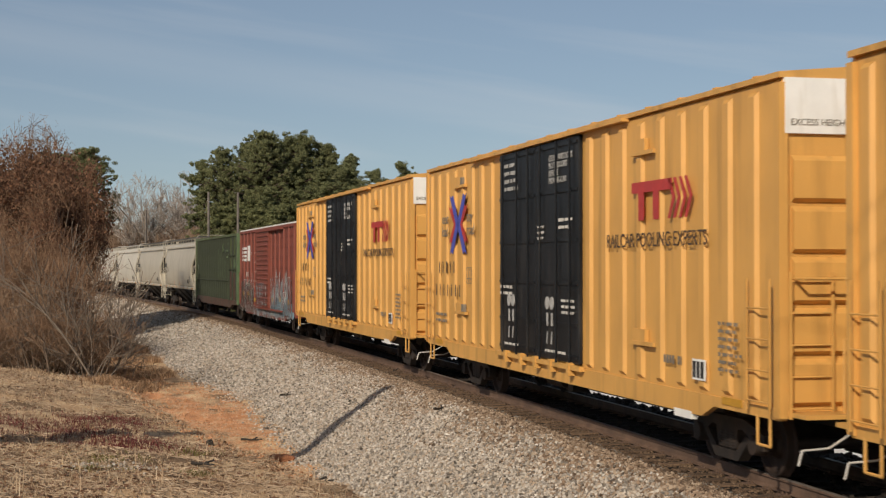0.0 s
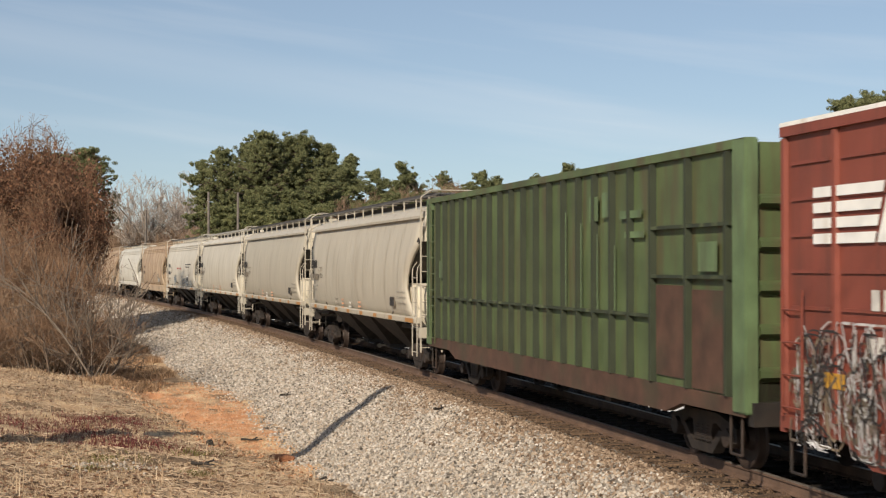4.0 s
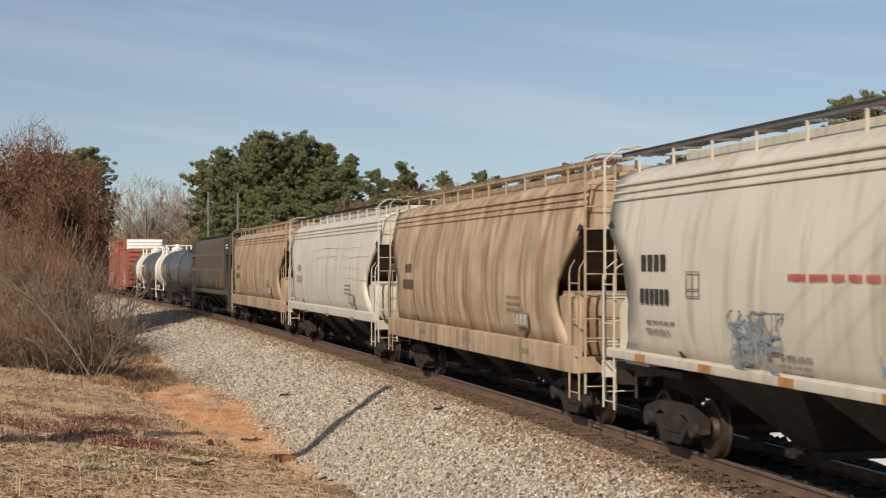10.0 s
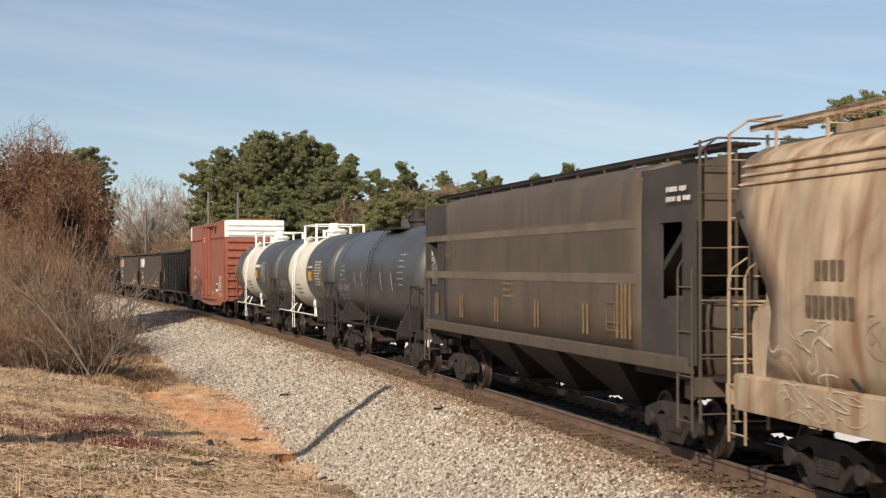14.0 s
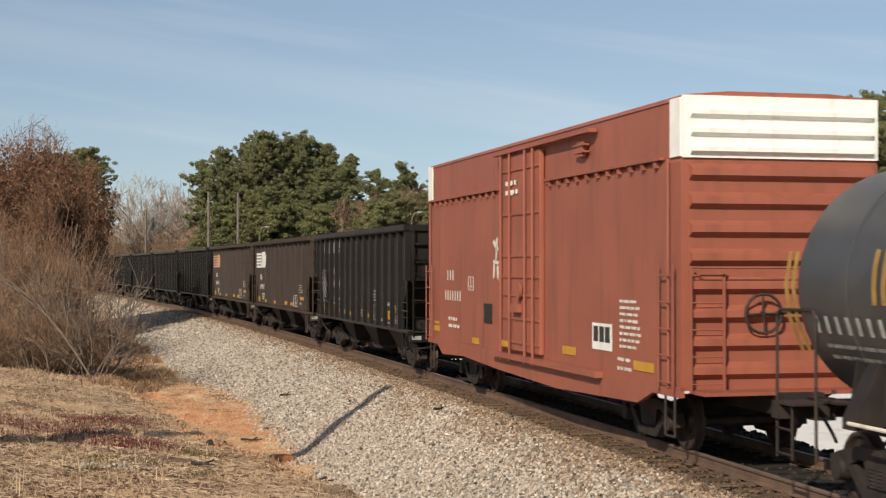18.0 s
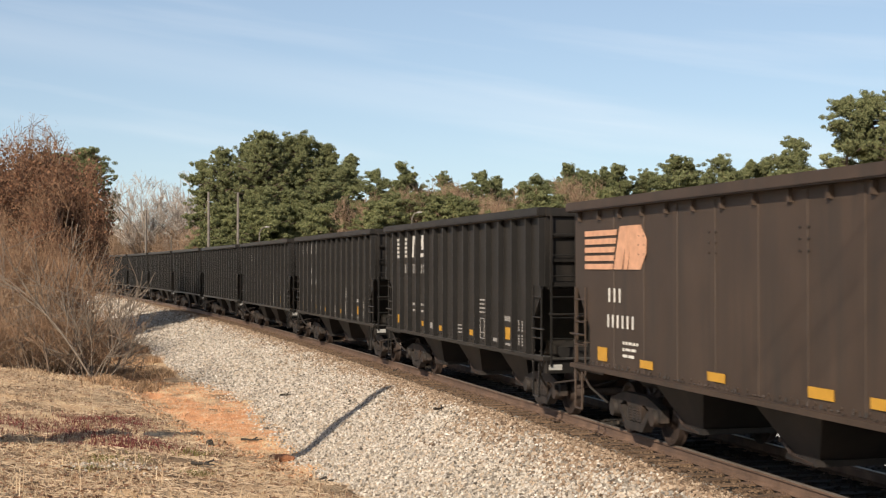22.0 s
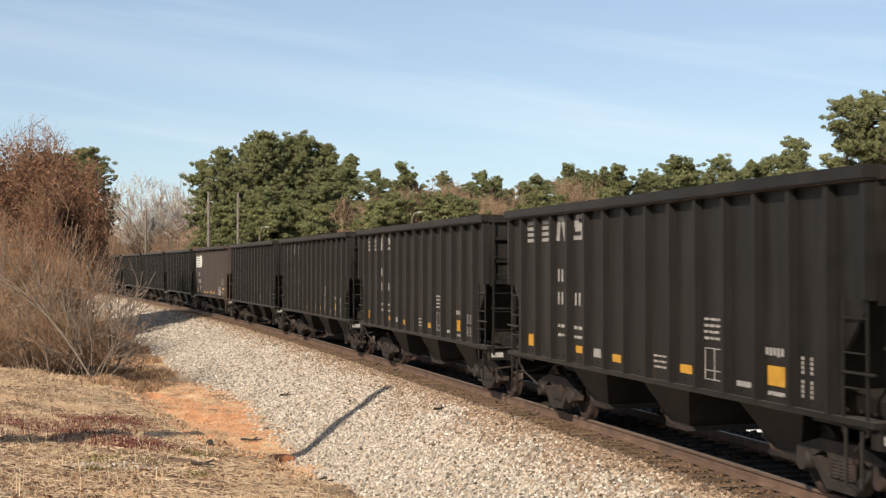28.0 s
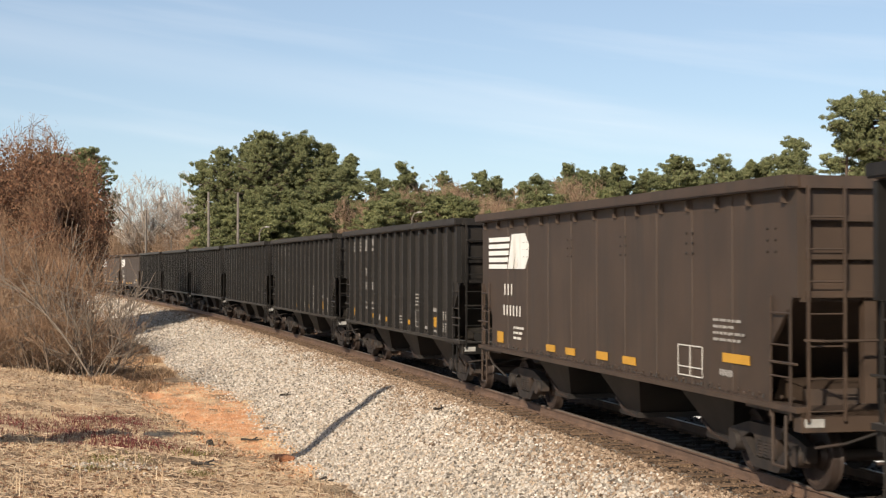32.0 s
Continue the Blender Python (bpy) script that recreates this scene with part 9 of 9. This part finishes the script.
# an overhead line that crosses high above, on two poles far to either side
for q in (-48.0, 46.0):
    utility_pole(q, 4.4 - 0.05 * q, 12.0 - ground_at(q, 4.4 - 0.05 * q), False, 0.0, 0.2)
for k, y in enumerate((4.55, 3.75, 2.95)):
    bm = bmesh.new()
    pts = [(x, y - 0.05 * x, 11.85 + 0.0006 * (x * x - 2200)) for x in range(-48, 47, 2)]
    bar_path(bm, pts, 0.009, 6)
    tagged(new("overhead_wire", to_mesh("overhead_wire", bm, M_STEEL)), "dark overhead wire strung between utility poles", "wire", "overhead wires")


def street_lamp(px, top, d, side):
    x, y, h = from_view(px, top, d)
    p = tagged(new("street_lamp"), "pale street lamp on a thin curved arm", "street lamp", "street lamps behind the train")
    bm = bmesh.new()
    bar_path(bm, [(0, 0, -0.3), (0, 0, h - 0.5), (0.2 * side, 0, h - 0.1), (0.5 * side, 0, h)], 0.045, 8)
    part("mast", bm, M_POLE, p)
    bm = bmesh.new()
    lathe(bm, [(0.42 * side, 0.04), (0.55 * side, 0.075), (0.76 * side, 0.06), (0.82 * side, 0.02)], "x", 10, (0, 0, h))
    part("lamp_head", bm, M_CONCRETE, p)
    p.matrix_world = pose(x, y, ground_at(x, y))
    return p


for a in ((303, 413, 150, -1), (459, 402, 120, 1), (729, 376, 118, 1)):
    street_lamp(*a)



# ---- what moves ----
def car_pose(place, half, t):
    s = place + run(t)
    x0, y0, _ = line(s - half)
    x1, y1, _ = line(s + half)
    return Matrix.Translation(((x0 + x1) / 2, (y0 + y1) / 2, 0)) @ Matrix.Rotation(math.atan2(y1 - y0, x1 - x0), 4, "Z")


def motions():
    times = [k * 0.5 for k in range(65)]
    turning = {}
    for car, place, half in TRAIN:
        walk(car, [(t, car_pose(place, half, t)) for t in times])
        for t in car.children:
            for w in t.children:
                if w.name.split(".")[0] == "wheelset":
                    turning.setdefault(round(w.location.x, 3), []).append(w)
    # every wheel rolls at the train's speed: rows close enough to keep each step under a quarter turn
    for x, wheels in turning.items():
        first = wheels[0]
        walk(first, [(k / FPS, Matrix.Translation((x, 0, WHEEL_R)) @ Matrix.Rotation((run(k / FPS) - run(0)) / WHEEL_R, 4, "Y")) for k in range(32 * FPS + 1)])
        keys = first.animation_data
        for w in wheels[1:]:
            w.rotation_mode = "QUATERNION"
            own = w.animation_data_create()
            own.action = keys.action
            own.action_slot = keys.action_slot


motions()
